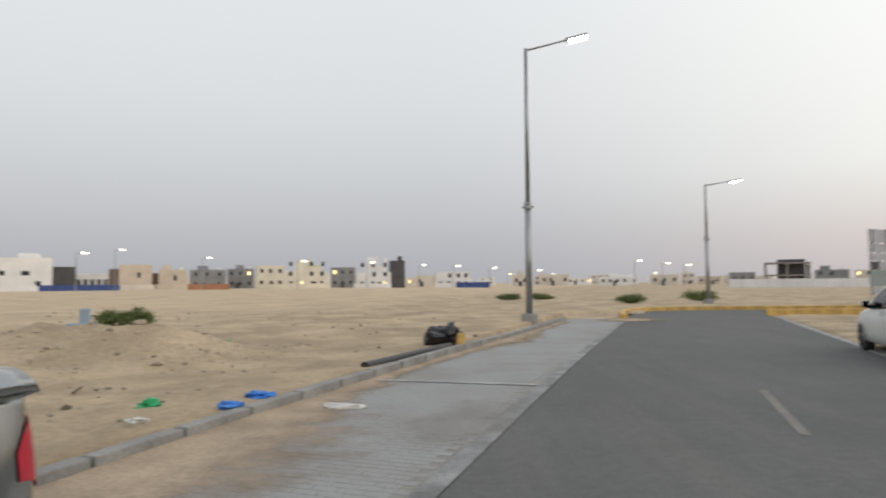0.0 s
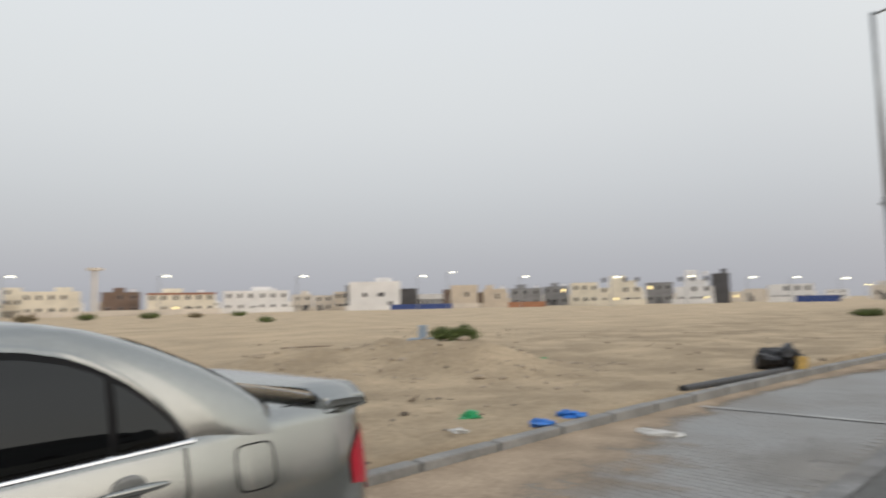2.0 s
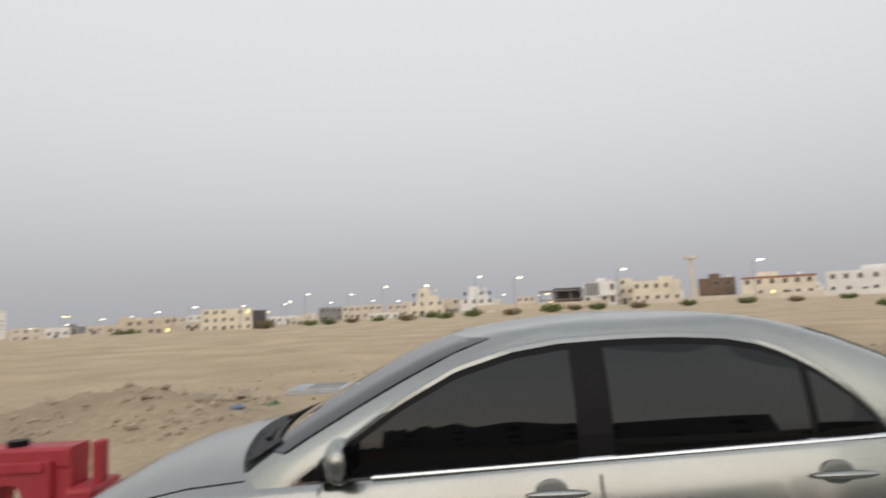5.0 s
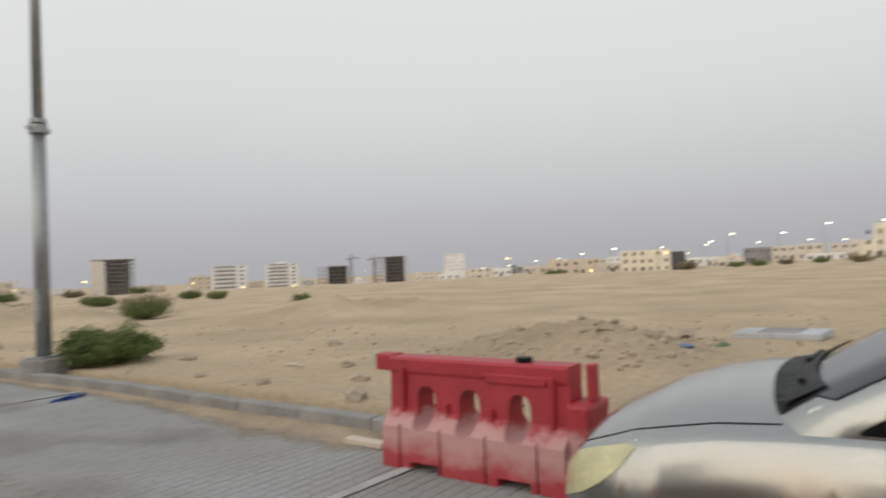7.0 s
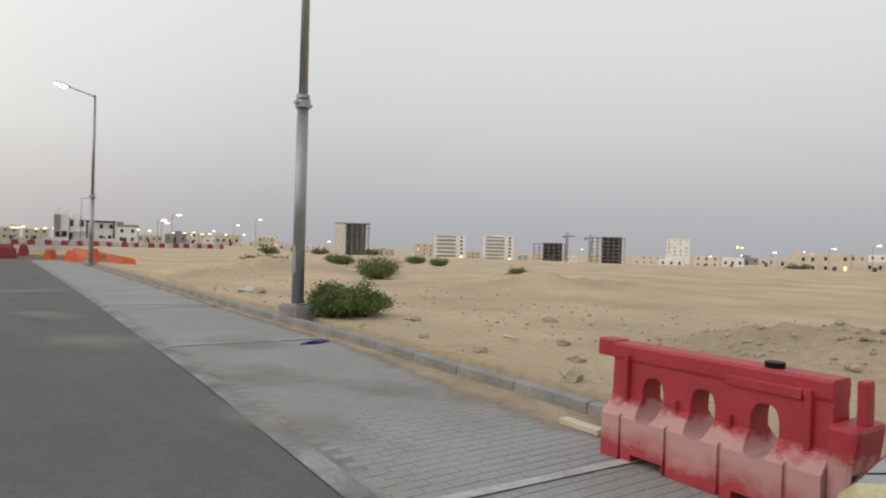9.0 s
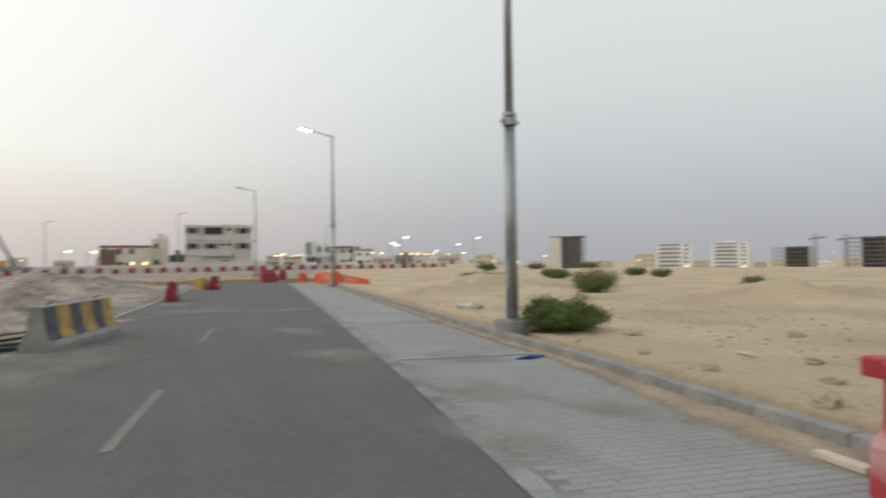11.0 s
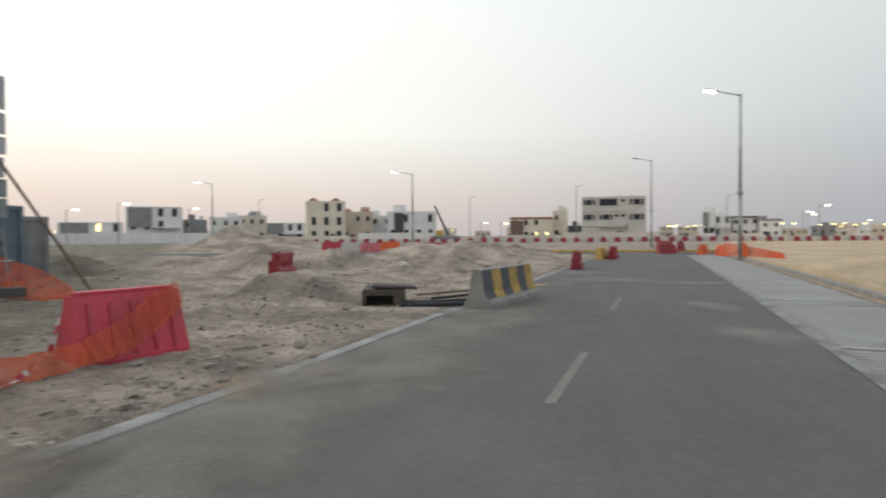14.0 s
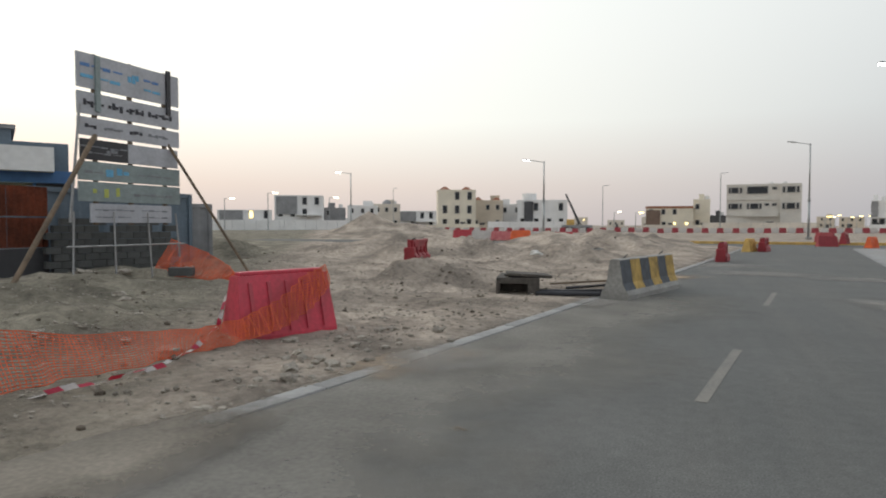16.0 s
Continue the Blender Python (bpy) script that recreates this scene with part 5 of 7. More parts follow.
def scuffed_red():
    """Red plastic whose lower half is scuffed pale and dusty, with red showing again at the foot."""
    m = mat("scuffed_red_plastic", (0.41, 0.032, 0.045), 0.5, var=0.10, scale=2.5, fine=22)
    n, l = m.node_tree.nodes, m.node_tree.links
    b = n["Principled BSDF"]
    tc = n.new("ShaderNodeTexCoord")
    sp = n.new("ShaderNodeSeparateXYZ")
    l.new(tc.outputs["Object"], sp.inputs[0])
    ns = n.new("ShaderNodeTexNoise")
    ns.inputs["Scale"].default_value, ns.inputs["Detail"].default_value = 3.6, 9
    ns.inputs["Roughness"].default_value = 0.7
    l.new(tc.outputs["Object"], ns.inputs["Vector"])
    ad = n.new("ShaderNodeMath")
    ad.operation = "MULTIPLY_ADD"
    ad.inputs[1].default_value = 0.42
    l.new(ns.outputs["Fac"], ad.inputs[0])
    l.new(sp.outputs["Z"], ad.inputs[2])
    rp = n.new("ShaderNodeValToRGB")
    rp.color_ramp.elements[0].position, rp.color_ramp.elements[0].color = 0.30, (0.05, 0.05, 0.05, 1)
    rp.color_ramp.elements[1].position, rp.color_ramp.elements[1].color = 0.64, (0, 0, 0, 1)
    for p, v in ((0.37, 0.45), (0.46, 0.80), (0.585, 0.70)):
        k = rp.color_ramp.elements.new(p)
        k.color = (v, v, v, 1)
    l.new(ad.outputs[0], rp.inputs[0])
    mx = n.new("ShaderNodeMixRGB")
    mx.inputs[2].default_value = (0.56, 0.36, 0.34, 1)
    hs = [k for k in n if k.bl_idname == "ShaderNodeHueSaturation"][0]
    l.new(rp.outputs[0], mx.inputs[0])
    l.new(hs.outputs[0], mx.inputs[1])
    l.new(mx.outputs[0], b.inputs["Base Color"])
    return m


SCUFF = scuffed_red()
# barriers with oval holes
PROF = ((-0.22, 0.0), (-0.22, 0.10), (-0.215, 0.36), (-0.13, 0.50), (-0.115, 0.80), (-0.13, 0.83), (-0.13, 0.93), (-0.11, 0.95), (0.11, 0.95), (0.13, 0.93), (0.13, 0.83), (0.115, 0.80), (0.13, 0.50), (0.215, 0.36), (0.22, 0.10), (0.22, 0.0))
PROF = tuple((y * (0.8 if abs(y) < 0.14 else 1.0), z * 0.90) for y, z in PROF)
HOLED = {}


def holed_barrier(m, material, label, group="plastic barriers"):
    """A water-filled barrier with three oval holes; local x runs along it."""
    t = thing("traffic_barrier", label, "barrier", m, group)
    if material.name not in HOLED:
        cutters = [oval(x, 0.47, 0.082, 0.165) for x in (-0.36, 0.02, 0.38)]
        cutters += [boxed(x, 0, 0.0, 0.24, 1.2, 0.13) for x in (-0.36, 0.34)]
        cutters += [boxed(x, s * 0.225, 0.2, 0.022, 0.06, 0.5) for x in (-0.53, -0.16, 0.2, 0.55) for s in (-1, 1)]
        cutters += [boxed(0.44, 0, 0.885, 0.16, 1.2, 0.05), boxed(-0.36, 0, 0.885, 0.2, 1.2, 0.05)]
        HOLED[material.name] = cut(prism(PROF, 1.42), cutters, material)
    ob = new("body", HOLED[material.name])
    ob.parent = t
    bev = ob.modifiers.new("soft_edges", "BEVEL")
    bev.width, bev.segments, bev.angle_limit = 0.014, 2, radians(40)
    for s in (-1, 1):
        for x in (-0.60, -0.16, 0.2, 0.58):
            part("rib", boxed(x, s * 0.105, 0.60 if abs(x) > 0.5 else 0.42, 0.035, 0.06, 0.36 if abs(x) > 0.5 else 0.2, bevel=0.01), material, t)
        part("raised_panel", boxed(-0.34, s * 0.098, 0.74, 0.44, 0.03, 0.07, bevel=0.01), material, t)
    part("male_lug", boxed(0.79, 0, 0.80, 0.17, 0.15, 0.14, bevel=0.02), material, t)
    bm = bmesh.new()
    box(bm, -0.785, 0.0, 0.33, 0.15, 0.34, 0.58, bevel=0.03)
    for v in bm.verts:
        if v.co.x < -0.78:
            v.co.x += 0.16 * max(0, 0.45 - v.co.z)
    part("end_wing", bm, material, t)
    part("end_post", boxed(-0.82, 0, 0.74, 0.05, 0.1, 0.26, bevel=0.015), material, t)
    part("filler_cap", tubed((-0.36, 0, 0.855), (-0.36, 0, 0.89), 0.055, n=14), BLACKTRIM, t, "black filler cap")
    part("drain_plug", tubed((-0.6, -0.25, 0.09), (-0.6, -0.225, 0.09), 0.03, n=10), BLACKTRIM, t)
    return t


holed_barrier(pose(-4.28, -1.80, 0.0, 0, 0, 259) @ Matrix.Diagonal((1.06, 1.0, 0.935, 1)), SCUFF, "red plastic water barrier with oval holes and dust")

# ribbed barriers on the building site
PROF2 = ((-0.25, 0.0), (-0.25, 0.12), (-0.11, 0.74), (-0.09, 0.82), (0.09, 0.82), (0.11, 0.74), (0.25, 0.12), (0.25, 0.0))
RIBBED = {}


def ribbed_barrier(x, y, turn, material, label, z=None, length=1.45, group="plastic barriers", tilt=0, ribs=True):
    key = (material.name, length)
    if key not in RIBBED:
        me = cut(prism(PROF2, length, 0.07), [boxed(k * length, 0, 0.0, 0.15, 1.2, 0.14) for k in (-0.3, 0.0, 0.3)], material)
        rib = mesh_of("rib", prism(((-0.255, 0.16), (-0.275, 0.16), (-0.13, 0.74), (-0.11, 0.74)), 0.05), material)
        cap = mesh_of("top_rail", boxed(0, 0, 0.84, length * 0.86, 0.13, 0.05, bevel=0.015), material)
        RIBBED[key] = (me, rib, cap)
    me, rib, cap = RIBBED[key]
    t = thing("traffic_barrier", label, "barrier", pose(x, y, ground_z(x, y) - 0.02 if z is None else z, 0, tilt, turn), group)
    for nm, d in (("body", me), ("top_rail", cap)):
        o = new(nm, d)
        o.parent = t
    for k in (-0.36, -0.18, 0.0, 0.18, 0.36) if ribs else ():
        for s in (0, 180):
            o = new("rib", rib)
            o.parent = t
            o.matrix_basis = pose(0, 0, 0, 0, 0, s) @ Matrix.Translation((k * length, 0, 0))
    return t


REDK = mat("dark_faded_red_plastic", (0.30, 0.03, 0.04), 0.55, var=0.12, scale=2.0, fine=20)
REDB = mat("bright_faded_red_plastic", (0.52, 0.045, 0.075), 0.5, var=0.12, scale=2.2, fine=18, col2=(0.40, 0.05, 0.07))
big = ribbed_barrier(4.86, -7.54, math.degrees(math.atan2(-1.36, -0.53)), REDB, "faded red plastic barrier draped with orange netting", z=0.0)
big.scale = (1.0, 1.0, 1.07)
ribbed_barrier(-3.6, -40.9, 70, YELLOW, "yellow plastic barrier near the end of the street", length=1.45)
for x, y, a, mtl, lab in ((-9.6, -52.4, 20, REDK, "red barrier tipped in a heap"), (-11.0, -54.0, 70, REDK, "red barrier tipped in a heap"), (-10.2, -56.5, 140, REDK, "red barrier tipped in a heap"), (-11.9, -50.6, 60, ORANGE, "orange barrier at the road end"), (-12.3, -47.2, 90, ORANGE, "orange barrier at the road end"), (-12.6, -43.2, 80, ORANGE, "orange barrier beside netting")):
    ribbed_barrier(x, y, a, mtl, lab, length=1.45)
for i in range(88):
    bx = 46 - i * 1.2
    by = -112 - 0.10 * (46 - bx) + 0.6 * math.sin(i * 1.7)
    ribbed_barrier(bx, by, 3 + 5 * math.sin(i), REDK if i % 2 else WHITEP, "red plastic barrier in a long row" if i % 2 else "white plastic barrier in a long row", length=1.1, group="row of red and white barriers", ribs=False)
for i, (mtl, lab) in enumerate(((RED, "red"), (WHITEP, "white"), (REDDUST, "dusty pink"), (ORANGE, "orange"), (WHITEP, "white"), (RED, "red"))):
    ribbed_barrier(20.2 - i * 2.0, -58.8 + i * 0.25, 4, mtl, lab + " plastic barrier in a short row", length=1.9, group="short row of barriers")

# concrete barrier with yellow and black stripes
STRIPEY = mat("chipped_yellow_paint", (0.44, 0.29, 0.085), 0.8, var=0.22, scale=5, fine=30)
STRIPEK = mat("chipped_black_paint", (0.085, 0.092, 0.105), 0.8, var=0.2, scale=5, fine=30)
jb = thing("concrete_barrier", "weathered concrete barrier with chipped yellow and black stripes", "barrier", pose(0.78, -15.3, 0.0, 0, 0, math.degrees(math.atan2(3.7, 1.1))))
JP = ((-0.30, 0.0), (-0.30, 0.10), (-0.17, 0.33), (-0.10, 0.80), (-0.08, 0.82), (0.08, 0.82), (0.10, 0.80), (0.17, 0.33), (0.30, 0.10), (0.30, 0.0))
bmj = prism(JP, 3.3)
part("body", bmj, CONC, jb)
for i in range(6):
    for s in (-1, 1):
        bm = prism(((s * 0.250, 0.195), (s * 0.175, 0.335), (s * 0.104, 0.80), (s * 0.098, 0.80), (s * 0.166, 0.335), (s * 0.240, 0.195)), 3.3 / 6 - 0.01)
        for v in bm.verts:
            v.co.x += -1.65 + 3.3 * (i + 0.5) / 6
        part("stripe", bm, STRIPEK if i % 2 else STRIPEY, jb)
for x in (-1.1, 1.1):
    part("lifting_eye", tubed((x, -0.05, 0.82), (x, 0.05, 0.90), 0.012, n=6), DARKSTEEL, jb)


# ---- project signboards ----
# board colours are lowered to stand for fronts lit from behind
BOARD = mat("faded_white_board", (0.43, 0.44, 0.475), 0.6, var=0.08, scale=1.5, fine=14)
BOARDG = mat("faded_green_board", (0.25, 0.30, 0.30), 0.6, var=0.10, scale=1.5, fine=14)
BOARDK = mat("dark_board_panel", (0.045, 0.045, 0.05), 0.6, var=0.1)
INKB = mat("blue_ink", (0.10, 0.22, 0.48), 0.6)
INKC = mat("cyan_ink", (0.14, 0.40, 0.62), 0.6)
INKK = mat("black_ink", (0.04, 0.04, 0.05), 0.6)
INKG = mat("grey_ink", (0.22, 0.23, 0.25), 0.6)
INKY = mat("yellow_green_ink", (0.45, 0.48, 0.12), 0.6)
TIMBER = mat("weathered_timber", (0.17, 0.125, 0.085), 0.9, var=0.2, scale=3, fine=30, bump=0.3)
PIPEW = mat("pale_scaffold_tube", (0.33, 0.33, 0.33), 0.5, metal=0.4, var=0.12)


def bars(board, w, z0, z1, rows):
    """Plain bars that stand for writing: rows of (u from, u to, v from, v to, material, how many words), u and v from 0 to 1 on the board."""
    for u0, u1, v0, v1, ink, n in rows:
        step = (u1 - u0) / n
        for i in range(n):
            a, b = u0 + i * step, u0 + (i + 0.82 + 0.1 * math.sin(i * 2.3)) * step
            tall = 0.72 + 0.28 * math.sin(i * 3.1 + u0 * 40)
            lift = 0.14 * math.sin(i * 1.7 + u0 * 23) * (v1 - v0)
            part("lettering_bar", boxed((a + b - 1) / 2 * w, -0.028, z0 + ((v0 + v1) / 2 + lift) * (z1 - z0), (b - a) * w, 0.008, tall * (v1 - v0) * (z1 - z0)), ink, board)


def signboard(m, w, label, detailed=True):
    t = thing("project_signboard", label, "signboard", m)
    rows = (
        (5.42, 4.62, -0.5, 0.5, BOARD, ((0.03, 0.42, 0.60, 0.70, INKB, 4), (0.03, 0.42, 0.28, 0.38, INKC, 3), (0.46, 0.58, 0.42, 0.72, INKC, 3), (0.62, 0.78, 0.56, 0.66, INKB, 2), (0.62, 0.80, 0.26, 0.36, INKC, 2))),
        (4.53, 4.02, -0.5, 0.5, BOARD, ((0.05, 0.24, 0.36, 0.64, INKK, 6), (0.27, 0.41, 0.34, 0.66, INKK, 4), (0.44, 0.62, 0.36, 0.64, INKK, 6), (0.66, 0.92, 0.36, 0.62, INKK, 7))),
        (3.95, 3.53, -0.5, 0.5, BOARD, ((0.06, 0.17, 0.40, 0.62, INKK, 3), (0.23, 0.41, 0.40, 0.60, INKG, 6), (0.47, 0.60, 0.38, 0.64, INKK, 4), (0.66, 0.88, 0.40, 0.60, INKG, 6))),
        (3.45, 2.97, -0.48, -0.05, BOARDK, ((0.25, 0.36, 0.35, 0.6, INKG, 3),)),
        (3.45, 2.97, -0.045, 0.48, BOARD, ((0.02, 0.46, 0.60, 0.68, INKG, 5), (0.05, 0.40, 0.3, 0.38, INKG, 4))),
        (2.93, 2.49, -0.5, 0.5, BOARDG, ((0.05, 0.22, 0.35, 0.5, INKG, 2), (0.24, 0.32, 0.2, 0.8, INKC, 1), (0.34, 0.46, 0.3, 0.7, INKC, 2), (0.55, 0.9, 0.4, 0.52, INKG, 4))),
        (2.46, 2.00, -0.5, 0.5, BOARDG, ((0.12, 0.16, 0.25, 0.75, INKY, 1), (0.22, 0.27, 0.25, 0.75, INKY, 1), (0.33, 0.37, 0.2, 0.7, INKY, 1), (0.5, 0.92, 0.35, 0.5, INKG, 5))),
        (1.95, 1.50, -0.40, 0.40, BOARD, ((0.14, 0.52, 0.62, 0.72, INKG, 6), (0.58, 0.86, 0.62, 0.72, INKG, 4), (0.14, 0.48, 0.25, 0.33, INKG, 5), (0.58, 0.86, 0.25, 0.33, INKG, 4))),
    )
    for z1, z0, a, b, mt, ink in rows:
        bd = part("board", boxed((a + b) / 2 * w, 0, (z0 + z1) / 2, (b - a) * w, 0.045, z1 - z0, bevel=0.006), mt, t)
        if detailed:
            bars(bd, w, z0, z1, ink)
    for k in (-0.33, 0.0, 0.36):
        part("post", boxed(k * w, 0.08, 3.45, 0.08, 0.09, 4.0), TIMBER, t)
    part("front_batten", boxed(0.37 * w, -0.055, 4.93, 0.12, 0.06, 1.15), BOARDK, t)
    part("front_batten", boxed(-0.33 * w, -0.055, 4.75, 0.12, 0.06, 1.3), BOARDG, t)
    for k in (-0.62, -0.24, 0.12, 0.45):
        part("scaffold_leg", tubed((k * w, -0.25, -0.2), (k * w * 0.92, -0.12, 1.75), 0.022, n=8), PIPEW, t)
    part("scaffold_rail", tubed((-0.66 * w, -0.24, 0.95), (0.48 * w, -0.24, 0.95), 0.02, n=8), PIPEW, t)
    part("scaffold_rail", tubed((-0.62 * w, -0.2, 1.5), (-0.5 * w, -0.1, 4.2), 0.03, n=8), PIPEW, t)
    return t


SIGN = pose(12.88, -12.63, 0.05, 0, 0, -92.5)
signboard(SIGN, 2.96, "stack of faded project signboards on scaffold tubes and timber")
for a, b, r, lab in (((12.62, -11.35, 3.55), (11.6, -8.5, 0.1), 0.055, "long weathered timber prop leaning on the signboard"), ((12.85, -13.75, 3.65), (10.75, -14.5, 0.1), 0.04, "dark timber prop leaning on the signboard")):
    t = thing("timber_prop", lab, "timber", pose(0, 0, 0))
    part("pole", tubed(a, b, r, r * 0.9, 8), TIMBER, t)
signboard(Matrix.Translation((16.4, 24.4, 0)) @ Matrix.Rotation(radians(25), 4, "Z") @ Matrix.Diagonal((0.42, 0.62, 0.62, 1)), 3.0, "second stack of project signboards behind the white car", detailed=False)

# ---- building plot behind the signboard ----
# block grey is lowered to hold the shade behind the signboard
BLOCK = mat("shaded_concrete_block", (0.085, 0.087, 0.085), 0.9, var=0.12, scale=3, fine=20, bump=0.3, random_tone=0.14)
BLUEGREY = mat("blue_grey_sheet_steel", (0.13, 0.17, 0.21), 0.55, metal=0.2, var=0.10, scale=0.8, fine=10)
RUST = mat("rust_orange_sheet", (0.24, 0.075, 0.04), 0.8, var=0.2, scale=1.5, fine=14)
BLUEBAND = mat("blue_formwork", (0.06, 0.15, 0.33), 0.6, var=0.1)
wall = thing("block_wall", "low grey concrete block wall behind the signboard", "wall", pose(15.4, -14.3, 0, 0, 0, -104))
me = mesh_of("block", boxed(0, 0, 0, 0.39, 0.19, 0.185, bevel=0.008), BLOCK)
for r in range(9):
    for k in range(9):
        if r > 6 and (k * 7 + r) % 4 == 0:
            continue
        o = new("block", me)
        o.parent = wall
        o.location = (-1.7 + k * 0.4 + (0.2 if r % 2 else 0), random.uniform(-0.01, 0.01), 0.02 + r * 0.195)


def container(m, L, H, W, mt, label, name="site_container"):
    t = thing(name, label, "container", m)
    n = int(L / 0.11)
    for s in (-1, 1):
        rows = []
        for i in range(n + 1):
            y = s * (W / 2 - (0.03 if (i // 2) % 2 else 0.0))
            rows.append([(-L / 2 + L * i / n, y, 0.15), (-L / 2 + L * i / n, y, H - 0.12)])
        part("side_wall", grid_bm(rows), mt, t)
    part("core", boxed(0, 0, H / 2, L - 0.02, W - 0.1, H - 0.06), mt, t)
    for z in (0.08, H - 0.06):
        for s in (-1, 1):
            part("rail", boxed(0, s * W / 2, z, L, 0.1, 0.14), mt, t)
    for x in (-L / 2, L / 2):
        for s in (-1, 1):
            part("corner_post", boxed(x, s * W / 2, H / 2, 0.14, 0.14, H), mt, t)
    return t


container(pose(17.5, -15.4, 0.0, 0, 0, 84), 5.4, 2.55, 2.3, BLUEGREY, "blue-grey corrugated site container behind a block wall")
container(pose(18.2, -20.3, 0.0, 0, 0, 50), 1.3, 2.3, 1.3, W_GREY, "pale grey portable cabin beside the container", name="portable_cabin")
rp = thing("formwork_stack", "rust orange sheet panels stacked on a block base", "formwork", pose(16.35, -9.98, 0, 0, 0, 88))
# near-black base colour stands for the shade below the panels
part("base", boxed(0, 0, 0.42, 5.4, 0.6, 0.9), BOARDK, rp)
for r in range(2):
    for k in range(5):
        rows = [[(-2.7 + k * 1.09 + i * 0.09, 0.28 - (0.03 if i % 2 else 0), 0.9 + r * 0.82), (-2.7 + k * 1.09 + i * 0.09, 0.28 - (0.03 if i % 2 else 0), 1.68 + r * 0.82)] for i in range(13)]
        bm = grid_bm(rows)
        bmesh.ops.solidify(bm, geom=bm.faces[:], thickness=0.06)
        part("sheet_panel", bm, RUST, rp)
site = thing("unfinished_house", "unfinished blue-grey house with white boxes and blue formwork", "building", pose(25.85, -17.1, 0, 0, 0, 236.5))
# solid near-black box stands for the shade inside the open ground floor
part("ground_floor", boxed(-0.8, 3.4, 1.5, 8.2, 6, 3.4), W_DARK, site)
part("upper_floor", boxed(-1.6, 3.2, 4.3, 5.6, 6, 2.1), BLUEGREY, site)
part("side_wing", boxed(2.2, 3.4, 4.05, 2.0, 6, 1.7), BLUEGREY, site)
part("roof_edge", boxed(-1.6, 3.2, 5.43, 5.9, 6.3, 0.16), W_GREY, site)
part("white_box", boxed(1.4, -0.3, 4.12, 2.4, 1.0, 0.97), W_WHITE, site, "white cantilevered box")
part("formwork_band", boxed(-0.8, 0.1, 3.45, 8.2, 0.5, 0.5), BLUEBAND, site)
for k in range(7):
    part("prop", boxed(-4.8 + k * 1.35, 0.2, 1.6, 0.1, 0.1, 3.2), BLUEBAND, site)
part("work_light", boxed(1.3, 0.25, 2.75, 1.3, 0.2, 0.22, bevel=0.05), WINLIT, site, "glowing work light")

# ---- netting and tape ----
NET = mat("orange_safety_net", (0.66, 0.12, 0.045), 0.7, var=0.12, scale=3)


def netting(top, bottom, label, cell=0.055, strand=0.011, sag=0.0):
    """A knitted net between a top and a bottom line, each a list of places."""
    def run(line, k):
        seg = k * (len(line) - 1)
        i = min(len(line) - 2, int(seg))
        return Vector(line[i]).lerp(Vector(line[i + 1]), seg - i)
    length = sum((Vector(a) - Vector(b)).length for a, b in zip(bottom, bottom[1:]))
    high = max((Vector(a) - Vector(b)).length for a, b in zip(top, bottom))
    nu, nv = int(length / cell), max(3, int(high / cell))
    def place(u, v):
        p = run(bottom, u).lerp(run(top, u), v)
        w = 0.05 * noise.noise((p.x * 2.5, p.y * 2.5, p.z * 3)) + 0.02 * math.sin(u * 60 + v * 3)
        return p + Vector((w, w * 0.6, 0.3 * w))
    bm = bmesh.new()
    def ribbon_line(pts, side):
        prev = None
        for p in pts:
            a, b = bm.verts.new(p - side), bm.verts.new(p + side)
            if prev:
                bm.faces.new((prev[0], a, b, prev[1]))
            prev = (a, b)
    for j in range(1, nv):
        ribbon_line([place(i / nu, j / nv) for i in range(nu + 1)], Vector((0, 0, strand / 2)))
    for i in range(nu + 1):
        d = (place(min(1, (i + 1) / nu), 0.5) - place(max(0, (i - 1) / nu), 0.5)).normalized() * strand / 2
        ribbon_line([place(i / nu, j / nv) for j in range(nv + 1)], d)
    t = thing("safety_net", label, "netting")
    part("mesh_sheet", bm, NET, t)
    for nm, v in (("top_cord", 1.0), ("bottom_cord", 0.0)):
        pts = [place(i / nu, v) for i in range(0, nu + 1, 2)]
        bm = grid_bm([[p + strand * 0.7 * Vector((0.5 * math.cos(a), 0.5 * math.cos(a), math.sin(a))) for a in np.linspace(0, 2 * math.pi, 7)] for p in pts])
        part(nm, bm, NET, t)
    return t


def drawn_in(line):
    """Brings a line of places a little nearer to the road edge."""
    return [(0.93 * x - 0.0035, 0.93 * y - 0.046, z) for x, y, z in line]


netting(drawn_in([(7.0, -2.4, 0.82), (6.0, -4.3, 0.66), (5.75, -5.3, 0.45), (5.45, -6.6, 0.34), (5.22, -7.25, 0.38)]),
        drawn_in([(6.6, -2.6, 0.10), (5.72, -4.3, 0.10), (5.48, -5.2, 0.12), (5.22, -6.3, 0.14), (5.08, -7.15, 0.16)]),
        "sagging orange safety netting strung along the road edge", cell=0.05, strand=0.0095)
netting(drawn_in([(5.22, -7.25, 0.38), (5.0, -7.65, 0.56), (4.90, -8.25, 0.86), (4.85, -8.62, 0.97)]), drawn_in([(5.08, -7.15, 0.16), (4.93, -7.62, 0.24), (4.80, -8.15, 0.42), (4.76, -8.55, 0.68)]),
        "loose end of orange netting pulled over a red barrier", cell=0.036, strand=0.011)
netting([(13.0, -14.0, 1.1), (12.0, -14.2, 0.75), (10.9, -13.8, 0.42), (9.6, -12.6, 0.26)], [(13.3, -13.6, 0.16), (12.2, -13.6, 0.14), (10.9, -13.2, 0.12), (9.4, -12.3, 0.12)], "crumpled orange netting beside the signboard", cell=0.07, strand=0.022)
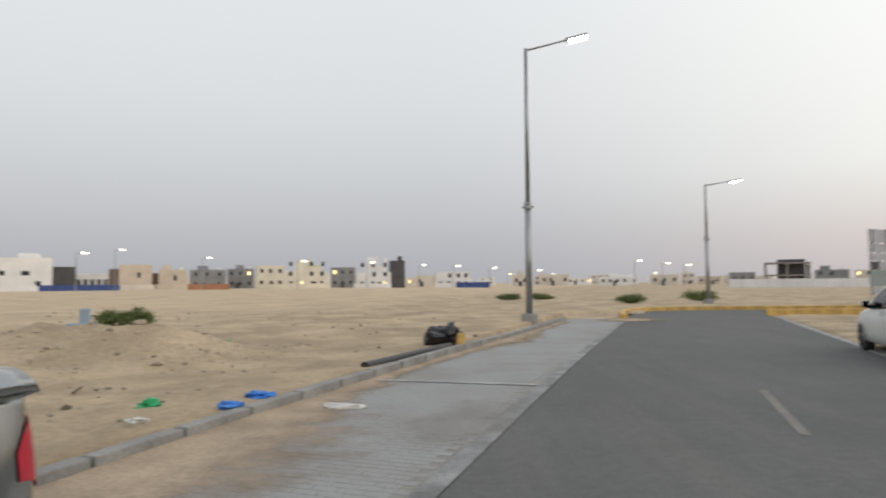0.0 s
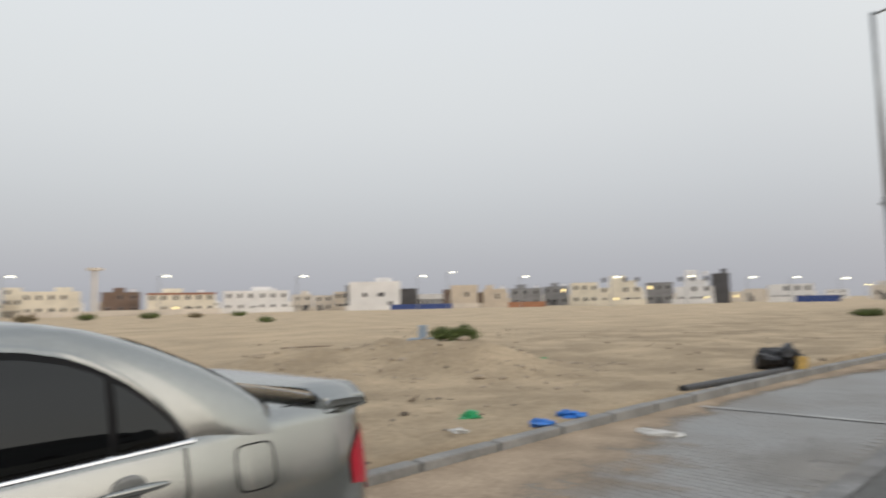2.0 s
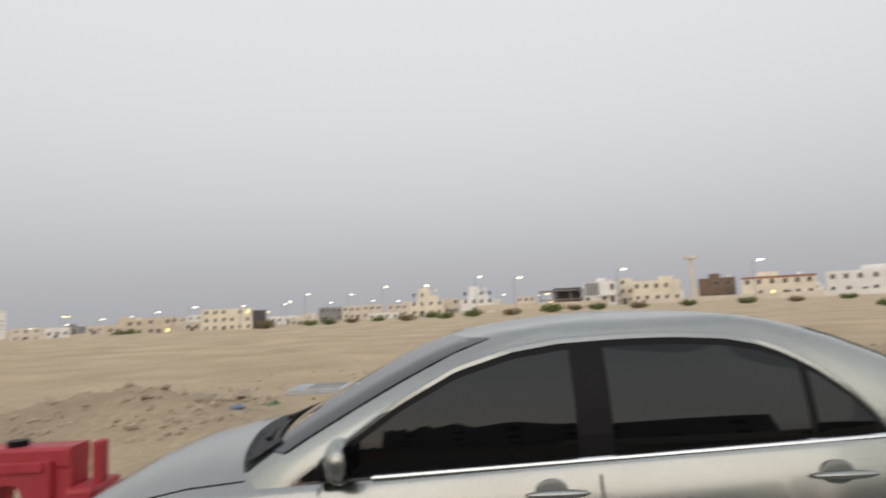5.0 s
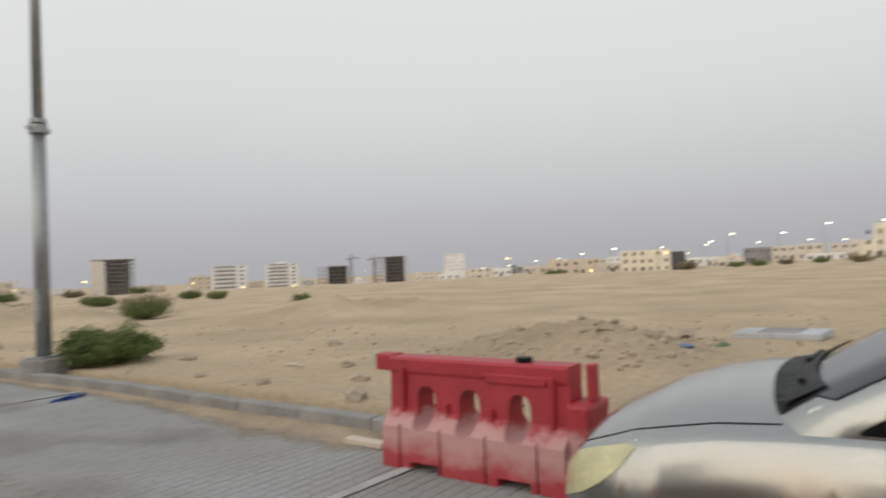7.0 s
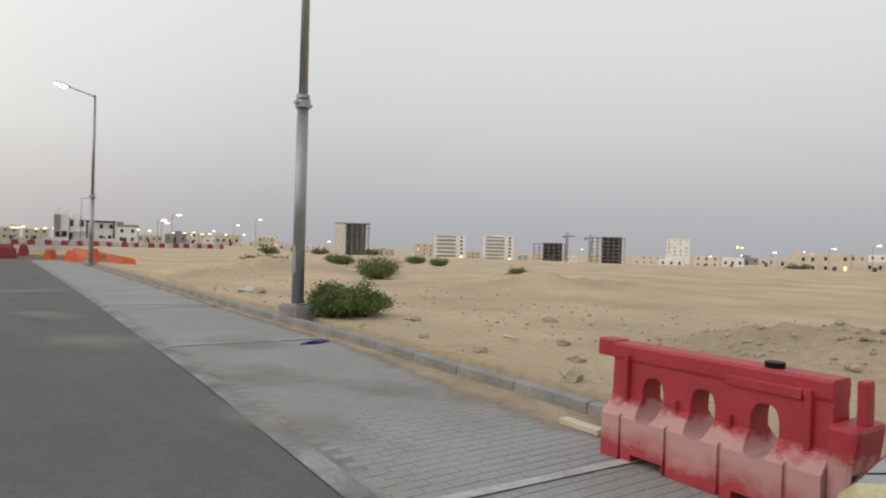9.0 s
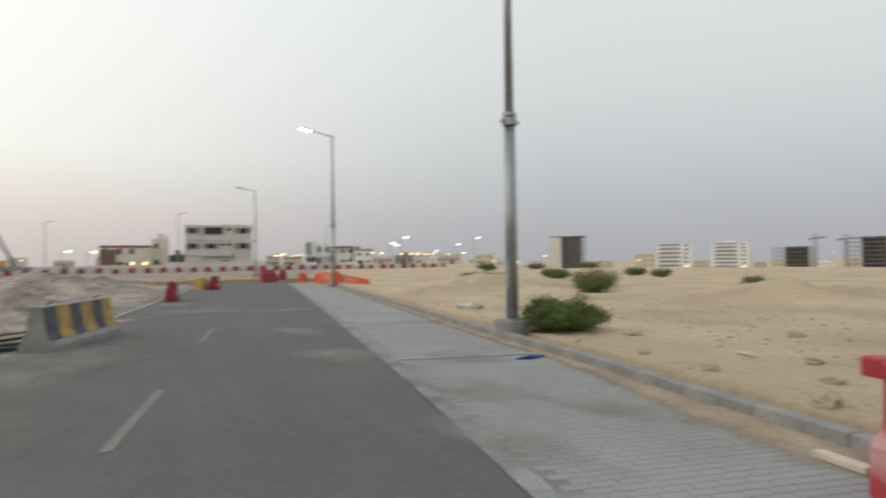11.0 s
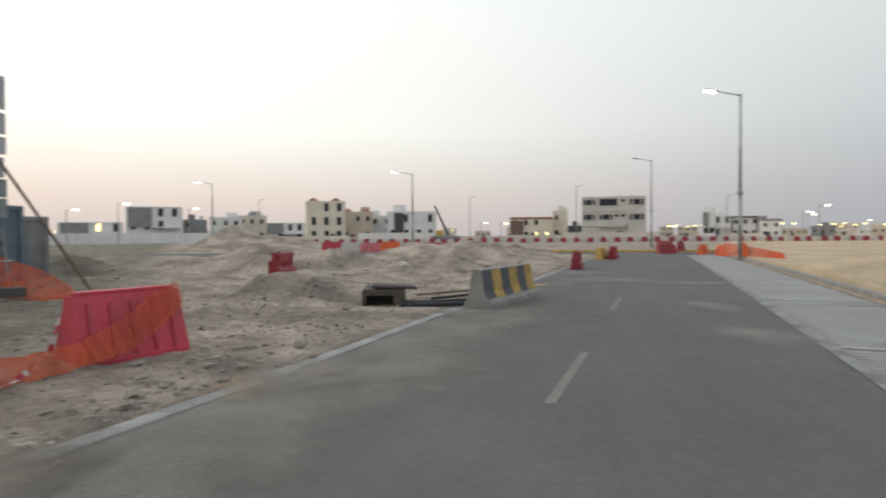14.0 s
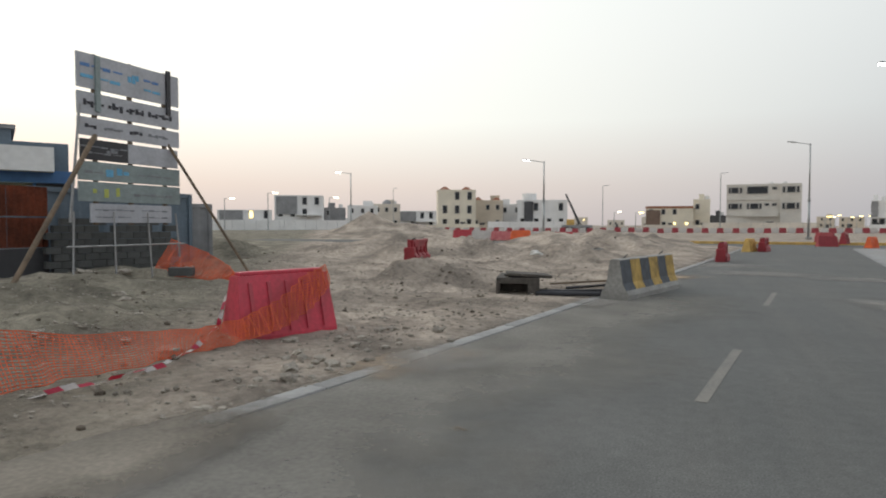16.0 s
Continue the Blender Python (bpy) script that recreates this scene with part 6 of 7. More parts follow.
netting([(-12.0, -45.4, 0.9), (-12.9, -43.4, 0.7), (-14.0, -40.4, 0.35)], [(-11.8, -45.3, 0.1), (-12.6, -43.0, 0.1), (-13.8, -39.6, 0.1)], "crumpled orange netting at the end of the street", cell=0.12, strand=0.05)
TAPEW = mat("white_tape", (0.66, 0.62, 0.60), 0.5, var=0.08)
TAPER = mat("red_tape", (0.55, 0.03, 0.08), 0.5, var=0.08)
for line, lab in (([(5.15, -4.35, 0.13), (5.08, -4.75, 0.15), (5.03, -5.2, 0.14), (5.0, -5.7, 0.16), (5.2, -6.4, 0.2), (5.6, -7.2, 0.28), (5.75, -7.55, 0.62)], "red and white warning tape trailing over the ground"), ([(5.62, -7.45, 0.72), (5.28, -7.7, 0.55), (5.05, -7.95, 0.44)], "red and white warning tape hanging on a barrier")):
    t = thing("warning_tape", lab, "tape")
    line = drawn_in(line)
    k = 0
    for a, b in zip(line, line[1:]):
        a, b = Vector(a), Vector(b)
        n = max(1, int((b - a).length / 0.11))
        for i in range(n):
            p, q = a.lerp(b, i / n), a.lerp(b, (i + 1) / n)
            w = Vector((0.021, 0.008, 0.021 * math.sin(k * 0.9)))
            z = Vector((0, 0, 0.012 * math.sin(k * 1.3)))
            bm = grid_bm([[p - w + z, p + w + z], [q - w + z, q + w + z]])
            bmesh.ops.solidify(bm, geom=bm.faces[:], thickness=0.002)
            part("red_stripe" if k % 2 else "white_stripe", bm, TAPER if k % 2 else TAPEW, t)
            k += 1

# ---- duct chamber and pipes ----
DARKCONC = mat("dirty_dark_concrete", (0.085, 0.074, 0.064), 0.95, var=0.25, scale=2.5, fine=16, bump=0.5)
ch = thing("concrete_chamber", "broken concrete duct chamber lying on the sand", "chamber", pose(3.3, -14.0, 0.0, 0, 0, 12) @ Matrix.Diagonal((0.85, 0.8, 0.85, 1)))
ob = new("body", cut(boxed(0, 0, 0.24, 1.05, 1.7, 0.5, bevel=0.02), [boxed(0.1, 0.75, 0.2, 0.68, 0.9, 0.3), boxed(0, -0.2, 0.5, 0.7, 0.9, 0.3)], DARKCONC))
ob.parent = ch
part("broken_rim", boxed(-0.2, 0.1, 0.53, 1.1, 1.5, 0.07, bevel=0.02, m=pose(0, 0, 0, 2, -3, 4)), DARKCONC, ch)
for a, b, r in (((2.75, -13.2, 0.12), (1.35, -13.95, 0.09), 0.05), ((2.7, -13.4, 0.15), (1.5, -14.3, 0.12), 0.04), ((2.3, -14.2, 0.16), (1.4, -14.9, 0.2), 0.03)):
    t = thing("loose_pipe", "dark loose pipe lying beside a concrete barrier", "pipe", group="loose pipes")
    part("pipe", tubed(a, b, r, n=10), DARKSTEEL, t)
plank = thing("plank", "weathered plank lying beside pipes", "plank", pose(2.0, -15.2, 0.22, 4, 3, 24))
part("board", boxed(0, 0, 0, 1.7, 0.16, 0.04, bevel=0.006), TIMBER, plank)
pit = thing("manhole_ring", "dark concrete manhole ring sunk in dug earth", "manhole", pose(3.6, -27.3, 0.25))
part("ring", tubed((0, 0, -0.2), (0, 0, 0.3), 0.6, 0.55, 16), CONC, pit)
# black disc stands for the dark inside of the ring
part("mouth", tubed((0, 0, 0.27), (0, 0, 0.315), 0.42, n=14), BLACKTRIM, pit)

# ---- stones ----
rs = random.Random(11)
STONES = []
for i in range(6):
    bm = bmesh.new()
    lump(bm, (0, 0, 0), 1.0, (1.0, 0.75 + 0.08 * i, 0.55), 0.6, 2, seed=i + 1)
    STONES.append(mesh_of("stone", bm, ROCK))


PALE = []
for me in STONES:
    me = me.copy()
    me.materials[0] = SANDROCK
    PALE.append(me)


def stone(x, y, r, label="pale rough limestone lying on the sand", sink=0.25):
    o = new("stone", (PALE if x < 0 else STONES)[rs.randrange(6)])
    o.matrix_basis = pose(x, y, ground_z(x, y) + r * sink, rs.uniform(-12, 12), rs.uniform(-12, 12), rs.uniform(0, 360)) @ Matrix.Diagonal((r, r, r, 1))
    return tagged(o, label, "stone", "stones on the sand")


for x, y, r in ((8.01, -7.18, 0.17), (5.05, -5.82, 0.14), (7.8, -7.96, 0.1), (7.4, -6.1, 0.1), (4.4, -7.1, 0.08), (3.7, -7.6, 0.07), (3.4, -5.6, 0.10), (3.6, -5.9, 0.12), (3.35, -6.3, 0.09), (3.9, -6.5, 0.07), (14.2, -12.3, 0.22), (13.6, -13.0, 0.2), (12.3, -13.9, 0.2), (6.2, -6.3, 0.08), (9.2, -9.0, 0.15), (10.2, -9.8, 0.16), (11.0, -11.2, 0.18), (4.3, -9.4, 0.08)):
    stone(x, y, r * 0.85)
for x, y, r in ((-5.75, -3.85, 0.15), (-6.3, -5.6, 0.09), (-6.7, -4.4, 0.12), (-9.2, -1.2, 0.13), (-11.4, -1.0, 0.2), (-9.84, -7.0, 0.13), (-7.9, -8.6, 0.1), (-6.0, -3.2, 0.09), (-6.6, -7.0, 0.08), (-8.6, -15.6, 0.2), (-7.6, -5.2, 0.1), (-7.1, -3.4, 0.08), (-8.2, -4.5, 0.11), (-9.2, 14.3, 0.14), (-7.0, 12.0, 0.1), (-6.2, 13.2, 0.12), (-5.0, 11.4, 0.09)):
    stone(x, y, r)


def gravel(name, label, n, area, lo, hi, material, seed, crowd=None):
    """Small uncounted stones strewn over a stretch of ground."""
    r = random.Random(seed)
    V, F = [], []
    ico = bmesh.new()
    bmesh.ops.create_icosphere(ico, subdivisions=1, radius=1.0)
    base = [tuple(v.co) for v in ico.verts]
    tri = [tuple(v.index for v in f.verts) for f in ico.faces]
    ico.free()
    while len(V) < n * 12:
        x, y = r.uniform(area[0], area[1]), r.uniform(area[2], area[3])
        s = x - lane_x(y)
        if -2.85 < s < ROAD_W + 0.15 and Y_S < y < Y_N:
            continue
        if crowd and noise.noise((x * crowd, y * crowd, seed)) < r.uniform(-0.5, 0.35):
            continue
        k = lo + (hi - lo) * r.random() ** 3
        a = r.uniform(0, 6.28)
        c, d = math.cos(a), math.sin(a)
        z = ground_z(x, y) + 0.2 * k
        o = len(V)
        for bx, by, bz in base:
            j = r.uniform(0.7, 1.2)
            V.append((x + k * j * (bx * c - by * d), y + k * j * 0.8 * (bx * d + by * c), z + k * j * 0.6 * bz))
        F += [(o + p, o + q, o + w) for p, q, w in tri]
    me = bpy.data.meshes.new(name)
    me.from_pydata(V, [], F)
    me.materials.append(material)
    return tagged(new(name, me), label, "gravel", kind="stuff")


CLOD = mat("earth_clod", (0.24, 0.21, 0.17), 0.95, var=0.2, scale=4)
DARKROCK = mat("dark_crust", (0.12, 0.095, 0.07), 0.95, var=0.2, scale=4)
gravel("gravel", "pale gravel strewn over dug earth", 2600, (2.5, 16, -24, -1), 0.010, 0.045, ROCK, 3, 0.5)
gravel("gravel", "fine pale gravel along the road edge", 4200, (2.2, 9.5, -13, -2), 0.006, 0.028, ROCK, 13, 0.8)
gravel("rubble", "pale broken rubble beside the road edge", 80, (2.7, 4.3, -7.9, -5.6), 0.012, 0.09, ROCK, 21)
gravel("rubble", "broken stones along the road edge", 60, (2.9, 3.7, -5.6, -3.9), 0.012, 0.055, ROCK, 22)
gravel("earth_clods", "brown earth clods on dug ground", 2200, (2.2, 12, -20, -2), 0.008, 0.045, CLOD, 14, 0.6)
gravel("rubble", "small pale rubble on the sand bank", 1300, (-16, -4, -22, 4), 0.010, 0.055, SANDROCK, 4, 0.4)
gravel("rubble", "broken pale stones on a low dug mound", 420, (-11.8, -7.2, -4.4, -0.4), 0.012, 0.085, SANDROCK, 31)
gravel("rubble", "broken pale stones on a low sand bank", 520, (-11.5, -3.2, 10.6, 15.6), 0.010, 0.075, SANDROCK, 32, 0.6)
gravel("earth_clods", "brown clods on a low sand bank", 260, (-11.5, -3.2, 6.5, 15.6), 0.010, 0.05, CLOD, 33, 0.5)
gravel("dark_clods", "dark clods and dry dung on the sand", 170, (-18, 2, 4, 30), 0.015, 0.07, DARKROCK, 6, 0.3)
gravel("dark_clods", "dark clods on dug earth", 700, (2.5, 22, -40, -1), 0.015, 0.07, DARKROCK, 7, 0.4)
gravel("pale_chips", "pale stone chips on open sand", 600, (-20, 0, 3, 30), 0.01, 0.05, SANDROCK, 8, 0.3)

# ---- bushes ----
LEAF = mat("desert_shrub_leaf", (0.125, 0.165, 0.045), 0.8, var=0.2, scale=2.5, fine=14, random_tone=0.12, col2=(0.085, 0.115, 0.034))
LEAFDRY = mat("dry_shrub_leaf", (0.22, 0.18, 0.10), 0.9, var=0.2, scale=2.5, fine=14, random_tone=0.12)


def bush(x, y, r, h, label="low green desert shrub on the sand", leaf=None, n=1500, seed=1, long=1.0, fine=1.0):
    q = random.Random(seed)
    t = thing("shrub", label, "shrub", pose(x, y, ground_z(x, y), 0, 0, q.uniform(0, 360)), "desert shrubs")
    bm = bmesh.new()
    tips = []
    for i in range(60):
        a, e = q.uniform(0, 6.28), q.uniform(0.05, 1.0)
        tip = Vector((math.cos(a) * r * (1 - e * e * 0.5) * long, math.sin(a) * r * (1 - e * e * 0.5), h * (0.25 + 0.7 * e) * q.uniform(0.75, 1.1)))
        tube(bm, (q.uniform(-0.05, 0.05), q.uniform(-0.05, 0.05), -0.03), tip, 0.014, 0.005, 5)
        tips.append(tip)
    part("stem", bm, TWIG, t)
    V, F = [], []
    for i in range(n):
        tip = tips[q.randrange(len(tips))]
        k = q.uniform(0.35, 1.05)
        c = tip * k + Vector((q.gauss(0, 0.13 * r), q.gauss(0, 0.13 * r), q.gauss(0, 0.09 * h)))
        if c.z < 0.01:
            continue
        d = Vector((q.gauss(0, 1), q.gauss(0, 1), q.gauss(0.5, 0.8))).normalized()
        s = d.cross(Vector((q.gauss(0, 1), q.gauss(0, 1), q.gauss(0, 1)))).normalized()
        L, W = r * q.uniform(0.05, 0.10) * fine, r * q.uniform(0.013, 0.030) * fine
        o = len(V)
        V += [c - s * W, c + d * L * 0.5 - s * W * 1.2, c + d * L, c + d * L * 0.5 + s * W * 1.2]
        F.append((o, o + 1, o + 2, o + 3))
    me = bpy.data.meshes.new("crown")
    me.from_pydata([tuple(v) for v in V], [], F)
    me.materials.append(leaf or LEAF)
    o = new("crown", me)
    o.parent = t


bush(-7.4, -9.95, 0.72, 0.60, "dense green shrub beside a lamp post foot", n=20000, seed=2, fine=0.95)
bush(-10.2, 20.4, 0.80, 0.52, "dark green spreading shrub beside a utility marker", n=14000, seed=3, fine=0.95)
for i, (x, y, r, h) in enumerate(((-17.6, -21.6, 0.85, 0.75), (-23.2, -18.3, 0.55, 0.5), (-17.2, -30.8, 1.3, 0.7), (-36.4, -39.8, 0.9, 0.7), (-34.4, -34.8, 0.8, 0.7), (-27.8, -38.4, 0.9, 0.7), (-30.4, -43.0, 0.9, 0.7), (11.4, 39.6, 0.9, 0.5), (5.2, 53.0, 1.0, 0.5), (7.7, 52.4, 1.0, 0.5), (17.4, 44.0, 1.2, 0.7))):
    bush(x, y, r, h, n=3000, seed=10 + i, fine=1.2)
bush(-19.2, -23.6, 1.1, 0.85, "dry brown desert shrub on the sand", LEAFDRY, 3500, 30)
for i, (b, d, r) in enumerate(((94.4, 75, 1.3), (90.6, 95, 1.1), (89.0, 95, 1.2), (82.0, 90, 1.4), (78.5, 85, 1.1), (76.0, 100, 1.6), (72.5, 95, 1.4), (69.0, 100, 1.8), (65.0, 105, 1.6), (61.5, 110, 1.5), (57.5, 110, 1.4), (53.0, 115, 1.5), (49.5, 112, 1.2), (46.0, 115, 1.3), (43.5, 60, 0.7), (67.0, 120, 1.5), (79.8, 120, 1.5), (84.6, 115, 1.3), (87.0, 110, 1.2), (105.5, 140, 2.2), (141.5, 110, 1.6), (146.0, 95, 1.4), (150.5, 90, 1.4))):
    bush(-math.sin(radians(b)) * d, math.cos(radians(b)) * d, r, r * 0.75, "small shrub far out on the sand", LEAFDRY if i % 3 == 0 else LEAF, 700, 50 + i, fine=2.2)

# ---- litter and small things ----
BAGB = mat("blue_plastic_bag", (0.03, 0.19, 0.60), 0.4, var=0.12, scale=8, bump=0.3)
BAGG = mat("green_plastic_bag", (0.02, 0.36, 0.13), 0.4, var=0.12, scale=8, bump=0.3)
BAGK = mat("black_rubbish_bag", (0.014, 0.014, 0.016), 0.35, var=0.15, scale=8, bump=0.4)
BAGW = mat("white_paper_litter", (0.62, 0.61, 0.58), 0.6, var=0.1, scale=8)


def crumpled(name, label, x, y, r, squash, material, seed, category="litter", z=None):
    bm = bmesh.new()
    lump(bm, (0, 0, 0), r, squash, 0.9, 3, seed)
    for v in bm.verts:
        v.co += 0.16 * r * Vector((noise.noise(v.co * 14 / r * 0.25), noise.noise(v.co * 12 / r * 0.25 + Vector((5, 1, 2))), noise.noise(v.co * 13 / r * 0.25 + Vector((1, 7, 2)))))
        v.co.z = max(v.co.z, -0.2 * r)
    ob = part(name, bm, material, smooth=False)
    ob.location = (x, y, (ground_z(x, y) if z is None else z) + 0.12 * r)
    return tagged(ob, label, category)


crumpled("plastic_bag", "crumpled blue plastic bag on the sand", -2.36, 7.38, 0.105, (1.3, 0.9, 0.5), BAGB, 1)
crumpled("plastic_bag", "crumpled blue plastic bag beside the kerb", -2.22, 8.03, 0.115, (1.35, 0.9, 0.45), BAGB, 2)
crumpled("plastic_bag", "crumpled green plastic bag on the sand", -3.36, 7.66, 0.12, (1.2, 0.9, 0.6), BAGG, 3)
crumpled("paper_scrap", "small white paper scrap on the sand", -3.03, 6.68, 0.07, (1.2, 0.8, 0.4), BAGW, 4)
crumpled("paper_scrap", "white paper scrap on the paving", -1.19, 7.9, 0.12, (1.6, 0.6, 0.35), BAGW, 5, z=0.0)
crumpled("plastic_bag", "small green bag far out on the sand", -5.43, 15.9, 0.12, (1.2, 0.8, 0.4), BAGG, 6)
BAGF = mat("faded_blue_plastic", (0.12, 0.18, 0.30), 0.5, var=0.12, scale=8)
BAGM = mat("faded_green_plastic", (0.13, 0.19, 0.10), 0.5, var=0.12, scale=8)
crumpled("plastic_scrap", "faded blue plastic scrap on the sand bank", -9.15, -0.83, 0.13, (1.7, 0.7, 0.3), BAGF, 7)
crumpled("plastic_scrap", "faded green plastic scrap on the sand bank", -10.36, -0.4, 0.1, (1.2, 0.8, 0.5), BAGM, 8)
crumpled("food_wrapper", "purple blue food wrapper beside the kerb", -5.38, -8.05, 0.11, (1.5, 0.7, 0.3), HOARD, 9, z=0.0)
crumpled("paper_scrap", "white scrap behind the kerb", -6.05, -7.95, 0.09, (1.5, 0.7, 0.3), BAGW, 10)
crumpled("paper_scrap", "white scrap on dug earth", 5.26, -24.6, 0.16, (1.3, 0.9, 0.6), BAGW, 12)
crumpled("plastic_bag", "dark bag beside the block wall", 13.3, -14.3, 0.3, (1.0, 0.9, 0.8), BAGK, 13)
crumpled("dung_patch", "brown flattened dirt patch on the asphalt", 1.5, -5.0, 0.055, (1.5, 0.9, 0.16), DARKROCK, 14, z=-0.01)
crumpled("paper_scrap", "pale scrap far back on the bank", -8.6, -16.1, 0.2, (1.6, 0.8, 0.4), BAGW, 15)
rub = thing("rubbish_heap", "heap of black rubbish bags with a yellow drum", "rubbish", pose(-0.1, 14.3, 0.04) @ Matrix.Scale(0.85, 4))
for i, (dx, dy, r) in enumerate(((-0.17, -0.1, 0.27), (0.1, 0.15, 0.32), (0.25, 0.0, 0.24), (-0.05, 0.2, 0.27))):
    bm = bmesh.new()
    lump(bm, (dx, dy, r * 0.8), r, (1, 1, 1), 0.7, 3, i + 20)
    part("rubbish_bag", bm, BAGK, rub)
part("drum", tubed((0.42, -0.22, 0.0), (0.46, -0.2, 0.38), 0.11, n=14), YELLOW, rub, "yellow drum")
pp = thing("black_pipe", "black plastic pipe lying along the kerb", "pipe")
part("pipe", tubed((-1.33, 10.6, 0.13), (0.05, 13.75, 0.14), 0.07, n=12), BAGK, pp)
um = thing("utility_marker", "pale blue-grey utility marker on a low plinth", "utility box", pose(-11.7, 20.7, 0.1, 0, 0, 20))
UBOX = mat("pale_blue_grey_paint", (0.30, 0.37, 0.45), 0.6, var=0.08)
part("plinth", boxed(0, 0, 0.06, 0.85, 0.5, 0.16, bevel=0.02), UBOX, um)
part("post", boxed(0.08, 0, 0.36, 0.3, 0.16, 0.5, bevel=0.02), UBOX, um)
SLABM = mat("pale_cast_concrete", (0.46, 0.47, 0.49), 0.8, var=0.1)
slab = thing("manhole_slab", "pale blue-grey concrete cover slab lying on the sand", "slab", pose(-11.7, 0.45, ground_z(-11.7, 0.45) + 0.05, 1.5, -1, 72))
part("slab", boxed(0, 0, 0, 1.3, 0.75, 0.10, bevel=0.015), SLABM, slab)
part("frame", boxed(0, 0, 0.055, 0.6, 0.6, 0.012), CONC, slab)
for x, y, L, a, lab in ((-7.4, -6.0, 0.5, 60, "pale stick lying on the sand bank"), (-4.9, 8.95, 0.42, 100, "dark stick lying on the sand"), (-13.4, 16.4, 1.6, 40, "long dry branch lying on the sand")):
    t = thing("stick", lab, "stick", pose(x, y, ground_z(x, y) + 0.03, 0, 0, a), "sticks on the sand")
    part("twig", tubed((-L / 2, 0, 0), (L / 2, 0.05, 0.02), 0.022, 0.012, 6), W_TAN if "pale" in lab else TWIG, t)
tm = thing("timber_offcut", "pale timber offcut lying along the kerb", "timber", pose(-4.62, -3.0, 0.03, 0, 0, 80))
part("block", boxed(0, 0, 0, 0.42, 0.1, 0.05, bevel=0.008), W_TAN, tm)
kn = thing("concrete_block", "loose grey concrete block beside the signboard", "block", pose(12.0, -13.3, 0.3, 0, 0, 30))
part("block", boxed(0, 0, 0, 0.6, 0.3, 0.22, bevel=0.02), BLOCK, kn)


# ---- the building site is set out in its own frame, a little larger than life: bring it to true size and place ----
SITE = Matrix.Translation((0.10, -0.373, 1.431)) @ Matrix.Scale(0.9415, 4) @ Matrix.Translation((0.10, 0.65, -1.52))
SITE_THINGS = ("project_signboard", "timber_prop", "block_wall", "site_container", "portable_cabin", "formwork_stack", "unfinished_house", "safety_net", "warning_tape", "concrete_chamber", "loose_pipe", "plank", "manhole_ring", "stone", "traffic_barrier", "concrete_barrier", "plastic_bag", "paper_scrap", "dung_patch", "concrete_block", "street_lamp")
for ob in list(scene.objects):
    if ob.parent or ob.name.split(".")[0] not in SITE_THINGS:
        continue
    at = ob.matrix_basis.translation
    if at.length < 0.01 and ob.children:
        at = ob.children[0].data.vertices[0].co
    if at.y < -2 and math.hypot(at.x, at.y) < 80 and (at.x - lane_x(at.y) > 1.5 or at.y < -30):
        ob.matrix_basis = SITE @ ob.matrix_basis


for x, y, a, lab in ((8.3, -19.3, 274, "dark red holed barrier standing on dug earth"), (-1.3, -27.7, 262, "dark red holed barrier beside the road edge"), (-3.95, -38.7, 255, "dark red holed barrier beside a yellow one")):
    holed_barrier(pose(x, y, ground_z(x, y) - 0.02, 0, 0, a), REDK, lab)


# ---- sand and dust blown over the paving ----
def dust_material(name, col, thick, scale=2.6, rough=0.68, lo=-0.42, hi=0.32):
    """Loose dust that thins out raggedly towards the rim of its patch (attribute fade: 0 in the middle, 1 at the rim)."""
    m = mat(name, col, 0.95, var=0.14, scale=1.2, fine=25, spec=0.1)
    n, l = m.node_tree.nodes, m.node_tree.links
    at = n.new("ShaderNodeAttribute")
    at.attribute_name = "fade"
    geo = n.new("ShaderNodeNewGeometry")
    ns = n.new("ShaderNodeTexNoise")
    ns.inputs["Scale"].default_value, ns.inputs["Detail"].default_value, ns.inputs["Roughness"].default_value = scale, 9, rough
    l.new(geo.outputs["Position"], ns.inputs["Vector"])
    k = n.new("ShaderNodeMath")
    k.operation = "MULTIPLY_ADD"
    k.inputs[1].default_value = -1.0
    l.new(at.outputs["Fac"], k.inputs[0])
    l.new(ns.outputs["Fac"], k.inputs[2])
    r = n.new("ShaderNodeMapRange")
    r.interpolation_type = "SMOOTHSTEP"
    r.inputs["From Min"].default_value, r.inputs["From Max"].default_value = lo, hi
    r.inputs["To Max"].default_value = thick
    l.new(k.outputs[0], r.inputs["Value"])
    l.new(r.outputs[0], n["Principled BSDF"].inputs["Alpha"])
    return m


DUST = dust_material("blown_sand", (0.42, 0.33, 0.24), 0.97)
FILM = dust_material("pale_road_dust", (0.37, 0.35, 0.32), 0.46, 1.9, 0.80, -0.15, 0.36)


def drift(label, s_in, y0, y1, step=0.12, z=0.008):
    """A thin tongue of sand from the kerb inwards."""
    rows, fade = [], []
    ks = (0.0, 0.15, 0.4, 0.7, 1.0, 1.4)
    for y in np.arange(y0, y1, step):
        w = max(0.02, s_in(y) * (1 + 0.35 * noise.noise((y * 1.3, 0, 3.1)) + 0.2 * noise.noise((y * 5, 0, 1.1))))
        b = -bay_w(y)
        rows.append([(along(b - 0.005 + w * k, y), y, z + 0.05 * max(0, 1 - k) ** 3 * min(1, w)) for k in ks])
        fade += [k / 1.4 for k in ks]
    ob = part("sand_drift", grid_bm(rows), DUST, smooth=True)
    ob.data.attributes.new("fade", "FLOAT", "POINT").data.foreach_set("value", fade)
    return tagged(ob, label, "sand", kind="stuff")


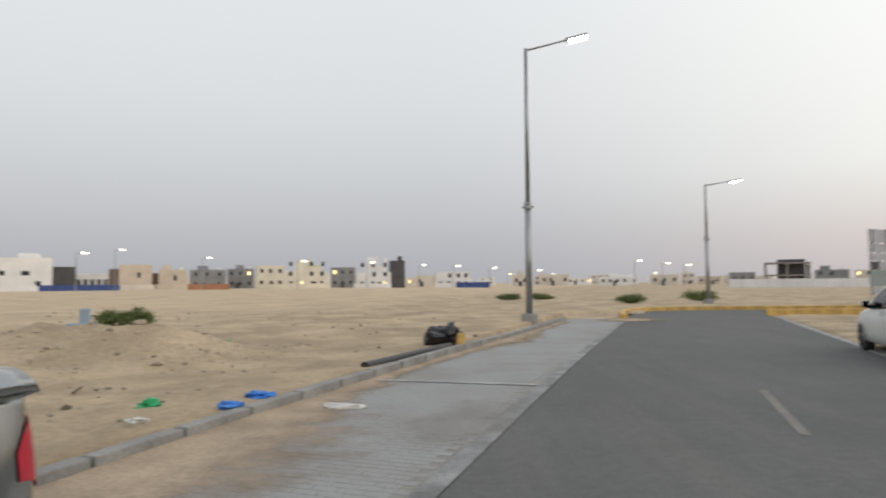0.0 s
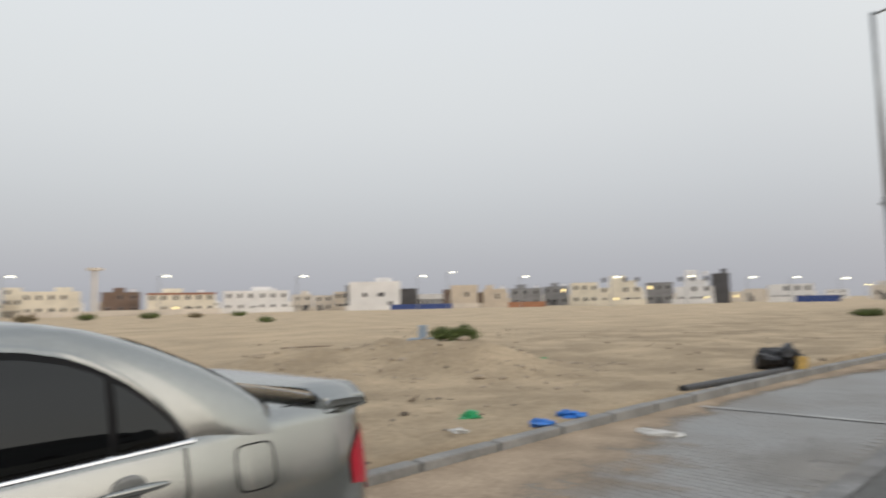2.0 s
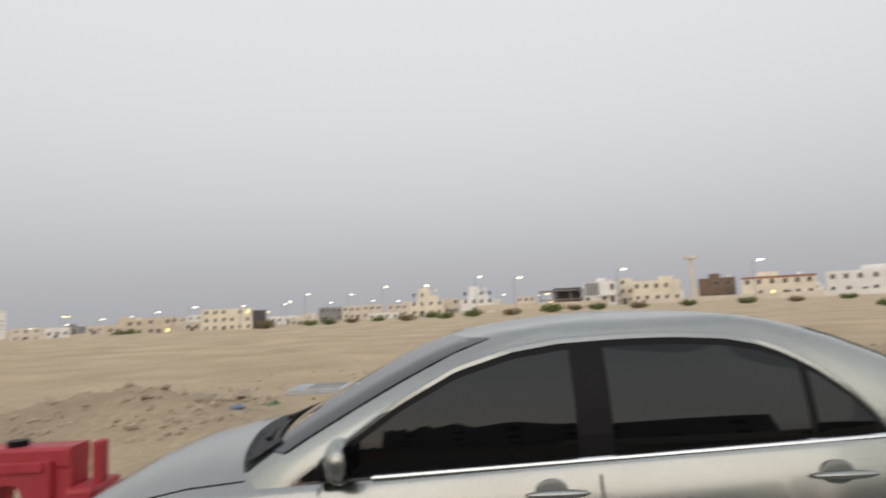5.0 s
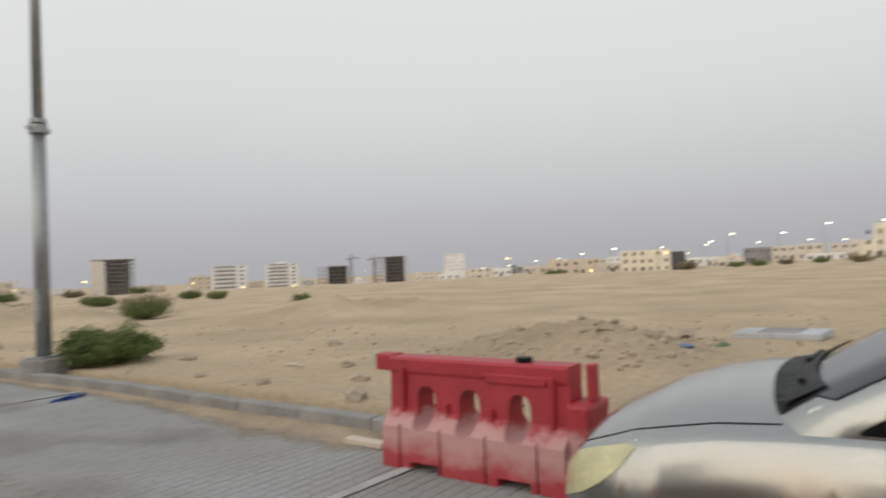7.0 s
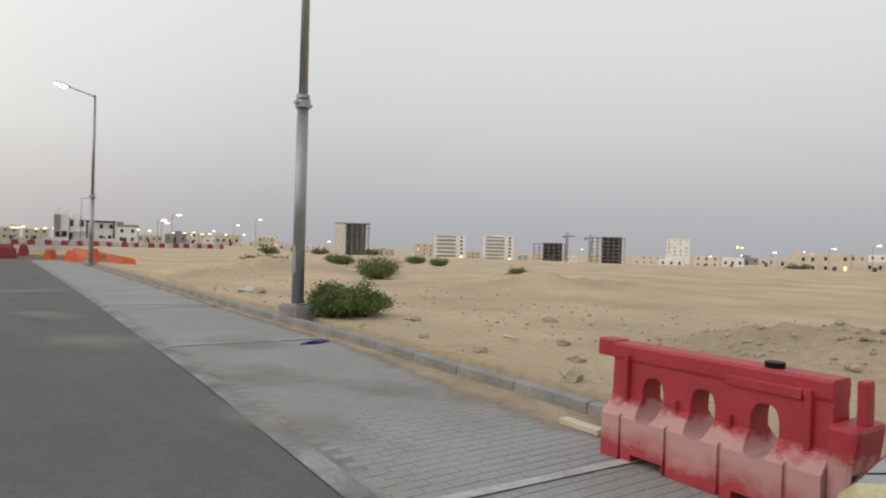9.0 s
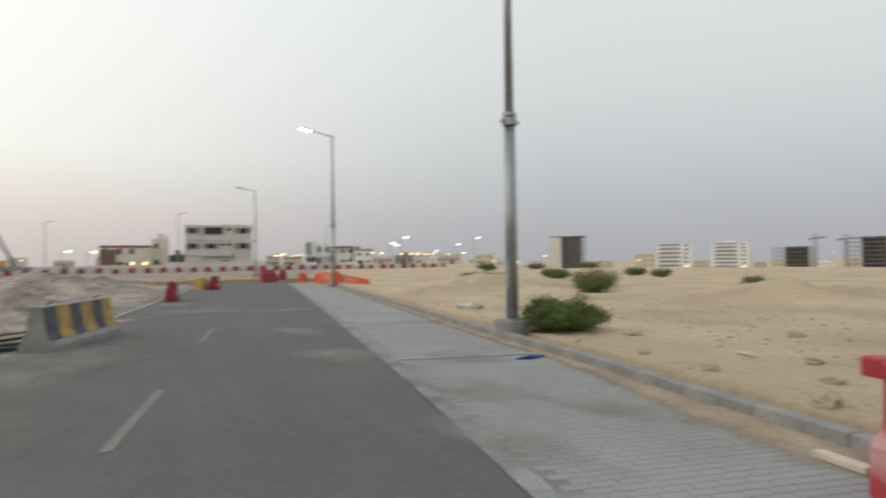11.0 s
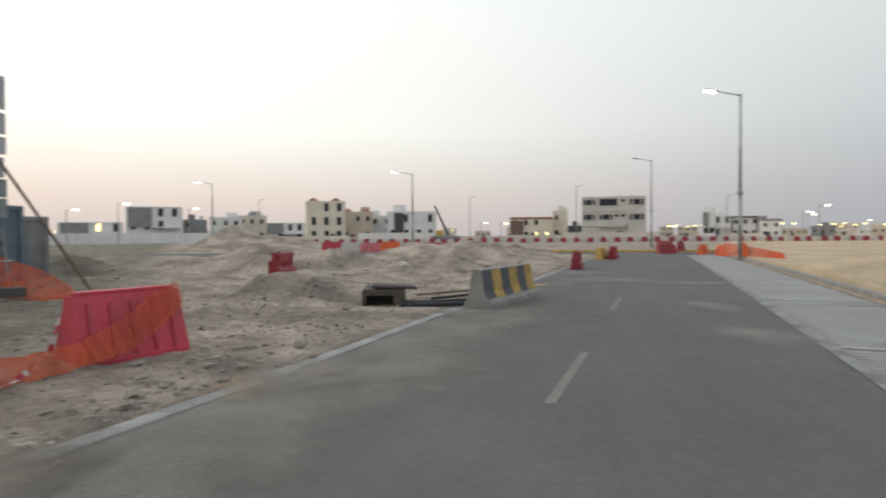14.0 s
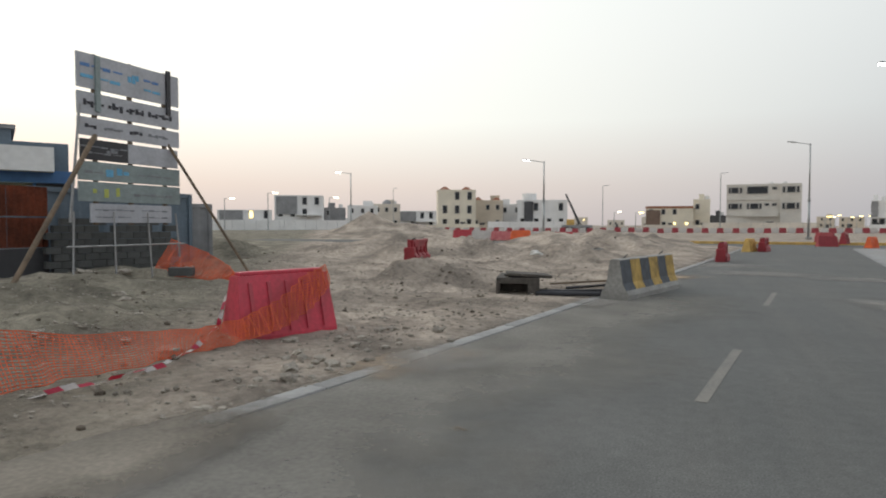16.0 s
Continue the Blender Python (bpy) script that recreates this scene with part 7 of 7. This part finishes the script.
drift("wind blown sand along the kerb", lambda y: 0.32 + 1.15 * math.exp(-(((y - 5.5) / 2.6) ** 2)) + 0.5 * math.exp(-(((y - 16.5) / 1.6) ** 2)), 2.0, 23.5)
drift("wind blown sand along the kerb", lambda y: 0.25 + 0.3 * math.exp(-(((y + 4) / 2.0) ** 2)), -43.0, 2.0)


def patch(x, y, rx, ry, turn, label, z=0.009, material=None):
    """A thin patch of dust or sand."""
    rows, fade = [], []
    n = 40
    for k in (0.02, 0.35, 0.7, 1.0):
        rows.append([(rx * k * math.cos(a), ry * k * math.sin(a), z + 0.006 * (1 - k)) for a in np.linspace(0, 2 * math.pi, n)])
        fade += [k] * n
    ob = part("sand_patch", grid_bm(rows), material or DUST, smooth=True)
    ob.data.attributes.new("fade", "FLOAT", "POINT").data.foreach_set("value", fade)
    ob.matrix_basis = pose(x, y, 0, 0, 0, turn)
    return tagged(ob, label, "sand", kind="stuff")


patch(-3.0, -9.8, 1.3, 2.0, 10, "pale dust over the edge of the paving", material=FILM)
patch(-4.2, -19.6, 2.4, 1.5, 8, "pale dust drifted across the road", material=FILM)
patch(-2.0, -20.8, 3.4, 2.2, -6, "pale dust drifted across the road", z=0.012, material=FILM)
patch(-1.0, -24.6, 3.2, 2.4, -10, "pale dust drifted across the road", material=FILM)
patch(1.0, -18.6, 2.0, 1.2, 20, "sand spilled beside the concrete barrier")
for i, yy in enumerate((-2.0, -3.2, -6.4, -12.0)):
    patch(along(ROAD_W - 0.1, yy), yy, 0.8 + 0.25 * (i % 3), 1.6, 14, "pale dust over the road edge", z=0.028 + 0.002 * i, material=FILM)


def edge_dust(label, inner, outer, y0, y1, material, z):
    """Dust that thins out from the east road edge towards the lane."""
    rows, fade = [], []
    for y in np.arange(y0, y1, 0.4):
        wob = 1 + 0.4 * noise.noise((y * 0.5, 3.3, 0))
        ends = min(1, (y - y0) / 2.5, (y1 - y) / 2.5)
        for k in (0.0, 0.3, 0.6, 0.85, 1.0):
            fade.append(max(abs(k - 0.85) / 0.85, 1 - ends))
        rows.append([(along(outer - (outer - inner) * wob * (1 - k), y), y, z) for k in (0.0, 0.3, 0.6, 0.85, 1.0)])
    ob = part("road_dust", grid_bm(rows), material, smooth=True)
    ob.data.attributes.new("fade", "FLOAT", "POINT").data.foreach_set("value", fade)
    return tagged(ob, label, "dust", kind="stuff")


EDGEDUST = dust_material("grey_brown_road_dust", (0.28, 0.265, 0.235), 0.66)
edge_dust("grey dust over the outer road edge", 3.1, ROAD_W + 0.05, -15.0, 4.0, EDGEDUST, 0.005)
SPILL = dust_material("brown_road_dirt", (0.235, 0.21, 0.175), 0.98, 2.2, 0.72, -0.62, 0.05)
edge_dust("dirt spilled over the flush edge strip", 5.35, ROAD_W + 0.42, -4.6, 6.0, SPILL, 0.036)
edge_dust("dirt spilled over the flush edge strip", 5.2, ROAD_W + 0.40, -7.4, -4.9, DUST, 0.036)
patch(1.3, 16.4, 1.1, 2.0, -25, "sand lying on the paving", z=0.014)
patch(6.9, 24.4, 1.6, 2.0, -25, "sand lying at the road corner", z=0.016)
patch(-3.6, -6.6, 1.0, 1.8, 20, "pale dust on the paving", z=0.013, material=FILM)
patch(-3.2, -13.5, 1.0, 2.4, 10, "pale dust on the paving", z=0.013, material=FILM)
patch(-2.9, -4.6, 0.8, 1.9, 12, "pale dust over the edge of the paving", z=0.015, material=FILM)
patch(-4.3, -5.2, 0.7, 1.5, 16, "pale dust on the paving", z=0.015, material=FILM)
patch(-4.6, -8.6, 0.9, 1.6, 12, "pale dust on the paving", z=0.015, material=FILM)
patch(0.2, 7.2, 1.0, 2.2, -16, "pale dust on the paving", z=0.015, material=FILM)

# ---- paving blocks, nearest stretch as single pieces ----
me = mesh_of("paver", boxed(0, 0, 0, 0.197, 0.097, 0.06, bevel=0.004), PAVER)


def paver_rows(y0, y1):
    row = 0
    y = y0
    while y < y1:
        w = bay_w(y)
        n = int((w - 0.1) / 0.2)
        for k in range(n + 1):
            s = -w + 0.02 + (k + (0.75 if row % 2 else 0.25)) * 0.2
            if s < -0.17:
                dx = lane_x(y + 0.3) - lane_x(y - 0.3)
                a = -math.atan2(dx, 0.6)
                yield along(0, y) + s * math.cos(a), y + s * math.sin(a), dx
        y += 0.1 * math.cos(math.atan2(lane_x(y + 0.3) - lane_x(y - 0.3), 0.6)) ** 1
        row += 1


count = 0
V, F = [], []
cube_v = [(v.co.x, v.co.y, v.co.z) for v in me.vertices]
hx, hy = 0.0985, 0.0485
for x, y, dx in paver_rows(-14.0, 12.0):
    a = -math.atan2(dx, 0.6)
    z = -0.029 + 0.004 * noise.noise((x * 0.9, y * 0.9, 0)) + random.uniform(-0.001, 0.001)
    if -7.2 < y < -4.6 and count < 300:
        o = new("paver", me)
        o.parent = bays
        o.matrix_basis = Matrix.Translation((x, y, z)) @ Matrix.Rotation(a, 4, "Z")
        count += 1
        continue
    c, s_ = math.cos(a), math.sin(a)
    o = len(V)
    for px, py, pz in ((-hx, -hy, 0.02), (hx, -hy, 0.02), (hx, hy, 0.02), (-hx, hy, 0.02), (-hx + 0.004, -hy + 0.004, 0.03), (hx - 0.004, -hy + 0.004, 0.03), (hx - 0.004, hy - 0.004, 0.03), (-hx + 0.004, hy - 0.004, 0.03)):
        V.append((x + px * c - py * s_, y + px * s_ + py * c, z + pz))
    F += [(o + 4, o + 5, o + 6, o + 7), (o, o + 1, o + 5, o + 4), (o + 1, o + 2, o + 6, o + 5), (o + 2, o + 3, o + 7, o + 6), (o + 3, o, o + 4, o + 7)]
me2 = bpy.data.meshes.new("paving_blocks")
me2.from_pydata(V, [], F)
me2.materials.append(PAVER)
ob = new("paving_blocks", me2)
ob.parent = bays
tagged(ob, "grey concrete paving blocks", kind="stuff")
bm = ribbon(lambda y: -bay_w(y), -0.06, Y_S, -14.0, 0.001)
ob = part("far_paving", bm, PAVER, bays)
bm = ribbon(lambda y: -bay_w(y), -0.06, 12.0, 25.5, 0.001)
ob = part("far_paving", bm, PAVER, bays)
